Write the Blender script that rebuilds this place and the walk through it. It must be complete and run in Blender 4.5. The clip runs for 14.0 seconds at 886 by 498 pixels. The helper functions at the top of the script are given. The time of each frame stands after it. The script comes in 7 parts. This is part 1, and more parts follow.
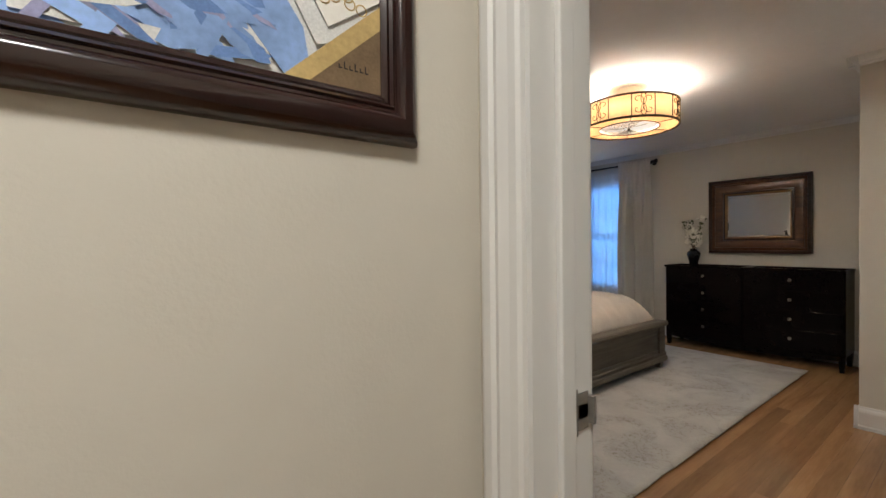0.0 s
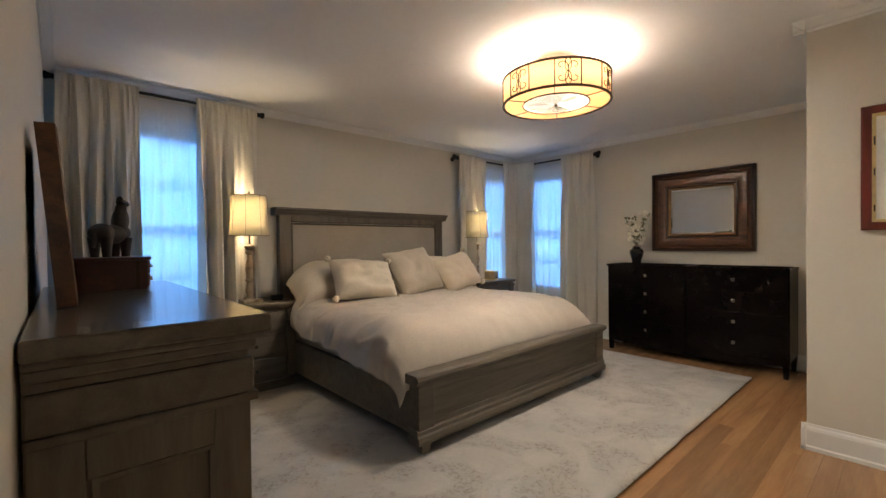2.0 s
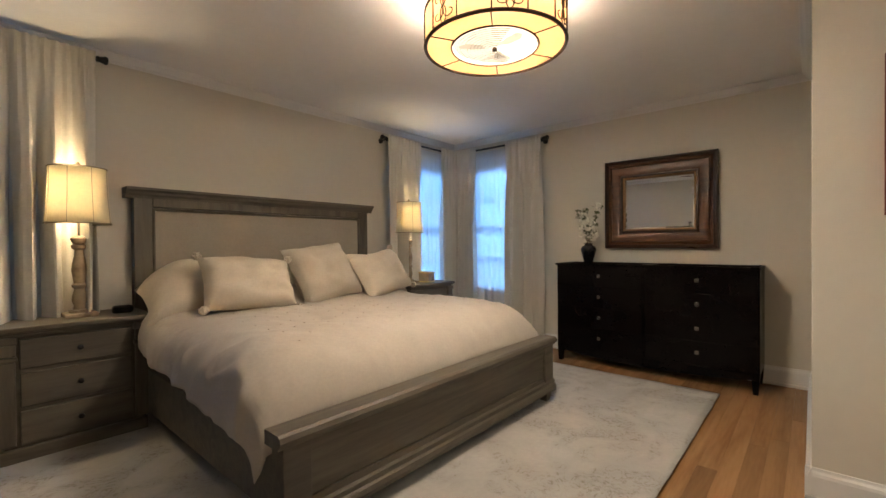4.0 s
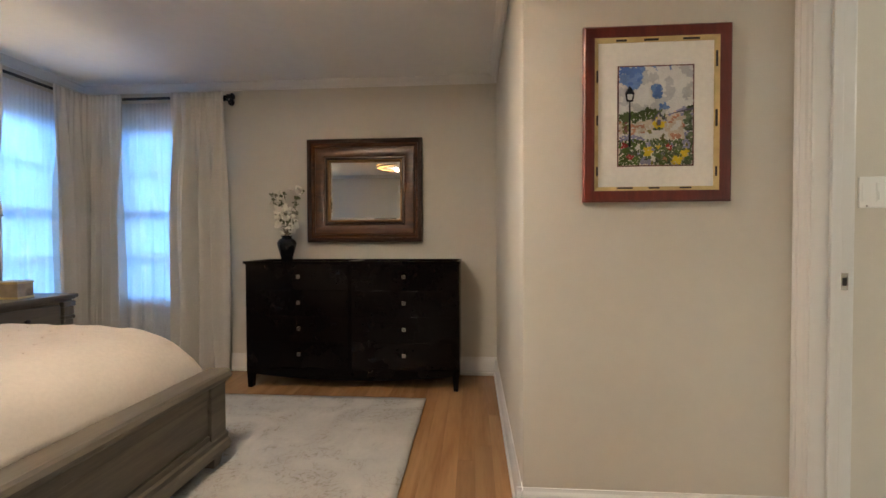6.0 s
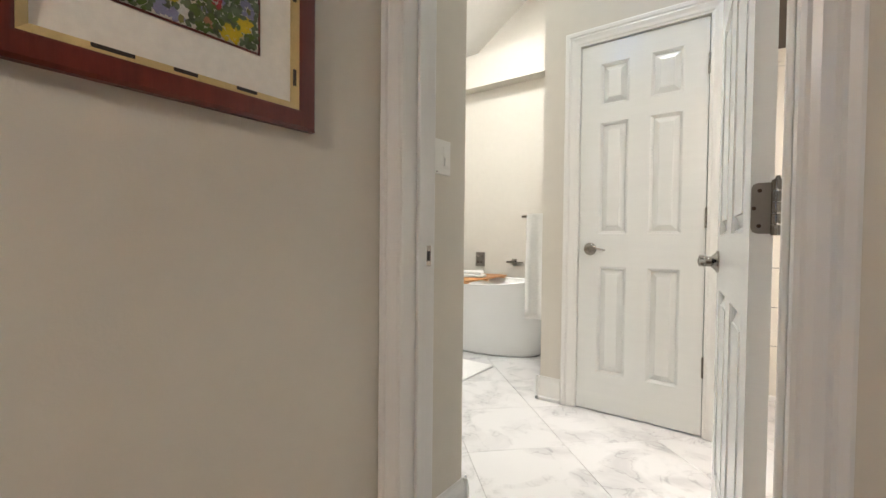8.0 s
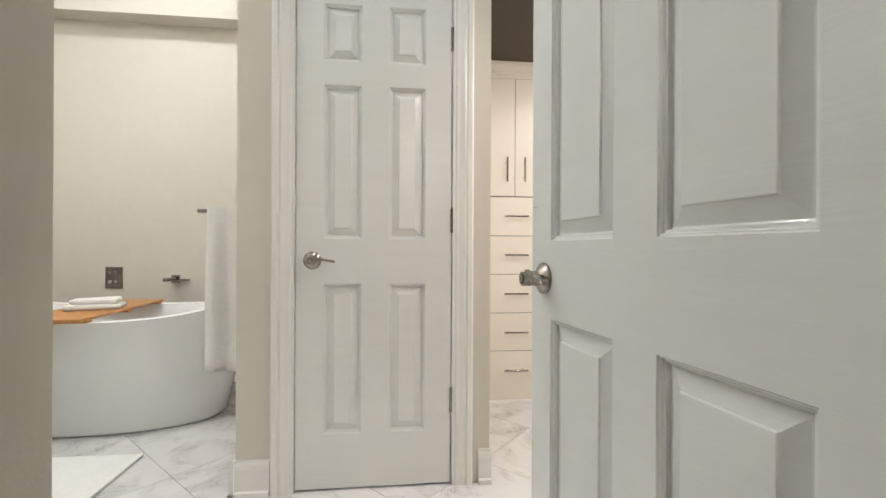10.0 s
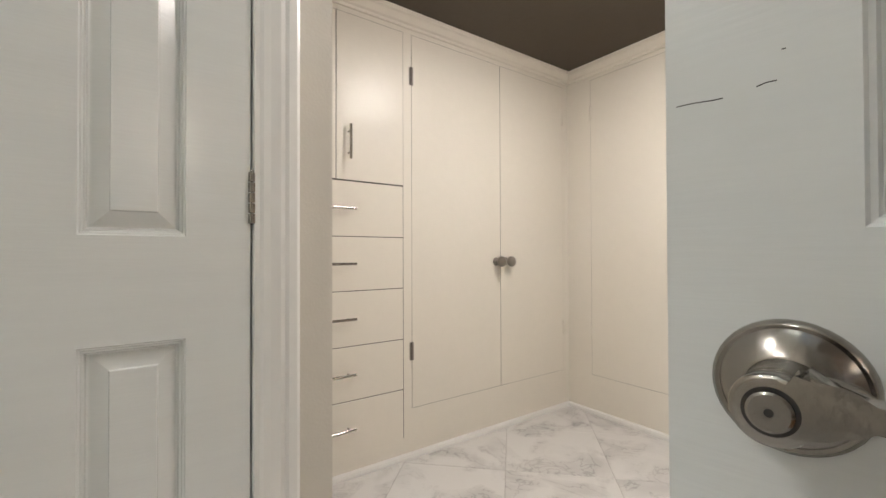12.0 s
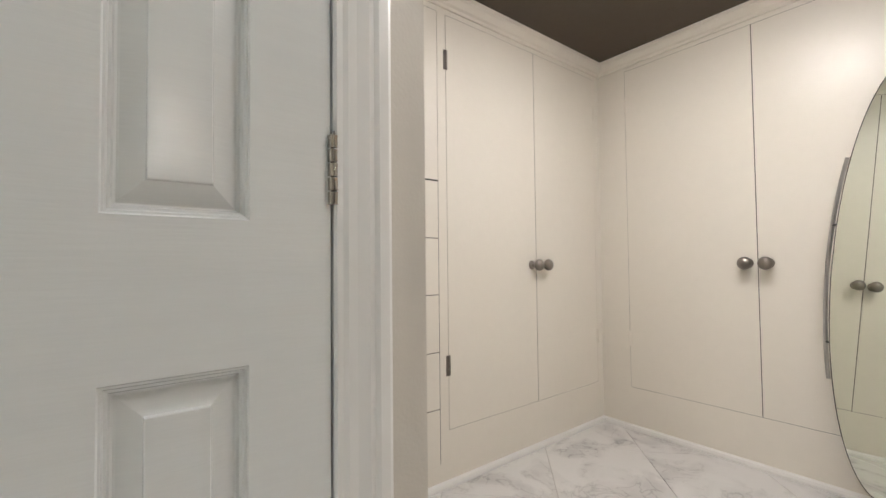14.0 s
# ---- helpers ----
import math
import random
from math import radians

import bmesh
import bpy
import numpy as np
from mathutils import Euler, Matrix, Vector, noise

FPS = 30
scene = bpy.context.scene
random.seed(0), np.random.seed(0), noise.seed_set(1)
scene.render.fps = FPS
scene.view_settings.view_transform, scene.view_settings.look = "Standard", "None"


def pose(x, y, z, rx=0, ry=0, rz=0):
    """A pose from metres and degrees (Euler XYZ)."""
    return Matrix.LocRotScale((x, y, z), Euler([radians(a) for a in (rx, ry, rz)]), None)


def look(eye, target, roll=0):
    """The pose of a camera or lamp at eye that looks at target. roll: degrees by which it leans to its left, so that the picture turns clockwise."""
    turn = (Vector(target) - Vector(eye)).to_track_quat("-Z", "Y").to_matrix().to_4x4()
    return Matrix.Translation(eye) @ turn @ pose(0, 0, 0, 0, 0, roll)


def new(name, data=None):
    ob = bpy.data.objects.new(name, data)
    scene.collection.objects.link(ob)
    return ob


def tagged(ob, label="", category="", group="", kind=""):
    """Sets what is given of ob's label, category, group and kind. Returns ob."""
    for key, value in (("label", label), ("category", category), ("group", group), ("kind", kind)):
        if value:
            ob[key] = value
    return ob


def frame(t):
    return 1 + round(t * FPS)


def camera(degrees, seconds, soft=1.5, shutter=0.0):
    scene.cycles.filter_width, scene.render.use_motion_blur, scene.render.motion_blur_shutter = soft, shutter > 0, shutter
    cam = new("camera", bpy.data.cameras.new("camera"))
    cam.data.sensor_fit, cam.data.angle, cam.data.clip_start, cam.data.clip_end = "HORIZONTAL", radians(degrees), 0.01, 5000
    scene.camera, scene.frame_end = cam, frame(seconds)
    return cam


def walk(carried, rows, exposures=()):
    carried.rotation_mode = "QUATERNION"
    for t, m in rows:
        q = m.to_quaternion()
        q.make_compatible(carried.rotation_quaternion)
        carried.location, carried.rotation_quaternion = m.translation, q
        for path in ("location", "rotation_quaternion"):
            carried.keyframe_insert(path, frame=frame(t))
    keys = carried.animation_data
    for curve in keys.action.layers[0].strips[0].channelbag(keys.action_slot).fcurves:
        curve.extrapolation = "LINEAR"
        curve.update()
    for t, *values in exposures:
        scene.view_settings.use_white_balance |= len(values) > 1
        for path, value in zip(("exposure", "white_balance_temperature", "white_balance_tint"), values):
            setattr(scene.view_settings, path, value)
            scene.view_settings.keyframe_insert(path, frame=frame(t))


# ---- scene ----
cam = camera(92.6, 14.0)
EXPOSURES = [(0.0, -0.30, 6250, 10), (2.0, 0.20, 6600, 10), (4.5, 0.28, 7000, 10), (5.5, 0.36, 6800, 10), (6.5, 0.30, 6600, 10), (7.0, 0.16, 6400, 10), (7.5, 0.06, 6250, 10), (8.6, 0.0, 6150, 10), (10.8, -0.50, 6100, 10), (12.0, -0.68, 6100, 10), (14.0, -0.70, 5900, 10)]
PATH = [
    (0, (0.656, -0.008, 1.194), (1.871, 1.58, 1.163), -0.7),
    (0.5, (0.846, -0.018, 1.187), (2.179, 1.473, 1.151), -0.6),
    (1, (1.01, 0.019, 1.185), (2.379, 1.477, 1.149), -0.7),
    (1.5, (1.173, 0.065, 1.157), (2.532, 1.532, 1.127), -0.6),
    (2, (1.313, 0.127, 1.136), (2.653, 1.611, 1.112), -0.6),
    (4.5, (2.168, 0.588, 1.077), (3.803, 1.74, 1.06), -0.5),
    (5, (2.367, 0.651, 1.086), (4.156, 1.546, 1.061), -0.5),
    (5.5, (2.567, 0.694, 1.068), (4.488, 1.252, 1.035), -0.4),
    (6, (2.762, 0.69, 1.048), (4.756, 0.832, 1.008), -0.2),
    (6.5, (2.977, 0.64, 1.006), (4.949, 0.306, 0.962), 0.1),
    (7, (3.178, 0.573, 0.965), (5.001, -0.248, 0.922), 0.4),
    (7.5, (3.36, 0.496, 0.947), (4.91, -0.768, 0.905), 0.3),
    (8, (3.525, 0.373, 0.954), (4.717, -1.233, 0.908), 0.6),
    (8.5, (3.676, 0.247, 0.958), (4.48, -1.584, 0.911), 0.9),
    (8.7, (3.735, 0.189, 0.966), (4.386, -1.701, 0.922), 0.7),
    (10.8, (3.974, -0.723, 0.951), (3.295, -2.604, 0.971), 0.2),
    (11, (3.969, -0.83, 0.961), (3.181, -2.668, 0.972), 0.2),
    (11.5, (3.926, -1.0, 0.951), (2.926, -2.732, 0.972), -0.0),
    (12, (3.902, -1.147, 0.962), (2.733, -2.77, 0.984), -0.2),
    (12.5, (3.893, -1.259, 0.97), (2.587, -2.774, 0.995), -0.4),
    (13, (3.891, -1.338, 0.955), (2.519, -2.793, 0.984), -0.6),
    (13.5, (3.914, -1.42, 0.941), (2.559, -2.891, 0.984), -0.6),
    (14, (3.967, -1.457, 0.94), (2.74, -3.035, 0.999), -0.6),
]
walk(cam, [(t, look(eye, target, roll)) for t, eye, target, roll in PATH], EXPOSURES)

# ---- world, lamps and exposure ----
world = bpy.data.worlds.new("dusk")
scene.world = world
world.use_nodes = True
wn = world.node_tree
sky = wn.nodes.new("ShaderNodeTexSky")
sky.sky_type = "NISHITA"
sky.sun_disc = False
sky.sun_elevation = radians(4)
sky.sun_rotation = radians(200)
sky.ozone_density = 6.0
wn.links.new(sky.outputs[0], wn.nodes["Background"].inputs[0])
wn.nodes["Background"].inputs[1].default_value = 0.12

CEIL = 2.31          # bedroom ceiling
N_Y, E_X, W_X = 3.88, 6.06, 1.247
PIC_X, STUB_Y = 4.32, 0.51
SOUTH_Y = -0.435     # bedroom face of the wall with the bathroom door


def lamp(name, kind, xyz, watts, colour, size=0.1, aim=None, spread=180, spot=None):
    data = bpy.data.lights.new(name, kind)
    data.energy, data.color = watts, colour
    if kind == "AREA":
        data.shape, data.size, data.spread = "DISK", size, radians(spread)
    else:
        data.shadow_soft_size = size
    if kind == "SPOT":
        data.spot_size, data.spot_blend = radians(spot), 0.6
    ob = new(name, data)
    ob.matrix_world = look(xyz, aim) if aim else pose(*xyz)
    return ob


WARM, COOL = (1.0, 0.79, 0.50), (1.0, 0.97, 0.91)
lamp("ceiling_fixture_bulb", "POINT", (3.67, 1.65, 2.085), 110, (1.0, 0.89, 0.76), 0.12)
lamp("bedside_bulb", "POINT", (2.43, 3.66, 1.40), 14.0, WARM, 0.035)
lamp("bedside_bulb", "POINT", (5.05, 3.66, 1.39), 14.0, WARM, 0.035)
lamp("hall_downlight", "AREA", (0.35, -0.35, 2.30), 28, (1.0, 0.96, 0.88), 0.30, (0.35, -0.35, 0))
# only one of these three ceiling lights is known; two are added fill
lamp("bath_downlight", "AREA", (4.10, -1.25, 3.74), 14, (0.94, 1.0, 0.97), 0.16, (4.10, -1.25, 0))
lamp("bath_downlight", "AREA", (5.35, -2.35, 3.30), 37, COOL, 0.16, (5.35, -2.45, 0))
lamp("bath_downlight", "AREA", (5.95, -1.6, 2.92), 41, COOL, 0.16, (5.75, -1.6, 0))
for x, y, watts in ((2.62, -1.92, 23), (3.0, -1.30, 12)):
    lamp("closet_lamp", "AREA", (x, y, 2.06), watts, (1.0, 0.885, 0.79), 0.30, (x, y, 0))
    # added fill, no bulb of its own, lifts the wardrobe tops
    lamp("closet_bulb", "POINT", (x, y, 2.03), watts * 0.5, (1.0, 0.885, 0.79), 0.05)

# ---- materials ----


def mat(name, colour, rough=0.5, metal=0.0, vary=0.06, scale=6.0, bump=0.0, bscale=80.0, stretch=(1, 1, 1), rand=0.0, spec=0.5, coat=0.0, dark=None, fine=0.04):
    """Painted or plain surface: base colour varied at two scales, with a fine relief."""
    m = bpy.data.materials.new(name)
    m.use_nodes = True
    t = m.node_tree
    b = t.nodes["Principled BSDF"]
    tc = t.nodes.new("ShaderNodeTexCoord")
    mp = t.nodes.new("ShaderNodeMapping")
    mp.inputs["Scale"].default_value = stretch
    t.links.new(tc.outputs["Object"], mp.inputs[0])
    n1 = t.nodes.new("ShaderNodeTexNoise")
    n1.inputs["Scale"].default_value, n1.inputs["Detail"].default_value = scale, 4
    n2 = t.nodes.new("ShaderNodeTexNoise")
    n2.inputs["Scale"].default_value, n2.inputs["Detail"].default_value = scale * 14, 3
    t.links.new(mp.outputs[0], n1.inputs[0])
    t.links.new(mp.outputs[0], n2.inputs[0])
    r1 = t.nodes.new("ShaderNodeMapRange")
    r1.inputs[1].default_value, r1.inputs[2].default_value = 0.25, 0.75
    r1.inputs[3].default_value, r1.inputs[4].default_value = 1 - vary, 1 + vary
    t.links.new(n1.outputs[0], r1.inputs[0])
    r2 = t.nodes.new("ShaderNodeMapRange")
    r2.inputs[1].default_value, r2.inputs[2].default_value = 0.25, 0.75
    r2.inputs[3].default_value, r2.inputs[4].default_value = 1 - fine, 1 + fine
    t.links.new(n2.outputs[0], r2.inputs[0])
    mul = t.nodes.new("ShaderNodeMath")
    mul.operation = "MULTIPLY"
    t.links.new(r1.outputs[0], mul.inputs[0])
    t.links.new(r2.outputs[0], mul.inputs[1])
    last = mul.outputs[0]
    if rand:
        oi = t.nodes.new("ShaderNodeObjectInfo")
        r3 = t.nodes.new("ShaderNodeMapRange")
        r3.inputs[3].default_value, r3.inputs[4].default_value = 1 - rand, 1 + rand
        t.links.new(oi.outputs["Random"], r3.inputs[0])
        m3 = t.nodes.new("ShaderNodeMath")
        m3.operation = "MULTIPLY"
        t.links.new(last, m3.inputs[0])
        t.links.new(r3.outputs[0], m3.inputs[1])
        last = m3.outputs[0]
    vm = t.nodes.new("ShaderNodeVectorMath")
    vm.operation = "SCALE"
    vm.inputs[0].default_value = colour
    t.links.new(last, vm.inputs["Scale"])
    out = vm.outputs[0]
    if dark:
        mx = t.nodes.new("ShaderNodeMix")
        mx.data_type = "RGBA"
        rr = t.nodes.new("ShaderNodeMapRange")
        rr.inputs[1].default_value, rr.inputs[2].default_value = 0.5, 0.68
        t.links.new(n1.outputs[0], rr.inputs[0])
        t.links.new(rr.outputs[0], mx.inputs[0])
        t.links.new(out, mx.inputs[6])
        mx.inputs[7].default_value = (*dark, 1)
        out = mx.outputs[2]
    t.links.new(out, b.inputs["Base Color"])
    b.inputs["Roughness"].default_value, b.inputs["Metallic"].default_value = rough, metal
    b.inputs["Specular IOR Level"].default_value = spec
    b.inputs["Coat Weight"].default_value = coat
    if bump:
        n3 = t.nodes.new("ShaderNodeTexNoise")
        n3.inputs["Scale"].default_value, n3.inputs["Detail"].default_value = bscale, 3
        t.links.new(mp.outputs[0], n3.inputs[0])
        bp = t.nodes.new("ShaderNodeBump")
        bp.inputs["Strength"].default_value, bp.inputs["Distance"].default_value = bump, 0.004
        t.links.new(n3.outputs[0], bp.inputs["Height"])
        t.links.new(bp.outputs[0], b.inputs["Normal"])
    return m


def wood(name, light, dark, rough=0.45, along="x", grain=9.0, rand=0.0, bump=0.15, coat=0.0, spec=0.5):
    """Wood with grain stretched along one axis."""
    m = bpy.data.materials.new(name)
    m.use_nodes = True
    t = m.node_tree
    b = t.nodes["Principled BSDF"]
    tc = t.nodes.new("ShaderNodeTexCoord")
    add = t.nodes.new("ShaderNodeVectorMath")
    add.operation = "ADD"
    t.links.new(tc.outputs["Object"], add.inputs[0])
    oi = t.nodes.new("ShaderNodeObjectInfo")
    sc = t.nodes.new("ShaderNodeMath")
    sc.operation = "MULTIPLY"
    sc.inputs[1].default_value = 37.0
    t.links.new(oi.outputs["Random"], sc.inputs[0])
    t.links.new(sc.outputs[0], add.inputs[1])
    mp = t.nodes.new("ShaderNodeMapping")
    mp.inputs["Scale"].default_value = {"x": (0.09, 1, 1), "y": (1, 0.09, 1), "z": (1, 1, 0.09)}[along]
    t.links.new(add.outputs[0], mp.inputs[0])
    n1 = t.nodes.new("ShaderNodeTexNoise")
    n1.inputs["Scale"].default_value, n1.inputs["Detail"].default_value, n1.inputs["Distortion"].default_value = grain, 6, 1.2
    n2 = t.nodes.new("ShaderNodeTexNoise")
    n2.inputs["Scale"].default_value, n2.inputs["Detail"].default_value = grain * 12, 3
    t.links.new(mp.outputs[0], n1.inputs[0])
    t.links.new(mp.outputs[0], n2.inputs[0])
    mixf = t.nodes.new("ShaderNodeMath")
    mixf.operation = "MULTIPLY_ADD"
    mixf.inputs[1].default_value = 0.35
    t.links.new(n2.outputs[0], mixf.inputs[0])
    t.links.new(n1.outputs[0], mixf.inputs[2])
    rp = t.nodes.new("ShaderNodeValToRGB")
    rp.color_ramp.elements[0].position, rp.color_ramp.elements[0].color = 0.42, (*dark, 1)
    rp.color_ramp.elements[1].position, rp.color_ramp.elements[1].color = 0.85, (*light, 1)
    t.links.new(mixf.outputs[0], rp.inputs[0])
    out = rp.outputs[0]
    if rand:
        r3 = t.nodes.new("ShaderNodeMapRange")
        r3.inputs[3].default_value, r3.inputs[4].default_value = 1 - rand, 1 + rand
        t.links.new(oi.outputs["Random"], r3.inputs[0])
        vm = t.nodes.new("ShaderNodeVectorMath")
        vm.operation = "SCALE"
        t.links.new(out, vm.inputs[0])
        t.links.new(r3.outputs[0], vm.inputs["Scale"])
        out = vm.outputs[0]
    t.links.new(out, b.inputs["Base Color"])
    b.inputs["Roughness"].default_value = rough
    b.inputs["Specular IOR Level"].default_value = spec
    b.inputs["Coat Weight"].default_value = coat
    bp = t.nodes.new("ShaderNodeBump")
    bp.inputs["Strength"].default_value, bp.inputs["Distance"].default_value = bump, 0.002
    t.links.new(mixf.outputs[0], bp.inputs["Height"])
    t.links.new(bp.outputs[0], b.inputs["Normal"])
    return m


def cloth(name, colour, passes=0.3, rough=0.9, weave=500.0, see=0.0, fold=0.0):
    """Woven fabric that lets part of the light through; see: how open the weave is."""
    m = mat(name, colour, rough, vary=0.05, scale=5, bump=0.25, bscale=weave, spec=0.15)
    t = m.node_tree
    b, o = t.nodes["Principled BSDF"], t.nodes["Material Output"]
    src = b.inputs["Base Color"].links[0].from_socket
    tr = t.nodes.new("ShaderNodeBsdfTranslucent")
    t.links.new(src, tr.inputs[0])
    mx = t.nodes.new("ShaderNodeMixShader")
    mx.inputs[0].default_value = passes
    t.links.new(b.outputs[0], mx.inputs[1])
    t.links.new(tr.outputs[0], mx.inputs[2])
    last = mx.outputs[0]
    if see:
        tp = t.nodes.new("ShaderNodeBsdfTransparent")
        m2 = t.nodes.new("ShaderNodeMixShader")
        m2.inputs[0].default_value = see
        t.links.new(last, m2.inputs[1])
        t.links.new(tp.outputs[0], m2.inputs[2])
        last = m2.outputs[0]
    t.links.new(last, o.inputs[0])
    return m


def glow(name, colour, strength):
    m = bpy.data.materials.new(name)
    m.use_nodes = True
    b = m.node_tree.nodes["Principled BSDF"]
    b.inputs["Base Color"].default_value = (*colour, 1)
    b.inputs["Emission Color"].default_value = (*colour, 1)
    b.inputs["Emission Strength"].default_value = strength
    return m


def rug_mat():
    """Pale distressed rug: cream ground with worn grey-brown patches and a faint scrolling figure."""
    m = mat("rug_pile", (0.45, 0.43, 0.395), 0.95, vary=0.10, scale=3.0, bump=0.5, bscale=300, spec=0.1)
    t = m.node_tree
    b = t.nodes["Principled BSDF"]
    src = b.inputs["Base Color"].links[0].from_socket
    tc = t.nodes.new("ShaderNodeTexCoord")
    big = t.nodes.new("ShaderNodeTexNoise")
    big.inputs["Scale"].default_value, big.inputs["Detail"].default_value, big.inputs["Distortion"].default_value = 2.6, 6, 1.5
    fig = t.nodes.new("ShaderNodeTexNoise")
    fig.inputs["Scale"].default_value, fig.inputs["Detail"].default_value, fig.inputs["Distortion"].default_value = 9.0, 5, 3.0
    fine = t.nodes.new("ShaderNodeTexNoise")
    fine.inputs["Scale"].default_value, fine.inputs["Detail"].default_value = 42.0, 3
    for n in (big, fig, fine):
        t.links.new(tc.outputs["Object"], n.inputs[0])
    def ramp(sock, a, c):
        r = t.nodes.new("ShaderNodeMapRange")
        r.inputs[1].default_value, r.inputs[2].default_value = a, c
        t.links.new(sock, r.inputs[0])
        return r.outputs[0]
    def mul(a, c):
        q = t.nodes.new("ShaderNodeMath")
        q.operation = "MULTIPLY"
        t.links.new(a, q.inputs[0])
        t.links.new(c, q.inputs[1])
        return q.outputs[0]
    def mix(f, a, colour):
        q = t.nodes.new("ShaderNodeMix")
        q.data_type = "RGBA"
        t.links.new(f, q.inputs[0])
        t.links.new(a, q.inputs[6])
        q.inputs[7].default_value = (*colour, 1)
        return q.outputs[2]
    line = mul(ramp(fig.outputs[0], 0.475, 0.505), ramp(fig.outputs[0], 0.55, 0.52))
    worn = mul(mul(ramp(big.outputs[0], 0.46, 0.60), line), ramp(fine.outputs[0], 0.30, 0.62))
    c1 = mix(mul(ramp(big.outputs[0], 0.44, 0.66), ramp(fine.outputs[0], 0.15, 0.85)), src, (0.31, 0.298, 0.278))
    c2 = mix(worn, c1, (0.265, 0.23, 0.185))
    t.links.new(c2, b.inputs["Base Color"])
    return m


def marble(name, grey=0.42):
    """White marble with soft clouds and thin grey veins; every tile is cut from another place."""
    m = bpy.data.materials.new(name)
    m.use_nodes = True
    t = m.node_tree
    b = t.nodes["Principled BSDF"]
    tc = t.nodes.new("ShaderNodeTexCoord")
    oi = t.nodes.new("ShaderNodeObjectInfo")
    sc = t.nodes.new("ShaderNodeMath")
    sc.operation = "MULTIPLY"
    sc.inputs[1].default_value = 53.0
    t.links.new(oi.outputs["Random"], sc.inputs[0])
    add = t.nodes.new("ShaderNodeVectorMath")
    add.operation = "ADD"
    t.links.new(tc.outputs["Object"], add.inputs[0])
    t.links.new(sc.outputs[0], add.inputs[1])
    cloud = t.nodes.new("ShaderNodeTexNoise")
    cloud.inputs["Scale"].default_value, cloud.inputs["Detail"].default_value, cloud.inputs["Distortion"].default_value = 4.0, 5, 1.0
    vein = t.nodes.new("ShaderNodeTexNoise")
    vein.inputs["Scale"].default_value, vein.inputs["Detail"].default_value, vein.inputs["Distortion"].default_value = 5.0, 7, 2.2
    t.links.new(add.outputs[0], cloud.inputs[0])
    t.links.new(add.outputs[0], vein.inputs[0])
    d = t.nodes.new("ShaderNodeMath")
    d.operation = "SUBTRACT"
    d.inputs[1].default_value = 0.5
    t.links.new(vein.outputs[0], d.inputs[0])
    a = t.nodes.new("ShaderNodeMath")
    a.operation = "ABSOLUTE"
    t.links.new(d.outputs[0], a.inputs[0])
    r = t.nodes.new("ShaderNodeMapRange")
    r.inputs[1].default_value, r.inputs[2].default_value, r.inputs[3].default_value, r.inputs[4].default_value = 0.0, 0.030, 0.60, 0.0
    t.links.new(a.outputs[0], r.inputs[0])
    rc = t.nodes.new("ShaderNodeMapRange")
    rc.inputs[1].default_value, rc.inputs[2].default_value = 0.45, 0.66
    t.links.new(cloud.outputs[0], rc.inputs[0])
    f = t.nodes.new("ShaderNodeMath")
    f.operation = "MULTIPLY"
    t.links.new(r.outputs[0], f.inputs[0])
    t.links.new(rc.outputs[0], f.inputs[1])
    base = t.nodes.new("ShaderNodeMix")
    base.data_type = "RGBA"
    t.links.new(rc.outputs[0], base.inputs[0])
    base.inputs[6].default_value, base.inputs[7].default_value = (0.66, 0.65, 0.635, 1), (0.53, 0.52, 0.515, 1)
    mx = t.nodes.new("ShaderNodeMix")
    mx.data_type = "RGBA"
    t.links.new(f.outputs[0], mx.inputs[0])
    t.links.new(base.outputs[2], mx.inputs[6])
    mx.inputs[7].default_value = (grey * 0.62, grey * 0.6, grey * 0.6, 1)
    t.links.new(mx.outputs[2], b.inputs["Base Color"])
    b.inputs["Roughness"].default_value = 0.22
    return m


M_WALL = mat("greige_wall_paint", (0.615, 0.574, 0.494), 0.62, vary=0.025, scale=1.4, bump=0.10, bscale=160, spec=0.3, fine=0.015)
M_BATHWALL = mat("bath_wall_paint", (0.60, 0.565, 0.50), 0.6, vary=0.025, scale=1.4, bump=0.10, bscale=160, spec=0.3, fine=0.015)
M_CEIL = mat("ceiling_white_paint", (0.82, 0.805, 0.78), 0.8, vary=0.03, scale=1.2, bump=0.12, bscale=120, spec=0.2, fine=0.015)
M_TRIM = mat("white_trim_paint", (0.72, 0.71, 0.68), 0.32, vary=0.02, scale=2, bump=0.05, bscale=60, spec=0.5, fine=0.01)
M_DOOR = mat("white_door_paint", (0.69, 0.70, 0.68), 0.20, vary=0.02, scale=2, bump=0.075, bscale=16, stretch=(1, 1, 14), spec=0.5, fine=0.01)
M_CAB = mat("cream_cabinet_paint", (0.74, 0.70, 0.62), 0.34, vary=0.02, scale=1.6, bump=0.06, bscale=40, spec=0.4, fine=0.01)
# near-black paint that stands in for the shade inside gaps and holes
M_GAPSHADE = mat("painted_gap_shade", (0.03, 0.027, 0.024), 0.9)
M_BROWN = mat("brown_ceiling_paint", (0.075, 0.058, 0.042), 0.5, vary=0.05, scale=2, bump=0.1, bscale=90, spec=0.3)
M_SUBFLOOR = mat("dark_oak_joint", (0.25, 0.14, 0.068), 0.8)
M_OAK = wood("oak_floor", (0.36, 0.20, 0.092), (0.235, 0.122, 0.052), 0.27, "x", 7.0, 0.16, 0.06, 0.15)
M_GREY = wood("weathered_grey_oak", (0.132, 0.111, 0.082), (0.072, 0.059, 0.044), 0.52, "x", 14.0, 0.03, 0.3)
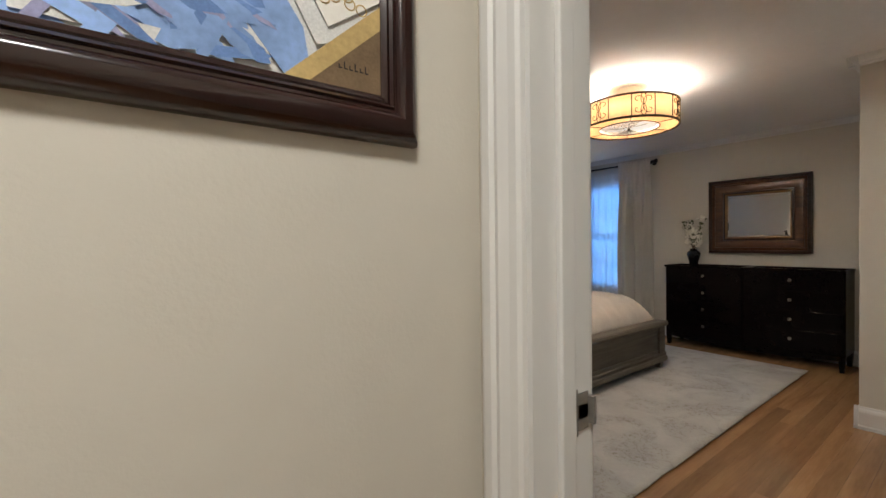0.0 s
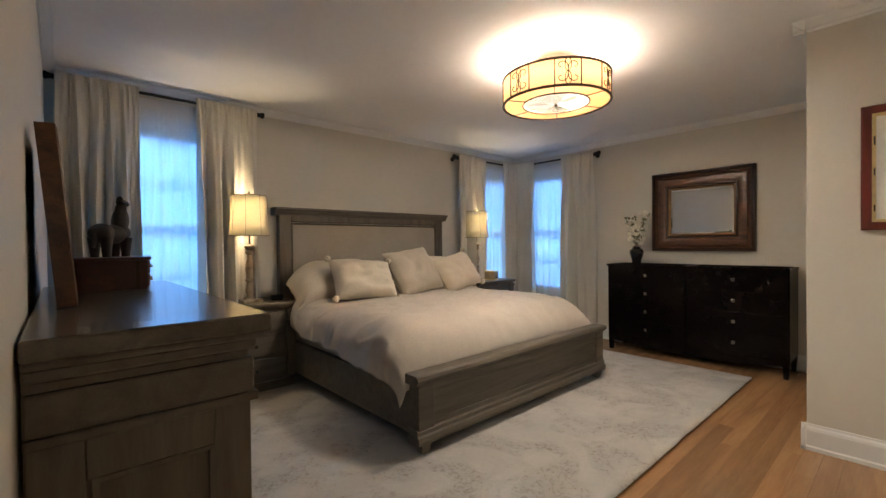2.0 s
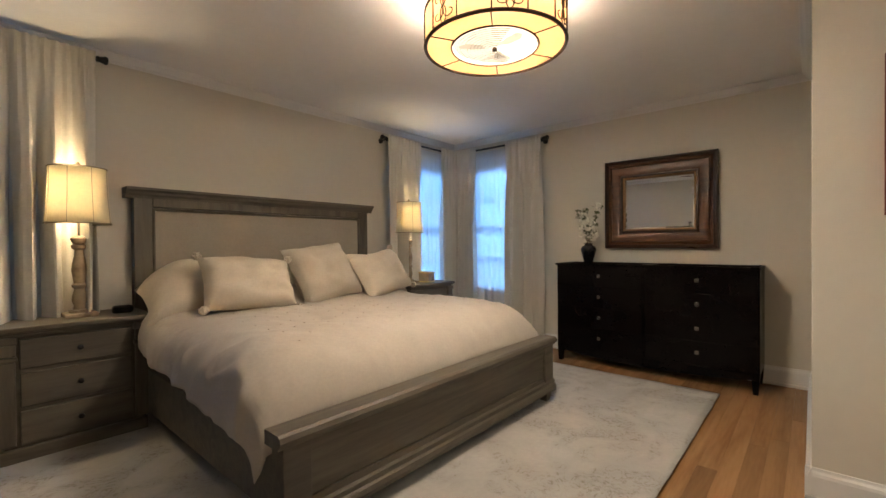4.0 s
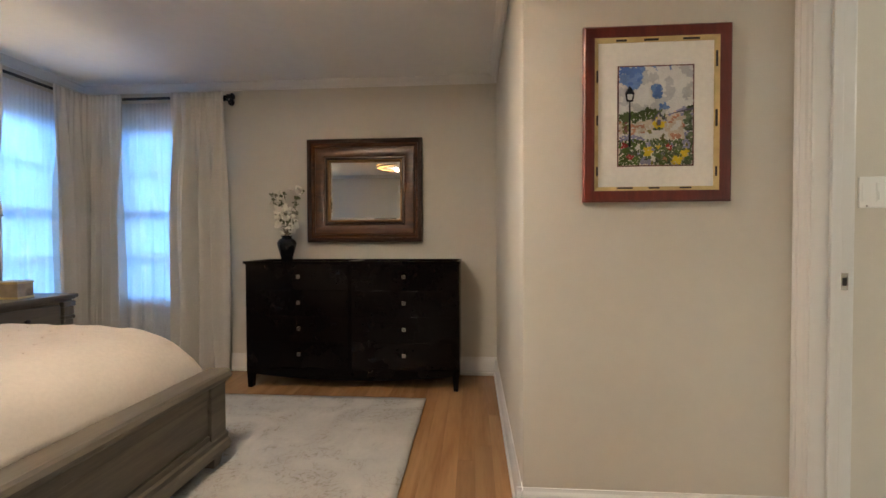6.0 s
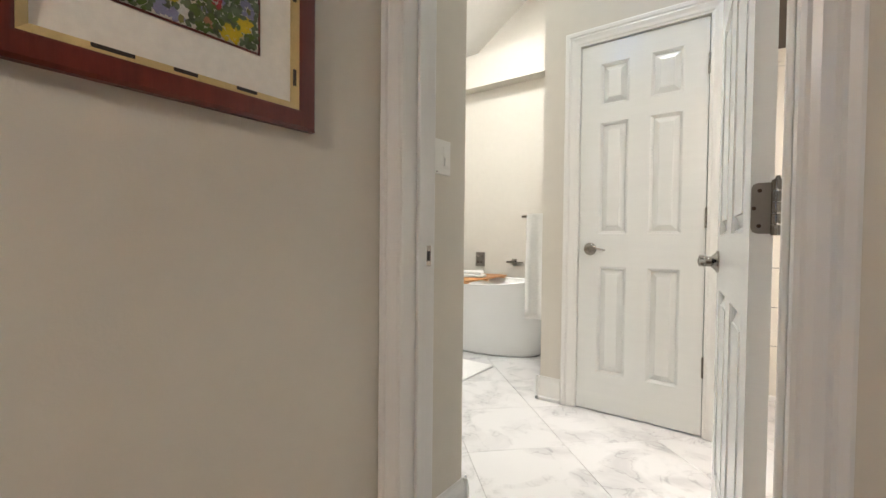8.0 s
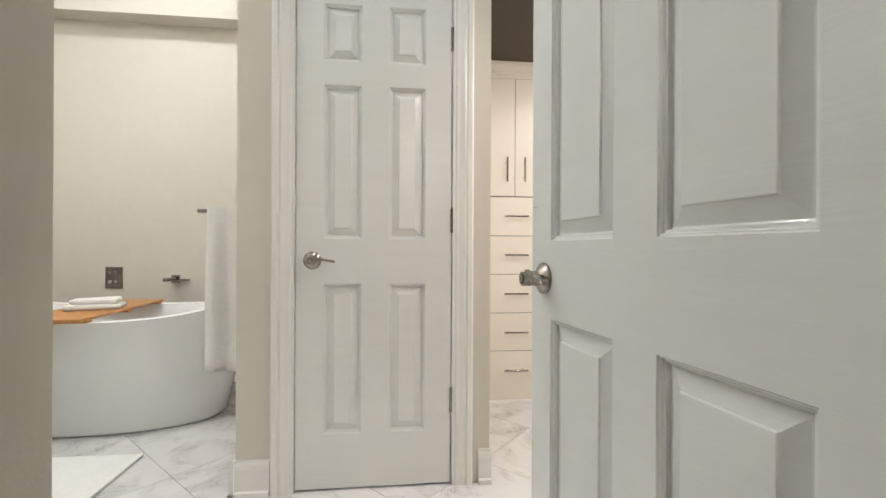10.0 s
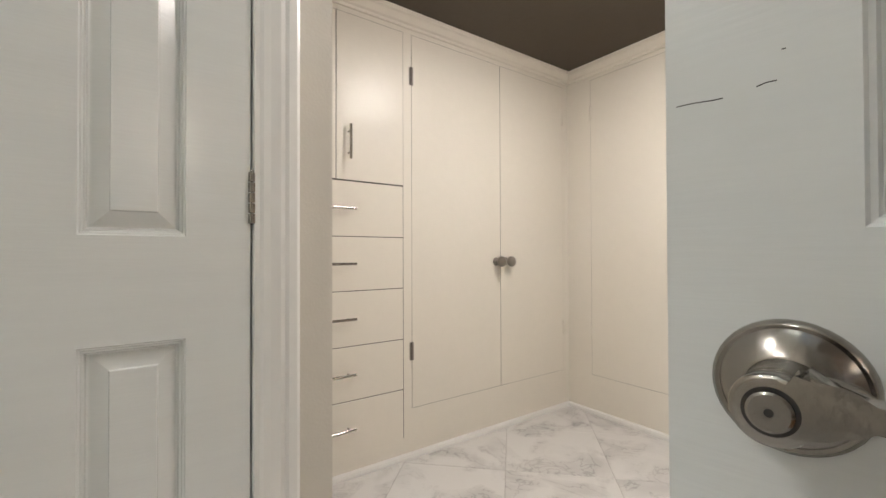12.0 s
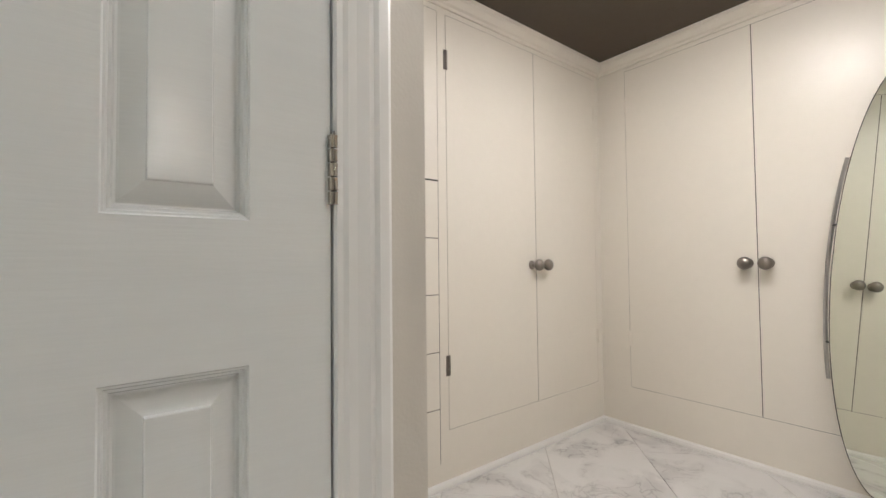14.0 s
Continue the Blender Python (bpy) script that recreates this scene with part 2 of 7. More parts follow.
M_GREYV = wood("weathered_grey_oak_upright", (0.132, 0.111, 0.082), (0.072, 0.059, 0.044), 0.5, "z", 14.0, 0.03, 0.3)
M_GREYTOP = wood("waxed_grey_oak_top", (0.120, 0.100, 0.074), (0.066, 0.054, 0.040), 0.24, "x", 14.0, 0.03, 0.06, 0.25)
M_ESPRESSO = wood("espresso_lacquer", (0.0055, 0.0034, 0.003), (0.003, 0.002, 0.002), 0.22, "y", 3.0, 0.0, 0.0, 0.0, 0.12)
M_WALNUT = wood("walnut_frame", (0.125, 0.048, 0.017), (0.026, 0.010, 0.004), 0.30, "x", 18.0, 0.0, 0.12, 0.0)
M_GILT = mat("worn_gilt", (0.30, 0.17, 0.075), 0.35, 0.6, vary=0.25, scale=20)
M_WALNUTDARK = wood("dark_walnut_moulding", (0.040, 0.015, 0.007), (0.014, 0.006, 0.003), 0.28, "x", 18.0, 0.0, 0.12)
M_MAHOG = wood("dark_mahogany", (0.034, 0.013, 0.011), (0.012, 0.006, 0.006), 0.18, "x", 20.0, 0.0, 0.1, 0.4)
M_CHERRY = wood("cherry_red_frame", (0.155, 0.024, 0.016), (0.075, 0.012, 0.009), 0.33, "z", 20.0, 0.0, 0.1, 0.2)
M_CREAMGILT = mat("cream_gilt_lining", (0.58, 0.44, 0.20), 0.45, 0.15, vary=0.2, scale=14)
M_MAT = mat("mat_board", (0.82, 0.79, 0.72), 0.85, vary=0.02, scale=5, bump=0.05, bscale=400)
M_IRON = mat("black_iron", (0.018, 0.016, 0.015), 0.45, 0.4, vary=0.2, scale=20)
M_BRONZE = mat("bronze_strap", (0.05, 0.028, 0.015), 0.4, 0.7, vary=0.2, scale=30)
M_NICKEL = mat("brushed_nickel", (0.33, 0.305, 0.27), 0.22, 1.0, vary=0.06, scale=12, bump=0.05, bscale=200)
M_PEWTER = mat("satin_pewter", (0.26, 0.235, 0.21), 0.30, 1.0, vary=0.08, scale=12)
M_STEEL = mat("satin_steel_tube", (0.42, 0.41, 0.40), 0.30, 1.0, vary=0.06, scale=12)
M_MIRROR = mat("silvered_glass", (0.86, 0.88, 0.86), 0.01, 1.0, vary=0.0, fine=0.0)
M_GREENMIRROR = mat("tinted_silvered_glass", (0.80, 0.84, 0.76), 0.012, 1.0, vary=0.0, fine=0.0)
M_LINEN = cloth("oatmeal_linen", (0.36, 0.315, 0.255), 0.0, weave=420)
M_DUVET = cloth("cream_quilt", (0.50, 0.445, 0.38), 0.0, weave=260)
M_PILLOW = cloth("cream_pillow_cotton", (0.56, 0.485, 0.385), 0.0, weave=350)
M_CUSHION = cloth("taupe_cushion_linen", (0.45, 0.39, 0.31), 0.0, weave=320)
M_DRAPE = cloth("oatmeal_drape", (0.74, 0.70, 0.63), 0.16, weave=380)
M_SHEER = cloth("white_sheer_voile", (0.86, 0.87, 0.88), 0.45, weave=600, see=0.20)
M_SHADE = cloth("parchment_shade", (0.84, 0.78, 0.64), 0.62, weave=260)
M_DRUM = cloth("tan_drum_shade", (0.90, 0.73, 0.53), 0.70, weave=200)
M_RUG = rug_mat()
M_FRINGE = mat("cream_fringe", (0.70, 0.67, 0.62), 0.9)
M_MARBLE = marble("white_marble_tile")
M_GROUT = mat("pale_grout", (0.42, 0.41, 0.39), 0.9, vary=0.06, scale=20)
M_TUB = mat("white_acrylic", (0.80, 0.80, 0.79), 0.16, vary=0.01, fine=0.0, coat=0.3)
M_TOWEL = mat("white_terry_towel", (0.80, 0.79, 0.76), 0.95, vary=0.03, bump=0.8, bscale=260, spec=0.1)
M_BAMBOO = wood("bamboo", (0.58, 0.28, 0.085), (0.42, 0.185, 0.05), 0.4, "x", 14.0)
M_PLASTIC = mat("white_switch_plastic", (0.78, 0.77, 0.73), 0.35, vary=0.01, fine=0.0)
M_BLACK = mat("black_glaze", (0.010, 0.010, 0.012), 0.14, vary=0.05)
M_PETAL = mat("ivory_petal", (0.84, 0.80, 0.70), 0.6, vary=0.12, scale=20)
M_LEAF = mat("dull_green_leaf", (0.10, 0.11, 0.045), 0.6, vary=0.2, scale=20)
M_TWIG = mat("brown_twig", (0.10, 0.06, 0.035), 0.8, vary=0.2, scale=20)
M_HORSE = mat("dark_carved_clay", (0.028, 0.020, 0.015), 0.6, vary=0.3, scale=16, bump=0.5, bscale=60)
M_REDBOX = wood("red_brown_chest", (0.075, 0.020, 0.014), (0.030, 0.010, 0.008), 0.35, "x", 16.0)
# drawer fronts, paler than the chest body
M_REDFRONT = wood("pale_chest_front", (0.20, 0.085, 0.045), (0.09, 0.035, 0.02), 0.35, "x", 16.0)
M_DARKWOOD = wood("dark_chair_wood", (0.032, 0.017, 0.012), (0.014, 0.008, 0.007), 0.25, "z", 14.0, 0.0, 0.1, 0.3)
M_STRIPE = mat("striped_seat_cloth", (0.25, 0.19, 0.14), 0.9, vary=0.5, scale=8, stretch=(14, 0.4, 1))
M_WHITEWASH = mat("whitewashed_turned_wood", (0.40, 0.31, 0.215), 0.7, vary=0.35, scale=9, bump=0.4, bscale=60, dark=(0.13, 0.09, 0.06))
M_WHITEGLASS = glow("lit_diffuser_glass", (1.0, 0.92, 0.80), 0.95)
M_STRIKE = mat("dull_nickel_plate", (0.30, 0.28, 0.25), 0.4, 0.5, vary=0.08)
M_BULB = glow("lit_bulb", (1.0, 0.80, 0.50), 16.0)
M_DOWN = glow("lit_downlight_lens", (1.0, 0.94, 0.84), 6.0)

# ---- mesh helpers ----


def part(name, bm, material, parent=None, label="", smooth=False, kind=""):
    """Links a bmesh as one mesh object, under a thing or a part when one is given."""
    me = bpy.data.meshes.new(name)
    bmesh.ops.recalc_face_normals(bm, faces=bm.faces)
    bm.to_mesh(me)
    bm.free()
    if smooth:
        me.polygons.foreach_set("use_smooth", [True] * len(me.polygons))
        me.set_sharp_from_angle(angle=radians(38))
    me.materials.append(material)
    ob = new(name, me)
    if parent:
        ob.parent = parent
    return tagged(ob, label, kind=kind)


def thing(name, at, label, category, group="", kind=""):
    ob = new(name)
    ob.matrix_basis = at
    ob.empty_display_size = 0.05
    return tagged(ob, label, category, group, kind)


def box(bm, x0, x1, y0, y1, z0, z1, bev=0.0, seg=2):
    r = bmesh.ops.create_cube(bm, size=1)
    for v in r["verts"]:
        v.co = Vector(((x0 + x1) / 2 + v.co.x * (x1 - x0), (y0 + y1) / 2 + v.co.y * (y1 - y0), (z0 + z1) / 2 + v.co.z * (z1 - z0)))
    if bev:
        edges = {e for v in r["verts"] for e in v.link_edges}
        bmesh.ops.bevel(bm, geom=list(edges), offset=bev, segments=seg, affect="EDGES", profile=0.5)
    return bm


def boxes(*rows, bev=0.0):
    bm = bmesh.new()
    for r in rows:
        box(bm, *r, bev=bev)
    return bm


def rod(bm, p0, p1, r0, r1=None, n=12):
    p0, p1 = Vector(p0), Vector(p1)
    r1 = r0 if r1 is None else r1
    q = (p1 - p0).to_track_quat("Z", "Y")
    rings = []
    for p, r in ((p0, r0), (p1, r1)):
        rings.append([bm.verts.new(p + q @ Vector((r * math.cos(2 * math.pi * i / n), r * math.sin(2 * math.pi * i / n), 0))) for i in range(n)])
    for i in range(n):
        bm.faces.new((rings[0][i], rings[0][(i + 1) % n], rings[1][(i + 1) % n], rings[1][i]))
    bm.faces.new(rings[0][::-1])
    bm.faces.new(rings[1])
    return bm


def tube(bm, pts, r, n=8):
    """A round tube along points."""
    pts = [Vector(p) for p in pts]
    rings = []
    for k, p in enumerate(pts):
        d = (pts[min(k + 1, len(pts) - 1)] - pts[max(k - 1, 0)]).normalized()
        q = d.to_track_quat("Z", "Y")
        rr = r[k] if isinstance(r, (list, tuple)) else r
        rings.append([bm.verts.new(p + q @ Vector((rr * math.cos(2 * math.pi * i / n), rr * math.sin(2 * math.pi * i / n), 0))) for i in range(n)])
    for a, b in zip(rings, rings[1:]):
        best = min(range(n), key=lambda s: sum((a[i].co - b[(i + s) % n].co).length for i in range(n)))
        for i in range(n):
            bm.faces.new((a[i], a[(i + 1) % n], b[(i + 1 + best) % n], b[(i + best) % n]))
    bm.faces.new(rings[0][::-1])
    bm.faces.new(rings[-1])
    return bm


def lathe(bm, prof, n=32, cx=0.0, cy=0.0, cap=True):
    rings = [[bm.verts.new((cx + r * math.cos(2 * math.pi * i / n), cy + r * math.sin(2 * math.pi * i / n), z)) for i in range(n)] for r, z in prof]
    for a, b in zip(rings, rings[1:]):
        for i in range(n):
            bm.faces.new((a[i], a[(i + 1) % n], b[(i + 1) % n], b[i]))
    if cap:
        bm.faces.new(rings[0][::-1])
        bm.faces.new(rings[-1])
    return bm


def prism(bm, poly, axis, a, b):
    """Extrudes a polygon, given in the two other axes in order, from a to b along axis."""
    def at(u, v, w):
        return {"x": (w, u, v), "y": (u, w, v), "z": (u, v, w)}[axis]
    lo = [bm.verts.new(at(u, v, a)) for u, v in poly]
    hi = [bm.verts.new(at(u, v, b)) for u, v in poly]
    n = len(poly)
    for i in range(n):
        bm.faces.new((lo[i], lo[(i + 1) % n], hi[(i + 1) % n], hi[i]))
    bm.faces.new(lo[::-1])
    bm.faces.new(hi)
    return bm


def rim(bm, x0, x1, z0, z1, prof, sides="lrtb"):
    """A mitred frame in the xz plane that faces -y. prof: (how far in from the outer edge, y), as a closed loop."""
    cor = [(x0, z0, 1, 1), (x1, z0, -1, 1), (x1, z1, -1, -1), (x0, z1, 1, -1)]
    loops = [[bm.verts.new((cx + sx * d, y, cz + sz * d)) for d, y in prof] for cx, cz, sx, sz in cor]
    n = len(prof)
    order = {0: "b", 1: "r", 2: "t", 3: "l"}
    for k in range(4):
        if order[k] not in sides:
            continue
        a, b = loops[k], loops[(k + 1) % 4]
        for i in range(n):
            bm.faces.new((a[i], a[(i + 1) % n], b[(i + 1) % n], b[i]))
    if len(sides) < 4:
        for k in range(4):
            if (order[k] in sides) != (order[(k - 1) % 4] in sides):
                bm.faces.new(loops[k])
    return bm


def structure(name, bm, material, label, category):
    return tagged(part(name, bm, material), label, category, kind="structure")


# ---- walls, floors and ceilings ----
T = 0.12
wb = boxes((W_X, 1.42, N_Y, N_Y + T, 0, CEIL), (1.42, 2.36, N_Y, N_Y + T, 0, 0.55), (1.42, 2.36, N_Y, N_Y + T, 2.03, CEIL),
           (2.36, 5.12, N_Y, N_Y + T, 0, CEIL), (5.12, 5.88, N_Y, N_Y + T, 0, 0.55), (5.12, 5.88, N_Y, N_Y + T, 2.03, CEIL), (5.88, E_X, N_Y, N_Y + T, 0, CEIL))
structure("wall_north", wb, M_WALL, "greige painted bedroom wall with two window openings", "wall")
wb = boxes((E_X, E_X + T, 3.62, N_Y + T, 0, CEIL), (E_X, E_X + T, 2.82, 3.62, 0, 0.55), (E_X, E_X + T, 2.82, 3.62, 2.03, CEIL), (E_X, E_X + T, 0.39, 2.82, 0, CEIL))
structure("wall_east", wb, M_WALL, "greige painted bedroom wall with a window opening", "wall")
DOOR_Y0, DOOR_Y1 = -0.43, 0.383
wb = boxes((1.11, W_X, DOOR_Y1 + 0.02, N_Y + T, 0, CEIL), (1.11, W_X, DOOR_Y0 - 0.02, DOOR_Y1 + 0.02, 2.06, CEIL), (1.11, W_X, -1.3, DOOR_Y0 - 0.02, 0, CEIL))
structure("wall_west", wb, M_WALL, "greige painted wall pierced by the bedroom doorway", "wall")
wb = boxes((W_X, 3.466, -0.555, SOUTH_Y, 0, CEIL), (3.466, 4.266, -0.555, SOUTH_Y, 2.06, CEIL), (4.266, PIC_X, -0.555, SOUTH_Y, 0, CEIL))
structure("wall_south", wb, M_WALL, "greige painted wall pierced by the bathroom doorway", "wall")
structure("wall_picture", boxes((PIC_X, PIC_X + T, -0.82, STUB_Y, 0, CEIL), bev=0.004), M_WALL, "greige painted wall end beside the bathroom door", "wall")
structure("wall_alcove", boxes((PIC_X + T, E_X + T, STUB_Y - T, STUB_Y, 0, CEIL)), M_WALL, "greige painted side wall of the bedroom alcove", "wall")
structure("wall_hall", boxes((-1.6, 1.11, 0.49, 0.61, 0, CEIL)), M_WALL, "greige painted hallway wall hung with a painting", "wall")
structure("wall_hall_far", boxes((-1.72, -1.6, -1.3, 0.61, 0, CEIL), (-1.72, 1.247, -1.42, -1.3, 0, CEIL)), M_WALL, "greige painted hallway end walls", "wall")
structure("ceiling_bedroom", boxes((1.11, E_X + T, -0.555, N_Y + T, CEIL, CEIL + 0.1)), M_CEIL, "white painted bedroom ceiling", "ceiling")
structure("ceiling_hall", boxes((-1.72, 1.11, -1.42, 0.61, CEIL, CEIL + 0.1)), M_CEIL, "white painted hallway ceiling", "ceiling")

# bathroom and dressing room shell
BY, FAR_Y, BE_X = -2.02, -3.51, 6.52
TOP = 4.0
wb = boxes((3.565, 3.705, BY - T, BY, 0, TOP), (3.705, 4.362, BY - T, BY, 2.055, TOP), (4.362, 4.56, BY - T, BY, 0, TOP), (4.44, 4.56, FAR_Y, BY - T, 0, TOP))
structure("wall_bath_door", wb, M_BATHWALL, "pale greige bathroom wall around the linen closet door", "wall")
structure("wall_linen_side", boxes((3.565, 3.685, -3.5, BY - T, 0, 2.095)), M_BATHWALL, "pale greige return wall at the dressing room", "wall")
structure("wall_bath_far", boxes((4.44, BE_X + T, FAR_Y - T, FAR_Y, 0, TOP)), M_BATHWALL, "pale cream wall behind the bathtub", "wall")
structure("wall_bath_beam", boxes((4.56, BE_X, FAR_Y, -3.37, 2.53, 2.87)), M_BATHWALL, "boxed cream beam across the bathtub wall", "beam")
structure("wall_bath_east", boxes((BE_X, BE_X + T, FAR_Y, -0.70, 0, TOP)), M_BATHWALL, "pale cream bathroom side wall", "wall")
structure("wall_bath_north", boxes((PIC_X + T, BE_X + T, -0.82, -0.70, 0, TOP), (3.3, PIC_X + T, -0.555, SOUTH_Y, CEIL, TOP)), M_BATHWALL, "pale greige bathroom entrance side wall", "wall")
structure("wall_dressing_header", boxes((3.445, 3.565, BY, -0.555, 2.095, TOP), (3.565, 4.56, FAR_Y - 0.1, BY - T, 2.6, 2.7)), M_BATHWALL, "pale greige header over the dressing room opening", "wall")
bm = bmesh.new()
prism(bm, [(BE_X + T, 2.50), (4.75, 3.76), (3.4, 3.76), (3.4, 3.86), (4.79, 3.86), (BE_X + T, 2.62)], "y", FAR_Y - T, -0.43)
structure("ceiling_bath", bm, M_CEIL, "white sloping bathroom ceiling", "ceiling")
structure("ceiling_dressing", boxes((1.3, 3.565, -3.5, -0.43, 2.095, 2.20)), M_BROWN, "dark brown painted dressing room ceiling", "ceiling")
structure("wall_dressing_back", boxes((1.2, 1.3, -3.5, -0.43, 0, 2.23), (1.2, 3.565, -3.6, -3.5, 0, 2.23)), M_BATHWALL, "plain wall behind the built-in wardrobes", "wall")

# ---- mouldings ----
CROWN = [(0, 0), (0.010, 0), (0.013, 0.009), (0.026, 0.015), (0.040, 0.034), (0.050, 0.043), (0.054, 0.056), (0, 0.056)]


def moulding(name, prof, runs, z, material, label, category):
    """Profiled trim. runs: (axis, start, end, wall plane, outward sign)."""
    bm = bmesh.new()
    for axis, a, b, plane, sign in runs:
        prism(bm, [(plane + sign * d, z + h) for d, h in prof], axis, a, b)
    return structure(name, bm, material, label, category)


C0 = CEIL - 0.056
moulding("crown_moulding", CROWN, [("x", W_X, E_X, N_Y, -1), ("y", STUB_Y, N_Y, E_X, -1), ("x", PIC_X - 0.054, E_X, STUB_Y, 1), ("y", SOUTH_Y, STUB_Y + 0.054, PIC_X, -1),
                                   ("y", SOUTH_Y, N_Y, W_X, 1), ("x", W_X, PIC_X, SOUTH_Y, 1)], C0, M_TRIM, "white painted crown moulding round the bedroom", "crown moulding")
BASE = [(0, 0), (0.022, 0), (0.022, 0.018), (0.014, 0.024), (0.014, 0.105), (0.011, 0.118), (0.006, 0.128), (0.004, 0.140), (0, 0.140)]
moulding("baseboard_bedroom", BASE, [("x", W_X, E_X, N_Y, -1), ("y", STUB_Y, N_Y, E_X, -1), ("x", PIC_X - 0.022, E_X, STUB_Y, 1), ("y", -0.42, STUB_Y + 0.022, PIC_X, -1),
                                     ("x", W_X, 3.39, SOUTH_Y, 1), ("y", 0.48, N_Y, W_X, 1)], 0.0, M_TRIM, "tall white baseboard in the bedroom", "baseboard")
moulding("baseboard_bath", BASE, [("y", -0.842, -0.64, PIC_X, -1), ("x", PIC_X - 0.022, PIC_X + T, -0.82, -1), ("x", 4.432, 4.582, BY, 1), ("y", FAR_Y, BY + 0.022, 4.56, 1),
                                  ("x", 3.56, 3.612, BY, 1), ("x", 4.56, BE_X, FAR_Y, 1), ("y", FAR_Y, -0.82, BE_X, -1)], 0.0, M_TRIM, "tall white baseboard in the bathroom", "baseboard")
moulding("baseboard_hall", BASE, [("x", -1.6, 1.11, 0.49, -1)], 0.0, M_TRIM, "tall white baseboard in the hallway", "baseboard")

# casings: profile is (in from the outer edge, out of the wall)
CASE = [(0, 0), (0, -0.016), (0.006, -0.020), (0.020, -0.020), (0.026, -0.015), (0.034, -0.018), (0.050, -0.013), (0.062, -0.012), (0.068, -0.008), (0.076, -0.008), (0.078, 0)]


def doorway(name, at, width, height, depth, label, edge=0.078, sides="lrt"):
    """Jambs, stops and casings of an opening; at: middle of the sill on the front face, looking at it along local y."""
    t = thing(name, at, label, "door frame", kind="structure")
    w = width / 2
    part("casing_front", casing(w, height, edge, -1, 0.0, sides), M_TRIM, t)
    part("casing_back", casing(w, height, edge, 1, depth, "lrt"), M_TRIM, t)
    jam = boxes((-w - 0.018, -w, -0.001, depth + 0.001, 0, height), (w, w + 0.018, -0.001, depth + 0.001, 0, height), (-w - 0.018, w + 0.018, -0.001, depth + 0.001, height, height + 0.018))
    part("jamb", jam, M_TRIM, t)
    y0, y1 = (depth * 0.38, depth * 0.38 + 0.034)
    stop = boxes((-w, -w + 0.011, y0, y1, 0, height - 0.011), (w - 0.011, w, y0, y1, 0, height - 0.011), (-w, w, y0, y1, height - 0.011, height), bev=0.003)
    part("door_stop", stop, M_TRIM, t)
    return t


def casing(w, height, edge, sign, depth, sides):
    bm = bmesh.new()
    prof = [(d * edge / 0.078, depth - sign * y) if sign > 0 else (d * edge / 0.078, depth + y) for d, y in CASE]
    x0, x1, zt = -w - edge, w + edge, height + edge
    lo = {}
    for key, cx, s in (("l", x0, 1), ("r", x1, -1)):
        a = [bm.verts.new((cx + s * d, y, 0.0)) for d, y in prof]
        b = [bm.verts.new((cx + s * d, y, zt - d)) for d, y in prof]
        lo[key] = b
        if key in sides:
            for i in range(len(prof)):
                j = (i + 1) % len(prof)
                bm.faces.new((a[i], a[j], b[j], b[i]))
            bm.faces.new(a)
        else:
            for v in a:
                bm.verts.remove(v)
    for i in range(len(prof)):
        j = (i + 1) % len(prof)
        bm.faces.new((lo["l"][i], lo["l"][j], lo["r"][j], lo["r"][i]))
    for key in "lr":
        if key not in sides:
            bm.faces.new(lo[key])
    return bm


# bedroom door frame, seen from the hall (front face looks to -x)
doorway("door_frame_bedroom", pose(1.11, (DOOR_Y0 + DOOR_Y1) / 2, 0, 0, 0, -90), DOOR_Y1 - DOOR_Y0, 2.04, 0.137, "white moulded door frame between hallway and bedroom", 0.085)
strike = thing("strike_plate", pose(1.196, DOOR_Y1 - 0.001, 0.93) @ Matrix.Diagonal((0.85, 1, 0.72, 1)), "brushed nickel strike plate on the white door jamb", "strike plate")
bm = boxes((-0.016, 0.016, -0.0025, 0, -0.05, -0.016), (-0.016, 0.016, -0.0025, 0, 0.016, 0.05), (-0.016, -0.008, -0.0025, 0, -0.016, 0.016), (0.010, 0.050, -0.0025, 0, -0.016, 0.016),
           (0.046, 0.054, -0.012, 0, -0.030, 0.030), (0.016, 0.048, -0.0025, 0, -0.040, 0.040), bev=0.0008)
part("plate", bm, M_STRIKE, strike)
for z in (-0.036, 0.036):
    part("screw", rod(bmesh.new(), (-0.002, -0.0045, z), (-0.002, -0.002, z), 0.0045, n=10), M_NICKEL, strike)
# bathroom door frame, seen from the bedroom (front face looks to +y)
doorway("door_frame_bathroom", pose(3.866, SOUTH_Y, 0, 0, 0, 180), 0.764, 2.04, 0.12, "white door frame between bedroom and bathroom", 0.072)
latch = thing("strike_plate", pose(4.247, -0.53, 0.908), "small nickel strike plate on the white jamb", "strike plate")
part("plate", boxes((-0.003, 0, -0.012, 0.012, -0.028, -0.013), (-0.003, 0, -0.012, 0.012, 0.013, 0.028), (-0.003, 0, -0.012, -0.007, -0.013, 0.013), (-0.003, 0, 0.007, 0.012, -0.013, 0.013), bev=0.0006), M_NICKEL, latch)
# solid dark block in place of the keeper hole's shade
part("keeper_hole", boxes((-0.0015, 0.0, -0.007, 0.007, -0.013, 0.013)), M_GAPSHADE, latch)
# linen closet door frame (looks to +y)
doorway("door_frame_linen", pose(4.0335, BY, 0, 0, 0, 180), 0.620, 2.04, 0.12, "white moulded door frame round the linen closet door", 0.085)


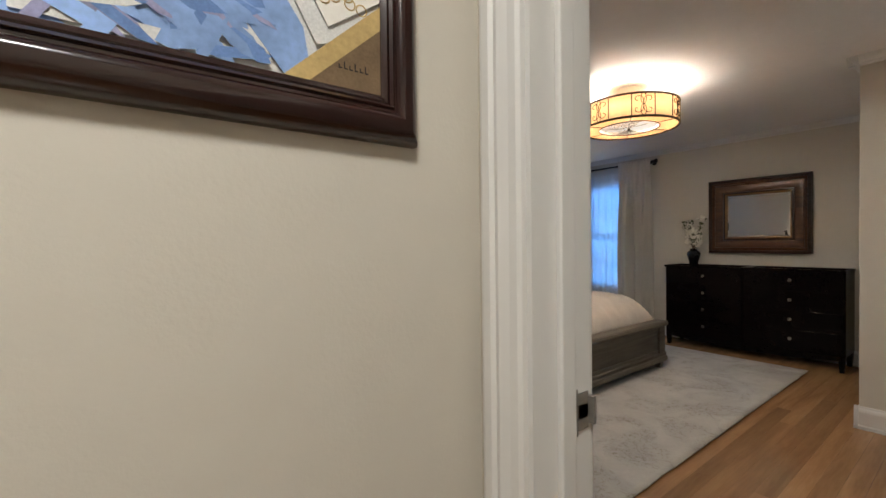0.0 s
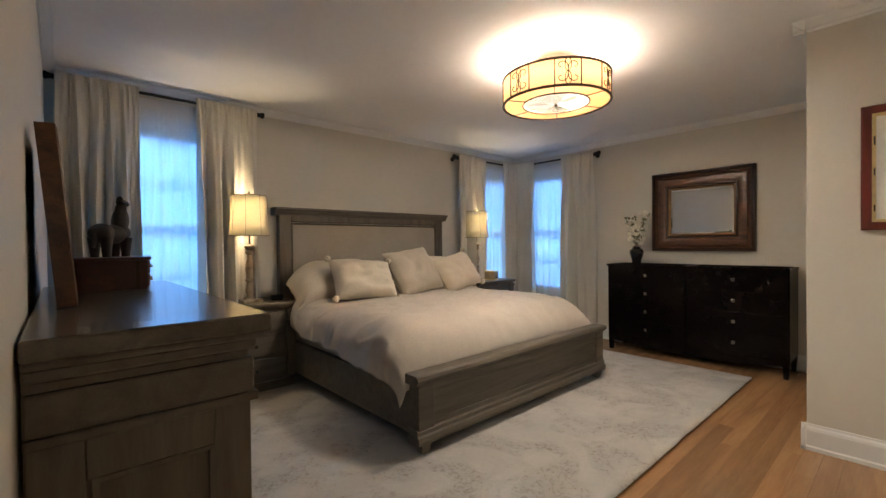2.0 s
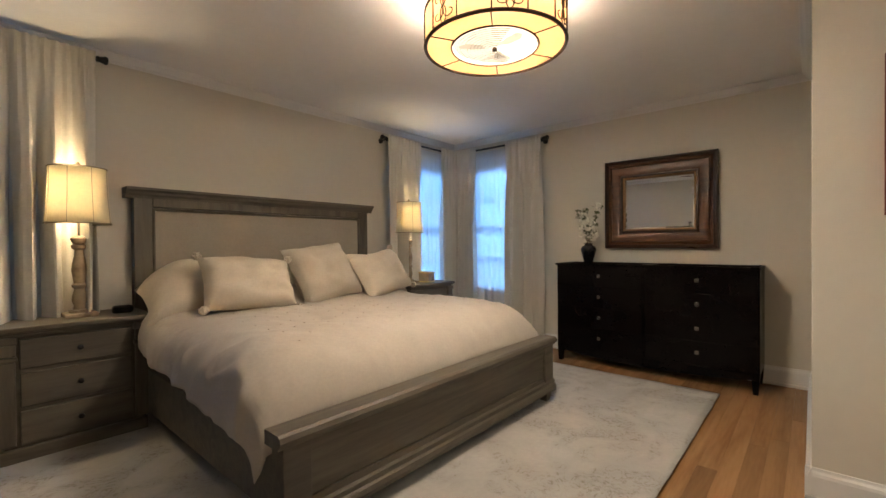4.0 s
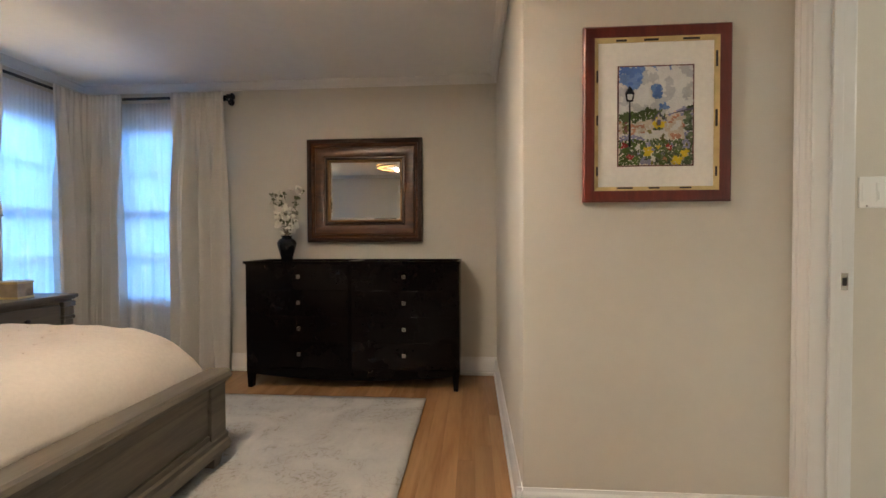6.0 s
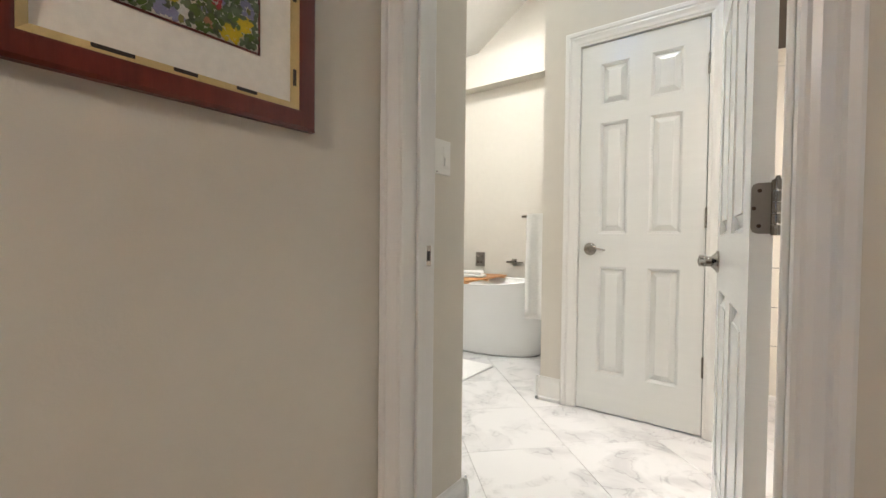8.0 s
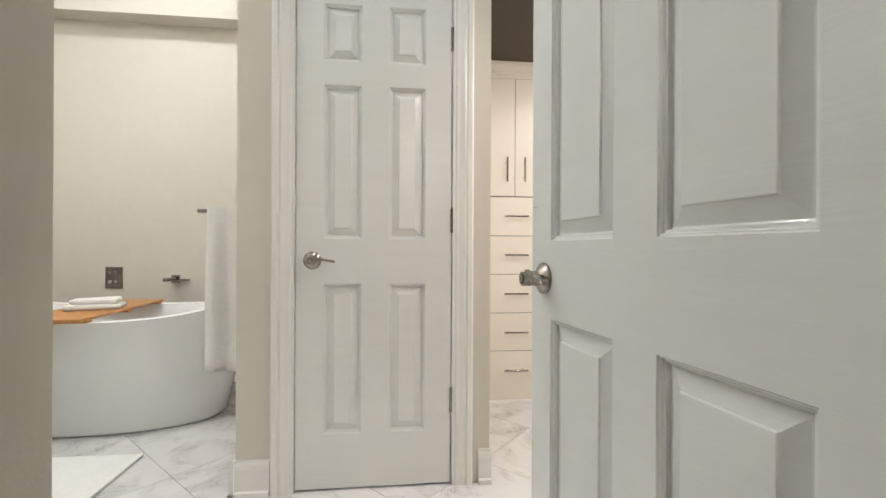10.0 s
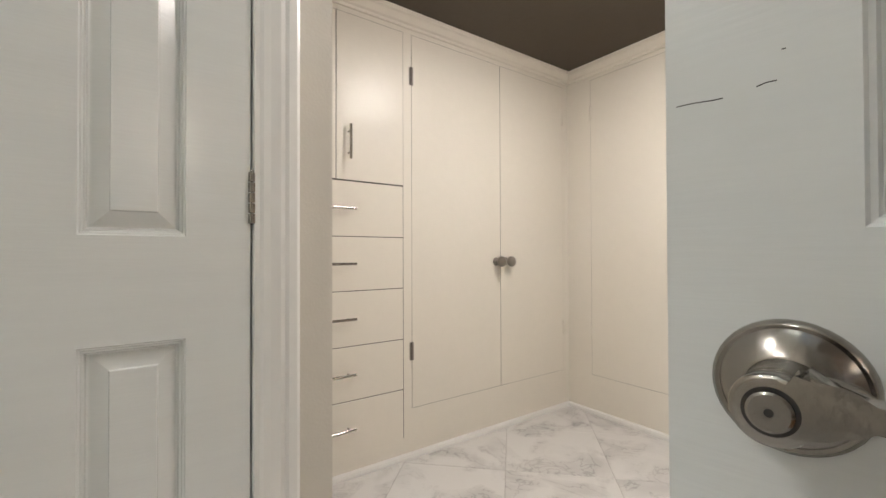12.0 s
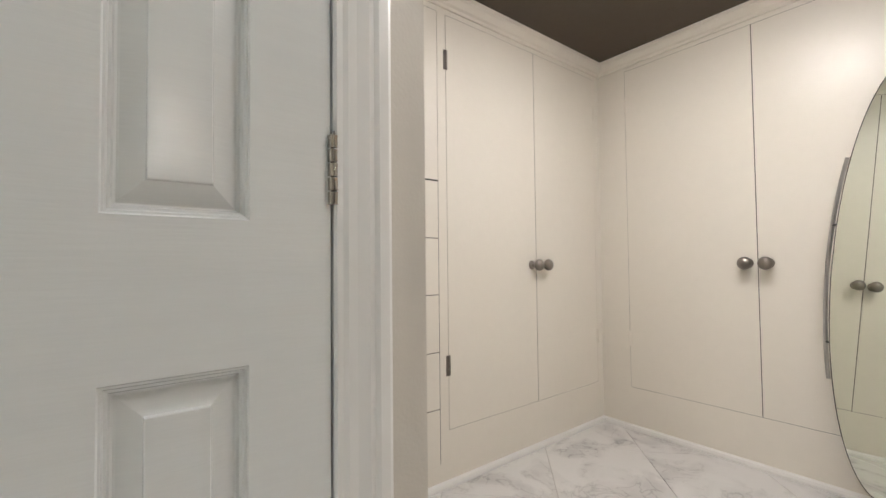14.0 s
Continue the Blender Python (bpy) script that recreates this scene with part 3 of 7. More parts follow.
# ---- doors ----
def lever(parent, x, z, y, side, turn):
    """Flat lever handle on a stepped round rose; side: -1 towards -y; turn: way the lever points along x."""
    h = part("door_handle", lathe(bmesh.new(), [(0.0345, 0), (0.0350, 0.002), (0.0345, 0.0055), (0.0325, 0.0075), (0.0305, 0.0072), (0.0295, 0.0080), (0.0185, 0.0190), (0.0172, 0.0192), (0.0165, 0.021), (0.0165, 0.040)], 40), M_NICKEL, parent, "brushed nickel lever handle", True)
    h.matrix_basis = Matrix.Translation((x, y, z)) @ Matrix.Rotation(radians(90 * (1 if side < 0 else -1)), 4, "X")
    # teardrop head that runs out into a gently drooping bar
    r, n = 0.0165, 16
    upper, lower = [], []
    for k in range(n + 1):
        u = k / n
        px = 0.013 + 0.080 * u
        mid = 0.0055 - 0.010 * u * u
        half = 0.0056 - 0.0012 * u + 0.0092 * max(0.0, 1 - u * 4.2) ** 2
        if k == n:
            half *= 0.55
        upper.append((px, mid + half))
        lower.append((px, mid - half))
    head = [(r * math.cos(a), r * math.sin(a)) for a in [radians(55 + 250 * q / 22) for q in range(23)]]
    loop = head + lower + upper[::-1]
    bm = bmesh.new()
    prism(bm, [(turn * px, pz) for px, pz in loop], "y", side * 0.040, side * 0.0545)
    rims = [e for e in bm.edges if abs(e.verts[0].co.y - e.verts[1].co.y) < 1e-6]
    bmesh.ops.bevel(bm, geom=rims, offset=0.0028, segments=3, affect="EDGES", profile=0.5, clamp_overlap=True)
    lv = part("lever", bm, M_NICKEL, parent, "flat curved nickel lever", True)
    lv.location = (x, y, z)
    # dark disc painted for the shaded ring round the button
    groove = part("button_groove", rod(bmesh.new(), (0, side * 0.050, 0), (0, side * 0.0550, 0), 0.0108, n=28), M_GAPSHADE, parent)
    groove.location = (x, y, z)
    bm = bmesh.new()
    rod(bm, (0, side * 0.050, 0), (0, side * 0.0562, 0), 0.0094, 0.0090, 28)
    rod(bm, (0, side * 0.0562, 0), (0, side * 0.0572, 0), 0.0090, 0.0078, 28)
    kn = part("privacy_button", bm, M_NICKEL, parent, "", True)
    kn.location = (x, y, z)
    # dark dot painted for the shade in the release hole
    hole = part("release_hole", rod(bmesh.new(), (0, side * 0.056, 0), (0, side * 0.0575, 0), 0.0018, n=12), M_GAPSHADE, parent)
    hole.location = (x, y, z)


def butt_hinge(parent, x, y, z, h=0.10):
    bm = bmesh.new()
    for k in range(5):
        rod(bm, (x, y, z - h / 2 + k * h / 5 + 0.001), (x, y, z - h / 2 + (k + 1) * h / 5 - 0.001), 0.0088, n=14)
    rod(bm, (x, y, z + h / 2), (x, y, z + h / 2 + 0.006), 0.005, 0.003, 12)
    return part("hinge", bm, M_NICKEL, parent, "brushed nickel butt hinge", True)


def six_panel_door(name, at, width, height, label, turn, hinge_side=-1, thick=0.035, stile=0.106, mullion=0.106, back=0.064, hz=0.900, hinges=(0.335, 1.062, 1.80), rows=((0.214, 0.806), (0.986, 1.594), (1.688, 1.914))):
    """Moulded six-panel leaf. Local x runs from the hinge edge; both faces are modelled."""
    t = thing(name, at, label, "door", kind="structure")
    st, mu = stile, mullion
    pw = (width - 2 * st - mu) / 2
    cols = [(st, st + pw), (st + pw + mu, width - st)]
    h = thick / 2
    bars = [("stile", 0, st, 0, height), ("stile", width - st, width, 0, height), *[("mullion", st + pw, st + pw + mu, a, b) for a, b in rows]]
    zs = [0, *[z for r in rows for z in r], height]
    for a, b in zip(zs[::2], zs[1::2]):
        bars.append(("rail", st, width - st, a, b))
    for nm, a, b, c, d in bars:
        part(nm, boxes((a, b, -h, h, c, d)), M_DOOR, t)
    for x0, x1 in cols:
        for z0, z1 in rows:
            bm = bmesh.new()
            for s in (-1, 1):
                prof = [(0.0, h), (0.0018, h - 0.0035), (0.0045, h - 0.004), (0.0062, h - 0.0080), (0.0095, h - 0.0088), (0.0115, h - 0.0145), (0.0140, h - 0.0158), (0.0165, h - 0.0152), (0.0400, h - 0.0050), (0.0412, h - 0.0016), (0.0425, h - 0.001)]
                loops = []
                for d, y in prof:
                    loops.append([bm.verts.new((cx, s * y, cz)) for cx, cz in ((x0 + d, z0 + d), (x1 - d, z0 + d), (x1 - d, z1 - d), (x0 + d, z1 - d))])
                for a, b in zip(loops, loops[1:]):
                    for i in range(4):
                        bm.faces.new((a[i], a[(i + 1) % 4], b[(i + 1) % 4], b[i]))
                bm.faces.new(loops[-1])
            part("panel", bm, M_DOOR, t)
    lever(t, width - back, hz, -h, -1, -turn)
    lever(t, width - back, hz, h, 1, -turn)
    part("latch_plate", boxes((width - 0.001, width + 0.0015, -0.012, 0.012, hz - 0.028, hz + 0.028), bev=0.0005), M_PEWTER, t)
    for z in hinges:
        butt_hinge(t, -0.004 if hinge_side > 0 else -0.016, hinge_side * (h + 0.002), z)
        bm = bmesh.new()
        far = -hinge_side * (h - 0.001)
        c = 0.010 * hinge_side
        prism(bm, [(hinge_side * h, z - 0.046), (far + c, z - 0.046), (far + c * 0.3, z - 0.043), (far, z - 0.036), (far, z + 0.036), (far + c * 0.3, z + 0.043), (far + c, z + 0.046), (hinge_side * h, z + 0.046)], "x", -0.0028, -0.0005)
        box(bm, -0.016, -0.0005, hinge_side * h - 0.0015, hinge_side * h + 0.0015, z - 0.045, z + 0.045)
        leaf = part("hinge_leaf", bm, M_PEWTER, t, "pewter hinge leaf with rounded corners")
        for dz, dy in ((-0.032, 0.0), (0.0, 0.008), (0.032, 0.0)):
            part("screw", rod(bmesh.new(), (-0.0036, -hinge_side * (0.004 + dy), z + dz), (-0.0027, -hinge_side * (0.004 + dy), z + dz), 0.0030, 0.0038, 12), M_BRONZE, leaf)
    return t


six_panel_door("door_linen", pose(3.727, BY - 0.020, 0.008), 0.613, 2.026, "closed white six-panel door with a nickel lever", 1, 1)
bath_door = six_panel_door("door_bathroom", pose(3.520, -0.588, 0.008, 0, 0, -82.4), 0.702, 2.026, "open white six-panel bathroom door with nickel lever and scuffs", 1, -1, stile=0.089, mullion=0.10, back=0.060, hz=0.884, hinges=(0.335, 1.008, 1.80), rows=((0.214, 0.798), (0.966, 1.594), (1.688, 1.914)))

for pts in ([(0.696, 1.045), (0.687, 1.045), (0.676, 1.044), (0.671, 1.044)], [(0.655, 1.046), (0.651, 1.047), (0.646, 1.047)], [(0.644, 1.063), (0.642, 1.063)]):
    part("scuff", tube(bmesh.new(), [(x, 0.0175, z) for x, z in pts], 0.00032, 4), M_IRON, bath_door, "thin dark scuff mark")


# ---- floors ----
structure("floor_bedroom", boxes((1.11, E_X + T, STUB_Y - T, N_Y + T, -0.08, -0.004), (1.11, PIC_X + T, -0.5, STUB_Y - T, -0.08, -0.004), (-1.72, 1.11, -1.42, 0.61, -0.08, -0.004)), M_SUBFLOOR, "oak strip floor of hallway and bedroom", "floor")
structure("floor_bath", boxes((1.2, BE_X + T, -3.62, -0.5, -0.08, -0.003)), M_GROUT, "white marble floor laid on the diagonal", "floor")
structure("threshold_bath", boxes((3.484, 4.248, -0.56, -0.43, -0.004, 0.006), bev=0.003), M_MARBLE, "pale stone threshold in the bathroom doorway", "threshold")


# ---- windows ----
def window(name, at, w, h, label):
    """Sash window in an opening; local x to the right, front towards -y, sill at z 0."""
    t = thing(name, at, label, "window", kind="structure")
    part("window_frame", rim(bmesh.new(), -w / 2, w / 2, 0, h, [(0, 0.02), (0.035, 0.02), (0.035, 0.10), (0, 0.10)]), M_TRIM, t)
    part("casing", rim(bmesh.new(), -w / 2 - 0.06, w / 2 + 0.06, -0.03, h + 0.06, [(0, -0.001), (0, -0.014), (0.05, -0.010), (0.06, -0.001)]), M_TRIM, t)
    part("window_sill", boxes((-w / 2 - 0.07, w / 2 + 0.07, -0.04, 0.03, -0.03, -0.002), bev=0.006), M_TRIM, t)
    for k, (z0, z1, y) in enumerate(((0.03, h / 2 + 0.02, 0.045), (h / 2 - 0.02, h - 0.03, 0.075))):
        s = part("sash", rim(bmesh.new(), -w / 2 + 0.03, w / 2 - 0.03, z0, z1, [(0, y), (0.04, y), (0.04, y + 0.028), (0, y + 0.028)]), M_TRIM, t)
        zm = (z0 + z1) / 2
        part("muntin", boxes((-w / 2 + 0.07, w / 2 - 0.07, y + 0.004, y + 0.020, zm - 0.009, zm + 0.009), (-0.009, 0.009, y + 0.005, y + 0.019, z0 + 0.04, z1 - 0.04)), M_TRIM, s)
        g = part("pane", boxes((-w / 2 + 0.07, w / 2 - 0.07, y + 0.011, y + 0.014, z0 + 0.04, z1 - 0.04)), M_PANE, s)
        g.visible_shadow = False
    return t


M_PANE = bpy.data.materials.new("window_glass")
M_PANE.use_nodes = True
pt = M_PANE.node_tree
pt.nodes.remove(pt.nodes["Principled BSDF"])
clear, shine, edge = pt.nodes.new("ShaderNodeBsdfTransparent"), pt.nodes.new("ShaderNodeBsdfGlossy"), pt.nodes.new("ShaderNodeFresnel")
clear.inputs[0].default_value = (0.93, 0.96, 0.97, 1)
shine.inputs["Roughness"].default_value = 0.0
edge.inputs[0].default_value = 1.45
both = pt.nodes.new("ShaderNodeMixShader")
pt.links.new(edge.outputs[0], both.inputs[0])
pt.links.new(clear.outputs[0], both.inputs[1])
pt.links.new(shine.outputs[0], both.inputs[2])
pt.links.new(both.outputs[0], pt.nodes["Material Output"].inputs[0])
window("window_1", pose(1.89, N_Y, 0.55), 0.94, 1.48, "white sash window behind sheers at dusk")
window("window_2", pose(5.50, N_Y, 0.55), 0.76, 1.48, "white sash window behind sheers at dusk")
window("window_3", pose(E_X, 3.22, 0.55, 0, 0, -90), 0.80, 1.48, "white sash window behind sheers at dusk")

# ---- bedroom: bed ----


def pillow_mesh(w, h, t, seed, n=22, dome=0.0):
    """A stuffed cushion in the xz plane, with pinched corners and soft dents."""
    bm = bmesh.new()
    grid = {}
    for s in (-1, 1):
        for i in range(n + 1):
            for j in range(n + 1):
                u, v = 2 * i / n - 1, 2 * j / n - 1
                edge = max(0.0, (1 - u ** 4) * (1 - v ** 4))
                if s == 1 and (i in (0, n) or j in (0, n)):
                    grid[s, i, j] = grid[-1, i, j]
                    continue
                puff = t / 2 * edge ** 0.55
                puff *= 1 + 0.20 * noise.noise((u * 1.7 + seed, v * 1.7, s * 3.0)) + 0.07 * noise.noise((u * 4.5 + v * 2, v * 4.5, seed + s))
                x = w / 2 * u * (1 - 0.07 * (1 - v * v) * abs(u))
                z = h / 2 * v * (1 - 0.07 * (1 - u * u) * abs(v)) - dome * h * abs(u) ** 3 * (0.5 + 0.5 * v)
                grid[s, i, j] = bm.verts.new((x, s * puff + 0.012 * noise.noise((u * 3, v * 3, seed)), z))
    for s in (-1, 1):
        for i in range(n):
            for j in range(n):
                bm.faces.new((grid[s, i, j], grid[s, i + 1, j], grid[s, i + 1, j + 1], grid[s, i, j + 1]))
    return bm


def bed():
    t = thing("bed", pose(3.672, 0, 0), "king bed with grey oak frame, linen headboard and cream quilt", "bed")
    hw = 0.995
    # headboard
    part("headboard_frame", boxes((-hw + 0.045, -hw + 0.15, 3.80, 3.875, 0.0, 1.42), (hw - 0.15, hw - 0.045, 3.80, 3.875, 0.0, 1.42), (-hw + 0.15, hw - 0.15, 3.80, 3.875, 1.345, 1.42), (-hw + 0.15, hw - 0.15, 3.81, 3.875, 0.30, 0.60), bev=0.006), M_GREYV, t)
    bm = bmesh.new()
    prism(bm, [(3.885, 1.40), (3.795, 1.40), (3.79, 1.415), (3.775, 1.425), (3.77, 1.44), (3.755, 1.452), (3.755, 1.468), (3.885, 1.468)], "x", -hw, hw)
    part("headboard_cap", bm, M_GREY, t, "moulded grey oak cap rail")
    bm = bmesh.new()
    r, w, z0, z1 = 0.045, hw - 0.15, 0.55, 1.335
    pts = [(-w, z0), (w, z0), (w, z1 - r), (w - 0.012, z1 - r), (w - r, z1 - 0.012), (w - r, z1), (-w + r, z1), (-w + r, z1 - 0.012), (-w + 0.012, z1 - r), (-w, z1 - r)]
    prism(bm, pts, "y", 3.805, 3.86)
    bmesh.ops.bevel(bm, geom=[e for e in bm.edges if all(v.co.y < 3.81 for v in e.verts)], offset=0.012, segments=3, affect="EDGES")
    part("headboard_panel", bm, M_LINEN, t, "oatmeal linen upholstered panel", True)
    bm = rim(bmesh.new(), -w - 0.004, w + 0.004, 0.55, z1 + 0.004, [(0, 3.806), (0, 3.794), (0.008, 3.790), (0.016, 3.795), (0.018, 3.806)], "lrt")
    part("headboard_bead", bm, M_GREY, t)
    # footboard
    fw = 0.985
    part("footboard_panel", boxes((-fw + 0.05, fw - 0.05, 1.868, 1.915, 0.13, 0.41), bev=0.004), M_GREY, t)
    part("footboard_frame", boxes((-fw, -fw + 0.11, 1.850, 1.93, 0.11, 0.405), (fw - 0.11, fw, 1.850, 1.93, 0.11, 0.405), (-fw + 0.11, fw - 0.11, 1.858, 1.92, 0.345, 0.405), (-fw + 0.11, fw - 0.11, 1.858, 1.92, 0.13, 0.185), bev=0.004), M_GREY, t)
    bm = bmesh.new()
    prism(bm, [(1.94, 0.395), (1.848, 0.395), (1.842, 0.405), (1.832, 0.410), (1.828, 0.424), (1.836, 0.440), (1.85, 0.447), (1.94, 0.447)], "x", -fw - 0.02, fw + 0.02)
    part("footboard_cap", bm, M_GREY, t, "rounded grey oak cap rail")
    bm = bmesh.new()
    prism(bm, [(1.93, 0.08), (1.838, 0.08), (1.834, 0.100), (1.838, 0.120), (1.848, 0.128), (1.846, 0.150), (1.856, 0.158), (1.93, 0.158)], "x", -fw - 0.012, fw + 0.012)
    part("footboard_base", bm, M_GREY, t, "stepped grey oak base moulding")
    for sx in (-1, 1):
        for y in (1.885, 3.78):
            bm = bmesh.new()
            lathe(bm, [(0.026, 0.0), (0.030, 0.008), (0.042, 0.06), (0.046, 0.082), (0.048, 0.12)], 4)
            for v in bm.verts:
                c, s = math.cos(radians(45)), math.sin(radians(45))
                v.co = Vector((c * v.co.x - s * v.co.y + sx * (fw - 0.055), s * v.co.x + c * v.co.y + y, v.co.z))
            part("leg", bm, M_GREYV, t)
        part("side_rail", boxes((sx * (fw - 0.035) - 0.018, sx * (fw - 0.035) + 0.018, 1.92, 3.80, 0.11, 0.36), bev=0.004), M_GREY, t)
    part("mattress", boxes((-0.90, 0.90, 2.20, 3.79, 0.28, 0.555), bev=0.05), M_PILLOW, t, "white mattress")
    return t


bed()


def quilt_top(x, y):
    """Height of the quilt's crowned top."""
    q = min(1.0, max(0.0, (y - 1.942) / 0.34))
    crown = 0.395 + 0.28 * math.sqrt(1 - (1 - q) ** 2) + 0.02 * math.cos(x * 1.5)
    puff = 0.10 * max(0.0, (y - 3.12) / 0.28) ** 2
    return crown + puff + 0.015 * noise.noise((x * 2.2, y * 2.2, 0)) + 0.008 * noise.noise((x * 7, y * 7, 4)) + 0.004 * noise.noise((x * 15, y * 12, 7)) + 0.006 * noise.noise((x * 3.4 + y * 5, y * 6.5 - x * 4, 2))


def quilt():
    """Cream quilt over the mattress: crowned top, rounded edge, long drop on both sides, tucked at the foot."""
    t = thing("quilt", pose(3.672, 0, 0), "rumpled cream tufted quilt spread over the bed", "quilt")
    bm = bmesh.new()
    nx, ny = 150, 120
    half, rx, rz = 1.025, 0.26, 0.19
    arc = 0.36
    g = []
    for j in range(ny + 1):
        v = j / ny
        row = []
        y = 1.936 + v * 1.466
        hang = 0.05 + 0.075 * math.sin(math.pi * min(1.0, v * 1.3 + 0.10)) ** 2 * (1 - v) + 0.022 * max(0.0, 1 - v * 2.4)
        for i in range(nx + 1):
            s = (2 * i / nx - 1) * (half - rx + arc + hang)
            a = abs(s)
            sg = 1 if s > 0 else -1
            flat = half - rx
            top = quilt_top(min(a, flat) * sg, y)
            if a < flat:
                x, z = s, top
            else:
                d = a - flat
                ang = min(d / arc, 1.0) * math.pi / 2
                x = flat + rx * math.sin(ang)
                z = top - rz * (1 - math.cos(ang)) * (top - 0.22) / 0.46
                rest = max(0.0, d - arc)
                wave = noise.noise((y * 4.0, sg * 7.0, 1.5)) * 0.6 + noise.noise((y * 10.0, sg * 3.0, 8.0)) * 0.3
                x += rest * (0.12 + 0.3 * wave) + 0.02 * wave * (ang > 1.2)
                z -= rest * (0.97 - 0.1 * abs(wave))
                x *= sg
            side = min(1.0, max(0.0, (a - flat * 0.9) / 0.3))
            wrinkle = 0.003 * noise.noise((s * 16, y * 11, 9)) + side * 0.016 * noise.noise((s * 3.0 + y * 6, y * 7.5 - s * 4, 2))
            crease = side * 0.012 * max(0.0, 1 - abs(noise.noise((y * 5.0 + s * 2.2, s * 2.6 - y * 1.5, 6.0))) * 7)
            foot = max(0.0, 1 - v * 5) ** 2 * min(1.0, max(0.0, (a - flat) / arc))
            x -= sg * 0.015 * foot
            z += 0.02 * foot * max(0.0, (a - flat - arc * 0.6) / arc)
            wrinkle += crease * 0.5
            row.append(bm.verts.new((x + sg * crease + sg * side * 0.014 * noise.noise((y * 6.5 + s * 3, 2.0, s * 2)), y, z + wrinkle)))
        g.append(row)
    for j in range(ny):
        for i in range(nx):
            bm.faces.new((g[j][i], g[j][i + 1], g[j + 1][i + 1], g[j + 1][i]))
    # the cloth's thickness
    bmesh.ops.recalc_face_normals(bm, faces=bm.faces)
    part("cover", bm, M_DUVET, t, "", True).modifiers.new("thickness", "SOLIDIFY").thickness = 0.014
    tuft = bmesh.new()
    bmesh.ops.create_icosphere(tuft, subdivisions=1, radius=0.007)
    for v in tuft.verts:
        v.co.z *= 0.32
    me = bpy.data.meshes.new("tuft")
    tuft.to_mesh(me)
    tuft.free()
    me.materials.append(M_TUFT)
    for j in range(9):
        for i in range(17):
            x, y = -0.74 + i * 0.0925, 2.16 + j * 0.135 + (0.066 if i % 2 else 0)
            if y > 3.06:
                continue
            ob = new("tuft", me)
            ob.parent = t
            ob.location = (x, y, quilt_top(x, y) + 0.0065)
    return t


M_TUFT = mat("quilt_tuft", (0.50, 0.44, 0.365), 0.95)
quilt()


def pillow(name, at, w, h, d, material, label, seed, tassels=0, dome=0.0):
    t = thing(name, at, label, "pillow")
    part("cover", pillow_mesh(w, h, d, seed, dome=dome), material, t, "", True)
    if tassels:
        for sx, sz in ((-1, -1), (1, -1), (-1, 1), (1, 1)):
            bm = bmesh.new()
            bmesh.ops.create_icosphere(bm, subdivisions=3, radius=0.026)
            for v in bm.verts:
                v.co *= 1 + 0.35 * noise.noise(v.co * 90)
                v.co += Vector((sx * w * 0.5, -0.01, sz * h * 0.5))
            part("pompom", bm, material, t, "fluffy cream pompom")
    return t


for k, x in enumerate((3.13, 4.22)):
    pillow("sleeping_pillow", pose(x, 3.50, 0.80, -52, 0, 0), 0.94, 0.52, 0.30, M_PILLOW, "large plump cream sleeping pillow against the headboard", 3 + k * 9, dome=0.42)
pillow("throw_pillow", pose(3.19, 3.20, 0.845, -34, 4, -4), 0.57, 0.37, 0.20, M_PILLOW, "oblong cream throw pillow with corner pompoms", 21, 1)
pillow("throw_pillow", pose(3.78, 3.27, 0.885, -33, -6, 6), 0.54, 0.47, 0.19, M_CUSHION, "square taupe linen throw pillow", 31)
pillow("throw_pillow", pose(4.31, 3.24, 0.85, -34, -9, 8), 0.54, 0.40, 0.20, M_PILLOW, "oblong cream throw pillow with corner pompoms", 41, 1)

# ---- rug ----
rug = thing("area_rug", pose(3.62, 2.40, 0), "large pale distressed rug with faded grey figure", "rug")
bm = bmesh.new()
nx, ny = 80, 60
gv = [[bm.verts.new((-1.87 + 3.74 * i / nx, -1.40 + 2.80 * j / ny + (0.006 * noise.noise((i * 0.2, 5, 0)) if j == 0 else 0), 0.010 + 0.0015 * noise.noise((i * 0.5, j * 0.5, 0)))) for j in range(ny + 1)] for i in range(nx + 1)]
for i in range(nx):
    for j in range(ny):
        bm.faces.new((gv[i][j], gv[i + 1][j], gv[i + 1][j + 1], gv[i][j + 1]))
pile = part("rug_field", bm, M_RUG, rug, "", True)
pile.modifiers.new("thickness", "SOLIDIFY").thickness = -0.009
bm = bmesh.new()
for k in range(330):
    for s in (-1, 1):
        y = -1.39 + 2.78 * (k + random.random() * 0.6) / 330
        rod(bm, (s * 1.865, y, 0.006), (s * (1.895 + 0.012 * random.random()), y + random.uniform(-0.006, 0.006), 0.003), 0.0022, 0.0012, 4)
part("fringe", bm, M_FRINGE, rug, "short cream fringe", kind="stuff")


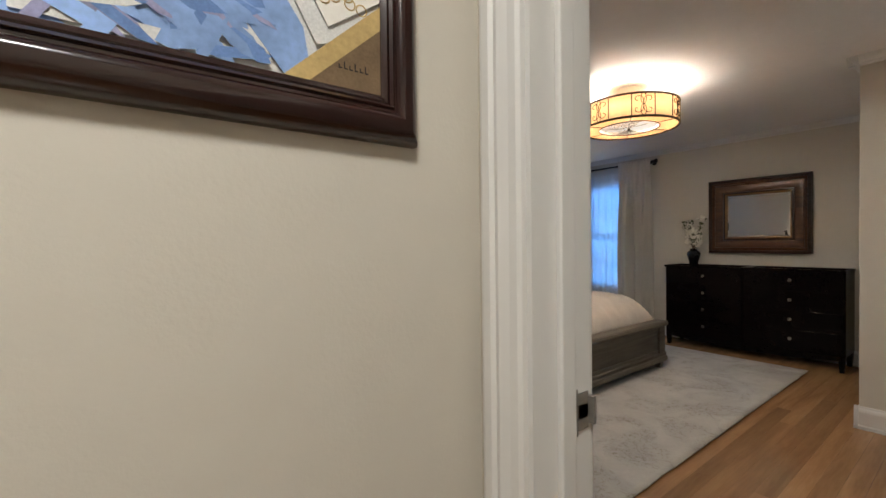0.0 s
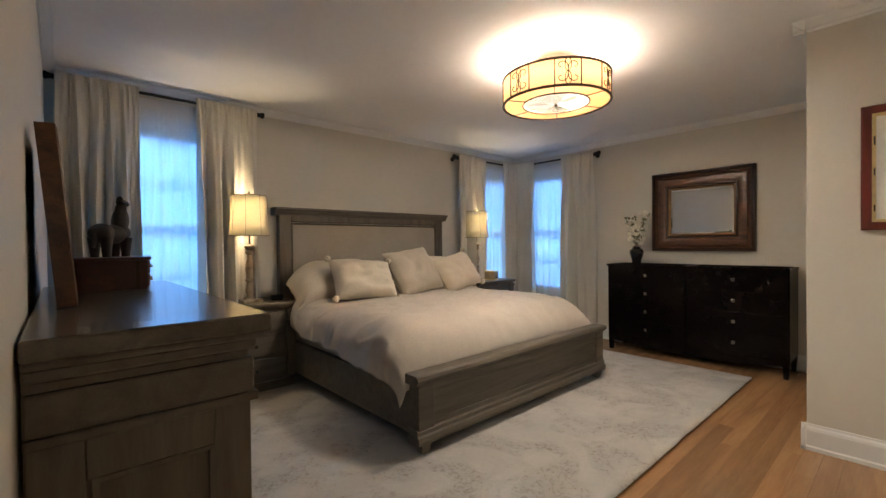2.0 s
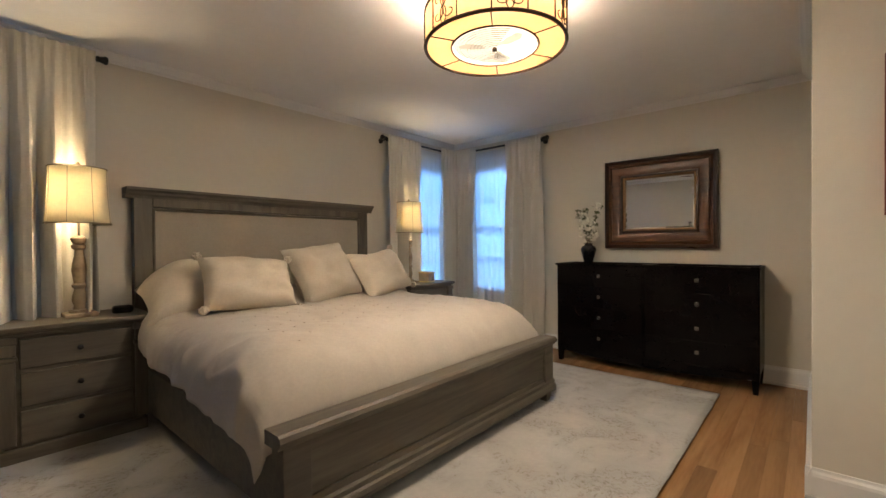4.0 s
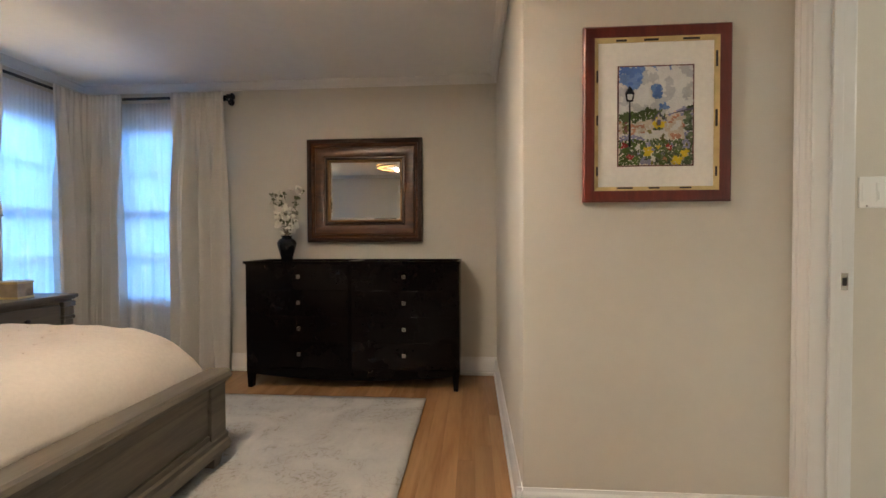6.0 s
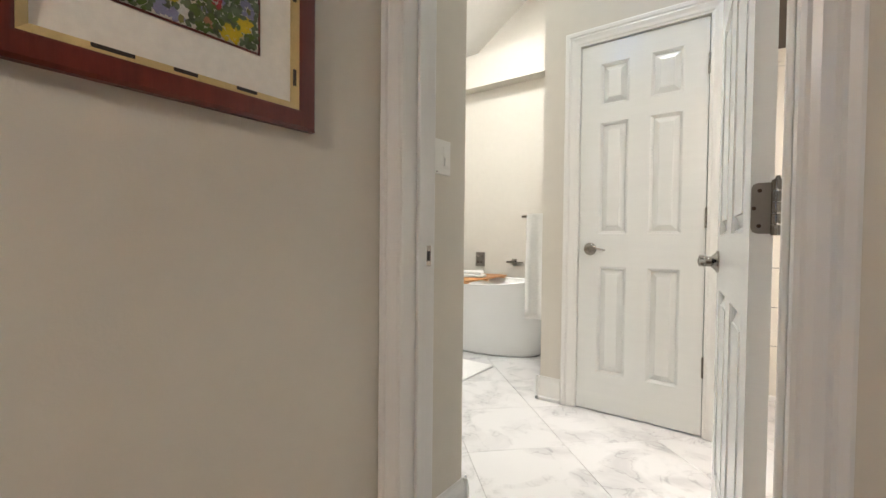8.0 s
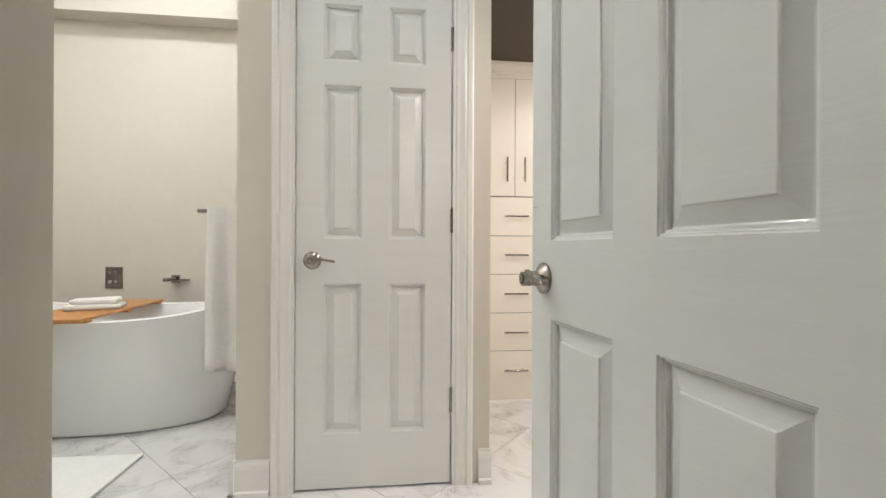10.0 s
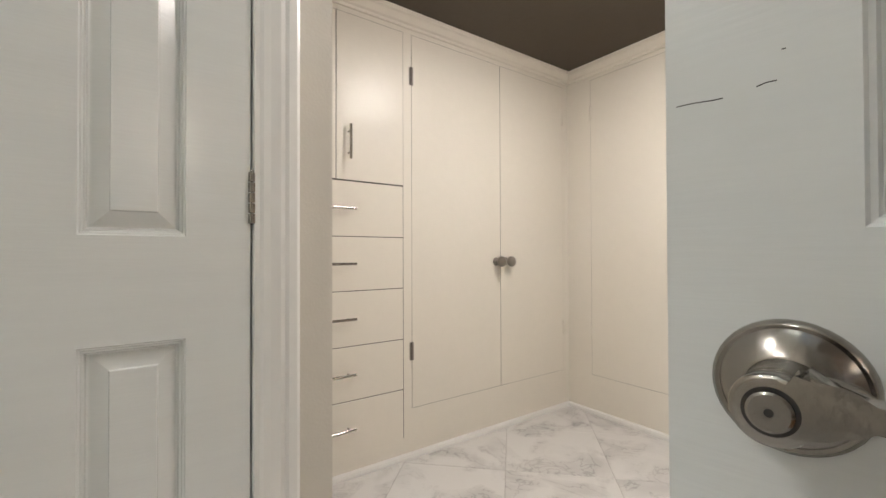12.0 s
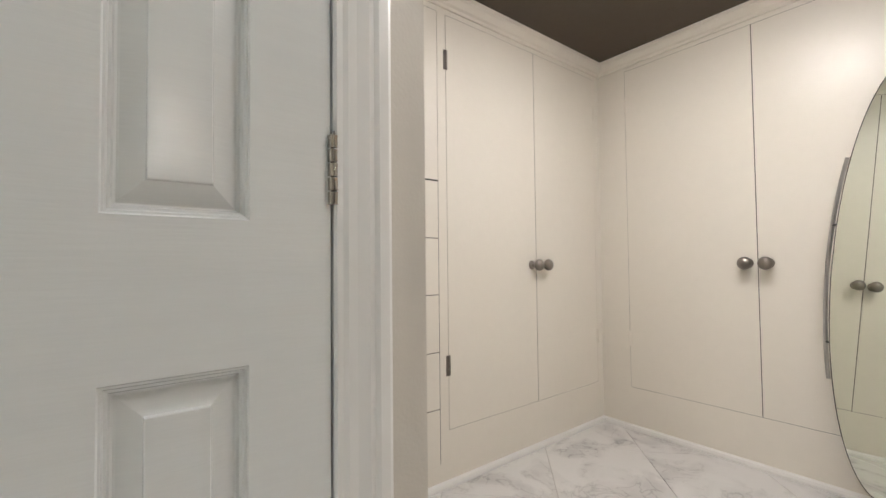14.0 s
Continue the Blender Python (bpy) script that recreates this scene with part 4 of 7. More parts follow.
# ---- nightstands, lamps ----
def nightstand(at):
    t = thing("nightstand", at, "grey oak nightstand with moulded top and corner columns", "nightstand", "nightstands")
    w, d = 0.64, 0.42
    part("body", boxes((-w / 2 + 0.035, w / 2 - 0.035, -d + 0.035, 0, 0.06, 0.64), bev=0.003), M_GREY, t)
    bm = bmesh.new()
    for z, o, hgt in ((0.640, 0.012, 0.016), (0.654, 0.0, 0.012), (0.664, -0.012, 0.026)):
        box(bm, -w / 2 + o, w / 2 - o, -d + o, 0, z, z + hgt, 0.005)
    part("top", bm, M_GREY, t, "moulded grey oak top")
    for sx in (-1, 1):
        bm = boxes((sx * (w / 2 - 0.04) - 0.035, sx * (w / 2 - 0.04) + 0.035, -d + 0.012, -d + 0.07, 0.10, 0.52), (sx * (w / 2 - 0.04) - 0.042, sx * (w / 2 - 0.04) + 0.042, -d + 0.002, -d + 0.075, 0.52, 0.545),
                   (sx * (w / 2 - 0.04) - 0.036, sx * (w / 2 - 0.04) + 0.036, -d + 0.006, -d + 0.07, 0.545, 0.605), (sx * (w / 2 - 0.04) - 0.044, sx * (w / 2 - 0.04) + 0.044, -d, -d + 0.075, 0.605, 0.642), bev=0.008)
        part("column", bm, M_GREYV, t)
    for z0, z1 in ((0.475, 0.625), (0.285, 0.455), (0.10, 0.265)):
        dr = part("drawer", boxes((-w / 2 + 0.09, w / 2 - 0.09, -d + 0.020, -d + 0.05, z0, z1), bev=0.005), M_GREY, t)
        part("knob", lathe(bmesh.new(), [(0.006, 0), (0.006, 0.012), (0.014, 0.018), (0.012, 0.026), (0.003, 0.029)], 16), M_IRON, dr, "dark iron knob", True).matrix_basis = pose(0, -d + 0.020, (z0 + z1) / 2, 90)
    part("plinth", boxes((-w / 2 + 0.015, w / 2 - 0.015, -d + 0.015, 0, 0.0, 0.085), bev=0.008), M_GREY, t)
    return t


nightstand(pose(2.40, 3.868, 0))
nightstand(pose(5.19, 3.868, 0))


def table_lamp(at, label):
    t = thing("table_lamp", at, label, "lamp", "bedside lamps")
    part("base", boxes((-0.075, 0.075, -0.075, 0.075, 0, 0.022), bev=0.006), M_WHITEWASH, t)
    prof = [(0.050, 0.022), (0.050, 0.034), (0.030, 0.040), (0.027, 0.060), (0.036, 0.085), (0.034, 0.110), (0.024, 0.150), (0.034, 0.160), (0.036, 0.172), (0.026, 0.182), (0.031, 0.215), (0.036, 0.25), (0.033, 0.285),
            (0.022, 0.33), (0.020, 0.36), (0.034, 0.372), (0.036, 0.386), (0.024, 0.394), (0.036, 0.410), (0.040, 0.425), (0.016, 0.440)]
    part("stem", lathe(bmesh.new(), prof, 28), M_WHITEWASH, t, "turned whitewashed wooden stem", True)
    bm = bmesh.new()
    rod(bm, (0, 0, 0.44), (0, 0, 0.60), 0.006)
    tube(bm, [(0.0, 0, 0.57), (0.05, 0, 0.60), (0.06, 0, 0.70), (0.03, 0, 0.80), (0, 0, 0.815)], 0.002, 6)
    tube(bm, [(0.0, 0, 0.57), (-0.05, 0, 0.60), (-0.06, 0, 0.70), (-0.03, 0, 0.80), (0, 0, 0.815)], 0.002, 6)
    part("harp", bm, M_NICKEL, t)
    part("finial", lathe(bmesh.new(), [(0.004, 0.812), (0.010, 0.822), (0.011, 0.832), (0.004, 0.842)], 14), M_WHITEWASH, t, "", True)
    bm = bmesh.new()
    lathe(bm, [(0.148, 0.505), (0.141, 0.58), (0.136, 0.66), (0.132, 0.74), (0.130, 0.806)], 40, cap=False)
    part("shade", bm, M_SHADE, t, "lit parchment drum shade with ribs", True).modifiers.new("thickness", "SOLIDIFY").thickness = 0.002
    for z, r in ((0.505, 0.149), (0.806, 0.131)):
        bm = bmesh.new()
        tube(bm, [(r * math.cos(a * math.pi / 24), r * math.sin(a * math.pi / 24), z) for a in range(49)], 0.0035, 6)
        part("shade_trim", bm, M_LINEN, t)
    bm = bmesh.new()
    for k in range(8):
        a = k * math.pi / 4 + 0.3
        tube(bm, [(0.1495 * math.cos(a), 0.1495 * math.sin(a), 0.505), (0.1375 * math.cos(a), 0.1375 * math.sin(a), 0.66), (0.1315 * math.cos(a), 0.1315 * math.sin(a), 0.806)], 0.0016, 5)
    part("shade_seam", bm, M_LINEN, t)
    bm = bmesh.new()
    bmesh.ops.create_icosphere(bm, subdivisions=3, radius=0.026)
    b = part("bulb", bm, M_BULB, t, "lit warm bulb", True)
    b.location = (0, 0, 0.635)
    b.visible_shadow = False
    return t


table_lamp(pose(2.43, 3.66, 0.69) @ Matrix.Diagonal((1, 1, 1.045, 1)), "lit table lamp with turned whitewashed stem on the nightstand")
table_lamp(pose(5.05, 3.66, 0.69) @ Matrix.Diagonal((1, 1, 1.03, 1)), "lit table lamp with turned whitewashed stem on the nightstand")
clock = thing("alarm_clock", pose(2.615, 3.60, 0.69, 0, 0, -8), "small dark oval alarm clock on the nightstand", "clock")
bm = boxes((-0.052, 0.052, -0.028, 0.028, 0.0, 0.048), bev=0.018)
part("case", bm, M_BLACK, clock, "", True)
part("face", boxes((-0.040, 0.040, -0.0295, -0.027, 0.012, 0.036), bev=0.001), M_ESPRESSO, clock)
tbx = thing("keepsake_box", pose(5.25, 3.60, 0.69, 0, 0, 12), "small whitewashed keepsake box with a pale lid on the nightstand", "box")
part("body", boxes((-0.062, 0.062, -0.062, 0.062, 0, 0.105), bev=0.004), M_WHITEWASH, tbx)
for z in (0.0, 0.094):
    part("rail", boxes((-0.066, 0.066, -0.066, 0.066, z, z + 0.013), bev=0.003), M_CREAMGILT, tbx)
part("lid", boxes((-0.058, 0.058, -0.058, 0.058, 0.106, 0.114), bev=0.003), M_MAT, tbx)


# ---- curtains ----
def drape(name, path, z0, z1, folds, depth, material, label, seed, nz=26, header=0.03, lift=0.0):
    """Gathered cloth along a path of plan points."""
    t = thing(name, pose(0, 0, 0), label, "curtain")
    pts = [Vector((*p, 0)) for p in path]
    lens = [0.0]
    for a, b in zip(pts, pts[1:]):
        lens.append(lens[-1] + (b - a).length)
    n = folds * 14
    bm = bmesh.new()
    g = []
    for k in range(nz + 1):
        h = k / nz
        z = z1 + header - (z1 + header - z0) * h
        row = []
        spread = 0.40 + 0.95 * min(1.0, h * 2.2) + 0.35 * h
        for i in range(n + 1):
            u = i / n
            s = u * lens[-1]
            q = next((m for m in range(len(pts) - 1) if s <= lens[m + 1] + 1e-9), len(pts) - 2)
            d = (pts[q + 1] - pts[q]).normalized()
            p = pts[q] + d * (s - lens[q])
            nrm = Vector((d.y, -d.x, 0))
            ph = u * folds * 2 * math.pi + 2.4 * noise.noise((u * 2.6, h * 0.7, seed)) + 0.8 * math.sin(u * 7 + seed)
            fold = math.sin(ph) + 0.30 * math.sin(2.3 * ph + seed + 1.5 * h) + 0.5 * noise.noise((u * folds * 1.7, h * 1.1, seed + 9))
            fine = math.sin(u * folds * 5.2 * math.pi + 1.6 * noise.noise((u * 7, 0.6 * h, seed + 2)))
            head = max(0.0, 1 - h * 3.2)
            off = depth * (spread * fold * (0.70 + 0.7 * noise.noise((u * 5, seed, 0.5 * h))) * (1 - 0.80 * head) + 0.16 * head * fine)
            p = p + nrm * (off + lift) + d * (0.012 * noise.noise((u * 5, h * 3, seed + 4)))
            row.append(bm.verts.new((p.x, p.y, z)))
        g.append(row)
    for k in range(nz):
        for i in range(n):
            bm.faces.new((g[k][i], g[k][i + 1], g[k + 1][i + 1], g[k + 1][i]))
    c = part("cloth", bm, material, t, "", True)
    c.modifiers.new("thickness", "SOLIDIFY").thickness = 0.0012
    return t


RZ, RZ1 = 2.175, 2.225
RY, RX = N_Y - 0.105, E_X - 0.105
LBL = "oatmeal linen drape hanging in soft folds to the floor"
drape("drape", [(1.30, RY), (1.735, RY)], 0.02, RZ1, 5, 0.072, M_DRAPE, LBL, 2, lift=0.032)
drape("drape", [(2.09, RY), (2.53, RY)], 0.02, RZ1, 4, 0.072, M_DRAPE, LBL, 5, lift=0.032)
drape("drape", [(4.85, RY), (5.325, RY)], 0.02, RZ, 4, 0.072, M_DRAPE, LBL, 9, lift=0.032)
drape("drape", [(5.66, RY), (5.88, RY), (RX, 3.70), (RX, 3.44)], 0.02, RZ, 6, 0.040, M_DRAPE, "oatmeal linen drape gathered into the room's corner", 13, lift=0.032)
drape("drape", [(RX, 3.04), (RX, 2.61)], 0.02, RZ, 4, 0.072, M_DRAPE, LBL, 17, lift=0.032)
SH = "thin white voile sheer glowing with dusk light"
drape("sheer_curtain", [(1.40, N_Y - 0.055), (2.40, N_Y - 0.055)], 0.02, RZ1, 13, 0.012, M_SHEER, SH, 23, header=-0.02)
drape("sheer_curtain", [(5.06, N_Y - 0.055), (5.94, N_Y - 0.055)], 0.02, RZ, 11, 0.012, M_SHEER, SH, 27, header=-0.02)
drape("sheer_curtain", [(E_X - 0.055, 3.72), (E_X - 0.055, 2.76)], 0.02, RZ, 11, 0.012, M_SHEER, SH, 31, header=-0.02)


def curtain_rod(a, b, brackets, label, finials=(1, 1)):
    t = thing("curtain_rod", pose(0, 0, 0), label, "curtain rod")
    a, b = Vector(a), Vector(b)
    d = (b - a).normalized()
    part("pole", rod(bmesh.new(), a, b, 0.0105, n=14), M_IRON, t)
    for p, s, on in ((a, -1, finials[0]), (b, 1, finials[1])):
        if on:
            bm = bmesh.new()
            rod(bm, p, p + d * s * 0.012, 0.018, n=16)
            rod(bm, p + d * s * 0.012, p + d * s * 0.045, 0.014, 0.026, 16)
            rod(bm, p + d * s * 0.045, p + d * s * 0.055, 0.026, 0.020, 16)
            part("finial", bm, M_IRON, t, "black iron finial", True)
    for p, w in brackets:
        bm = bmesh.new()
        rod(bm, p, w, 0.008, n=10)
        p, w = Vector(p), Vector(w)
        rod(bm, w, w + (p - w).normalized() * 0.008, 0.026, n=18)
        rod(bm, p - Vector((0, 0, 0.02)), p + Vector((0, 0, 0.004)), 0.013, n=10)
        part("bracket", bm, M_IRON, t)
    return t


curtain_rod((1.30, RY, RZ1), (2.54, RY, RZ1), [((1.335, RY, RZ1 - 0.012), (1.335, N_Y, RZ1 - 0.012)), ((2.52, RY, RZ1 - 0.012), (2.52, N_Y, RZ1 - 0.012))], "black iron curtain rod over the window")
curtain_rod((4.845, RY, RZ), (RX, RY, RZ), [((4.865, RY, RZ - 0.012), (4.865, N_Y, RZ - 0.012))], "black iron curtain rod running into the corner", (1, 0))
curtain_rod((RX, RY, RZ), (RX, 2.60, RZ), [((RX, 2.625, RZ - 0.012), (E_X, 2.625, RZ - 0.012))], "black iron curtain rod running into the corner", (0, 1))


# ---- ceiling fixture ----
M_BLADE = cloth("pale_fan_blade", (0.78, 0.76, 0.72), 0.7)


def fixture():
    t = thing("ceiling_light", pose(3.67, 1.65, 0), "lit tan drum ceiling fan light with iron scrollwork", "ceiling light")
    R, z0, z1 = 0.330, 2.020, 2.175
    bm = bmesh.new()
    lathe(bm, [(R, z0), (R, z1)], 72, cap=False)
    part("shade", bm, M_DRUM, t, "tan fabric drum", True).modifiers.new("thickness", "SOLIDIFY").thickness = 0.002
    bm = bmesh.new()
    lathe(bm, [(0.205, z0 + 0.003), (R, z0 + 0.003)], 72, cap=False)
    part("bottom_panel", bm, M_DRUM, t, "tan fabric ring", False).modifiers.new("thickness", "SOLIDIFY").thickness = 0.002
    # unseen upper ring, added to narrow the pool of light overhead
    bm = bmesh.new()
    lathe(bm, [(0.205, z1 - 0.003), (R, z1 - 0.003)], 72, cap=False)
    part("top_panel", bm, M_DRUM, t, "tan fabric ring", False).modifiers.new("thickness", "SOLIDIFY").thickness = 0.002
    for r, z, rr in ((R, z0, 0.0085), (R, z1, 0.0075), (0.205, z0, 0.005)):
        bm = bmesh.new()
        tube(bm, [(r * math.cos(a * math.pi / 36), r * math.sin(a * math.pi / 36), z) for a in range(73)], rr, 8)
        part("hoop", bm, M_BRONZE, t, "dark bronze hoop", True)
    for k in range(6):
        a = k * math.pi / 3 + 0.55
        part("spoke", rod(bmesh.new(), (0.205 * math.cos(a), 0.205 * math.sin(a), z0), (R * math.cos(a), R * math.sin(a), z0), 0.0035, n=8), M_BRONZE, t)
    n, rs = 14, R + 0.003
    h = z1 - z0

    def on(a, z):
        return (rs * math.cos(a), rs * math.sin(a), z)
    for k in range(n):
        a = 2 * math.pi * k / n + 0.11
        part("bar", rod(bmesh.new(), on(a, z0), on(a, z1), 0.0034, n=6), M_BRONZE, t)
        if k % 2 == 0:
            mid = a + math.pi / n
            hwid = math.pi / n * 0.90
            bm = bmesh.new()
            for sa in (-1, 1):
                for sz in (-1, 1):
                    pts = []
                    for m in range(15):
                        u = m / 14
                        th = u * 4.6
                        rad = 0.55 * (1 - 0.62 * u)
                        pts.append(on(mid + sa * hwid * (0.52 - rad * math.cos(th) * 0.85), z0 + h * (0.5 + sz * (0.22 + 0.30 * rad * math.sin(th)))))
                    pts.insert(0, on(mid, z0 + h * 0.5))
                    tube(bm, pts, 0.0026, 5)
            for sz in (-1, 1):
                tube(bm, [on(mid + hwid * 0.26 * math.sin(th), z0 + h * (0.5 + sz * (0.24 - 0.24 * math.cos(th)))) for th in [q * math.pi / 9 for q in range(19)]], 0.0026, 5)
            part("scroll", bm, M_BRONZE, t, "bronze wire scrollwork")
    part("canopy", lathe(bmesh.new(), [(0.055, CEIL - 0.055), (0.075, CEIL - 0.045), (0.082, CEIL - 0.02), (0.082, CEIL - 0.001)], 36), M_TRIM, t, "white ceiling canopy", True)
    part("stem", rod(bmesh.new(), (0, 0, 2.13), (0, 0, CEIL - 0.05), 0.014), M_TRIM, t)
    # added disc, out of view, keeps direct bulb light off the ceiling
    part("fan_housing", lathe(bmesh.new(), [(0.090, 2.180), (0.110, 2.186), (0.106, 2.198), (0.05, 2.222)], 40), M_TRIM, t, "white disc above the bulb, added to block up-light", True)
    bm = bmesh.new()
    lathe(bm, [(0.012, z0 + 0.002), (0.10, z0 + 0.004), (0.17, z0 + 0.008), (0.198, z0 + 0.018)], 48)
    g = part("diffuser", bm, M_WHITEGLASS, t, "lit glass dish", True)
    g.visible_shadow = False
    for k in range(10):
        r = 0.035 + k * 0.016
        bm = bmesh.new()
        tube(bm, [(r * math.cos(a * math.pi / 16), r * math.sin(a * math.pi / 16), z0 - 0.006 + 0.01 * (r / 0.2) ** 2) for a in range(0, 22)], 0.0018, 5)
        part("fan_guard", bm, M_PEWTER, t, "chrome fan guard wire")
    for k in range(3):
        a = k * 2.094 + 0.4
        bm = bmesh.new()
        pts = [(0.03, -0.014), (0.10, -0.036), (0.165, -0.040), (0.175, -0.010), (0.14, 0.020), (0.07, 0.018)]
        prism(bm, [(x * math.cos(a) - y * math.sin(a), x * math.sin(a) + y * math.cos(a)) for x, y in pts], "z", z0 - 0.0032, z0 - 0.0024)
        part("fan_blade", bm, M_BLADE, t, "pale fan blade")
    part("knob", lathe(bmesh.new(), [(0.004, z0 - 0.020), (0.011, z0 - 0.016), (0.013, z0 - 0.008), (0.010, z0 - 0.001)], 18), M_BRONZE, t, "", True)
    part("pull_chain", rod(bmesh.new(), (0.01, -0.01, z0 - 0.05), (0.008, -0.008, z0 - 0.01), 0.0014, n=6), M_NICKEL, t)
    return t


fixture()


# ---- dark dresser with vase and mirror ----
def dresser():
    """Two joined four-drawer chests; local front towards -y, right along the wall."""
    t = thing("dresser", pose(E_X - 0.006, 1.55, 0, 0, 0, -90), "wide espresso lacquered dresser with eight drawers and square knobs", "dresser")
    d, w = 0.395, 1.53
    for s in (-1, 1):
        x0, x1 = (-w / 2, -0.0008) if s < 0 else (0.0008, w / 2)
        part("body", boxes((x0, x1, -d + 0.018, 0, 0.135, 0.885), bev=0.003), M_ESPRESSO, t)
        part("top", rim(bmesh.new(), x0 - (0.006 if s < 0 else 0), x1 + (0.006 if s > 0 else 0), 0, d + 0.006, [(0, 0.885), (0, 0.906), (0.016, 0.906), (0.020, 0.897), (0.020, 0.885)]), M_ESPRESSO, t, "raised lip round the top").matrix_basis = Matrix(((1, 0, 0, 0), (0, 0, -1, 0.0), (0, 1, 0, 0), (0, 0, 0, 1)))
        for k in range(4):
            z0 = 0.155 + k * 0.182
            dr = part("drawer", boxes((x0 + 0.014, x1 - 0.014, -d, -d + 0.03, z0, z0 + 0.1805), bev=0.0018), M_ESPRESSO, t)
            kx = -0.363 if s < 0 else 0.382
            part("knob", boxes((kx - 0.014, kx + 0.014, -d - 0.022, -d - 0.014, z0 + 0.083, z0 + 0.111), (kx - 0.006, kx + 0.006, -d - 0.014, -d, z0 + 0.091, z0 + 0.103), bev=0.002), M_NICKEL, dr, "square polished nickel knob")
        for lx in ((x0 + 0.026,) if s < 0 else (x1 - 0.026,)):
            for ly in (-d + 0.04, -0.03):
                bm = bmesh.new()
                prism(bm, [(lx - 0.026, 0.15), (lx + 0.026, 0.15), (lx + 0.016, 0.0), (lx - 0.016, 0.0)], "y", ly - 0.022, ly + 0.022)
                part("leg", bm, M_ESPRESSO, t)
        bm = bmesh.new()
        ends = [(x0 + 0.03 + (x1 - x0 - 0.03) * q / 12 if s < 0 else x0 + (x1 - x0 - 0.03) * q / 12) for q in range(13)]
        prism(bm, [(px, 0.14) for px in ends] + [(px, 0.062 + 0.045 * (abs(px) / (w / 2)) ** 2) for px in ends[::-1]], "y", -d + 0.012, -d + 0.040)
        part("apron", bm, M_ESPRESSO, t)
    return t


dresser()


def blossom(bm, c, r, facing, seed):
    rnd = random.Random(seed)
    f = Vector(facing).normalized()
    q = f.to_track_quat("Z", "Y")
    for k in range(5):
        a = k * 2 * math.pi / 5 + rnd.random()
        tip = q @ Vector((math.cos(a) * r, math.sin(a) * r, 0.25 * r))
        side = q @ Vector((-math.sin(a) * r * 0.42, math.cos(a) * r * 0.42, 0.30 * r))
        mid = q @ Vector((math.cos(a) * r * 0.6, math.sin(a) * r * 0.6, 0.05 * r))
        v = [bm.verts.new(Vector(c) + p) for p in (Vector((0, 0, 0)), mid + side * 0.9, tip, mid - side * 0.9)]
        bm.faces.new(v)


vase = thing("flower_vase", pose(E_X - 0.21, 2.085, 0.906), "black glazed vase of ivory silk blossoms on the dresser", "vase")
part("vase", lathe(bmesh.new(), [(0.036, 0), (0.040, 0.006), (0.050, 0.045), (0.066, 0.10), (0.070, 0.128), (0.058, 0.152), (0.036, 0.164), (0.034, 0.172), (0.044, 0.182)], 32), M_BLACK, vase, "glossy black vase", True)
rnd = random.Random(7)
petals, leaves = bmesh.new(), bmesh.new()
for k in range(7):
    ang, lean = rnd.uniform(0, 6.28), rnd.uniform(0.03, 0.13)
    top = Vector((lean * math.cos(ang) * 0.6, lean * math.sin(ang), rnd.uniform(0.34, 0.56)))
    bm = bmesh.new()
    pts = [Vector((0, 0, 0.15)).lerp(top, u) + Vector((0, 0.02 * math.sin(u * 3 + k), 0)) for u in [q / 8 for q in range(9)]]
    tube(bm, pts, [0.0035 - 0.0022 * q / 8 for q in range(9)], 6)
    part("stem", bm, M_TWIG, vase)
    for q in range(3, 9):
        for _ in range(3):
            c = pts[q] + Vector((rnd.uniform(-0.02, 0.02), rnd.uniform(-0.03, 0.03), rnd.uniform(-0.015, 0.015)))
            if rnd.random() < 0.36:
                blossom(petals, c, rnd.uniform(0.032, 0.050), (rnd.uniform(-1, 0.2), rnd.uniform(-1, 1), rnd.uniform(-0.2, 0.8)), rnd.random())
            else:
                blossom(leaves, c, rnd.uniform(0.016, 0.03), (rnd.uniform(-1, 1), rnd.uniform(-1, 1), rnd.uniform(0, 1)), rnd.random())
part("blossoms", petals, M_PETAL, vase, "ivory silk blossoms", kind="stuff")
part("leaves", leaves, M_LEAF, vase, "small olive leaves", kind="stuff")

mir = thing("wall_mirror", pose(E_X, 1.537, 1.44, 0, 0, -90), "rectangular wall mirror in a deep stepped walnut frame", "mirror")
W, Hh = 0.455, 0.403
part("frame_rim", rim(bmesh.new(), -W, W, -Hh, Hh, [(0, -0.002), (0, -0.046), (0.006, -0.056), (0.020, -0.060), (0.030, -0.054), (0.034, -0.044), (0.034, -0.002)]), M_WALNUTDARK, mir, "dark rounded outer moulding", True)
part("frame_step", rim(bmesh.new(), -W + 0.034, W - 0.034, -Hh + 0.034, Hh - 0.034, [(0, -0.002), (0, -0.040), (0.014, -0.046), (0.022, -0.040), (0.026, -0.034), (0.026, -0.002)]), M_WALNUT, mir, "stepped walnut moulding", True)
part("frame_slope", rim(bmesh.new(), -W + 0.060, W - 0.060, -Hh + 0.060, Hh - 0.060, [(0, -0.002), (0, -0.030), (0.006, -0.040), (0.016, -0.042), (0.060, -0.034), (0.078, -0.022), (0.078, -0.002)]), M_WALNUT, mir, "broad polished walnut slope", True)
part("frame_bead", rim(bmesh.new(), -W + 0.138, W - 0.138, -Hh + 0.138, Hh - 0.138, [(0, -0.002), (0, -0.020), (0.006, -0.030), (0.014, -0.030), (0.022, -0.022), (0.022, -0.002)]), M_WALNUTDARK, mir, "dark inner bead", True)
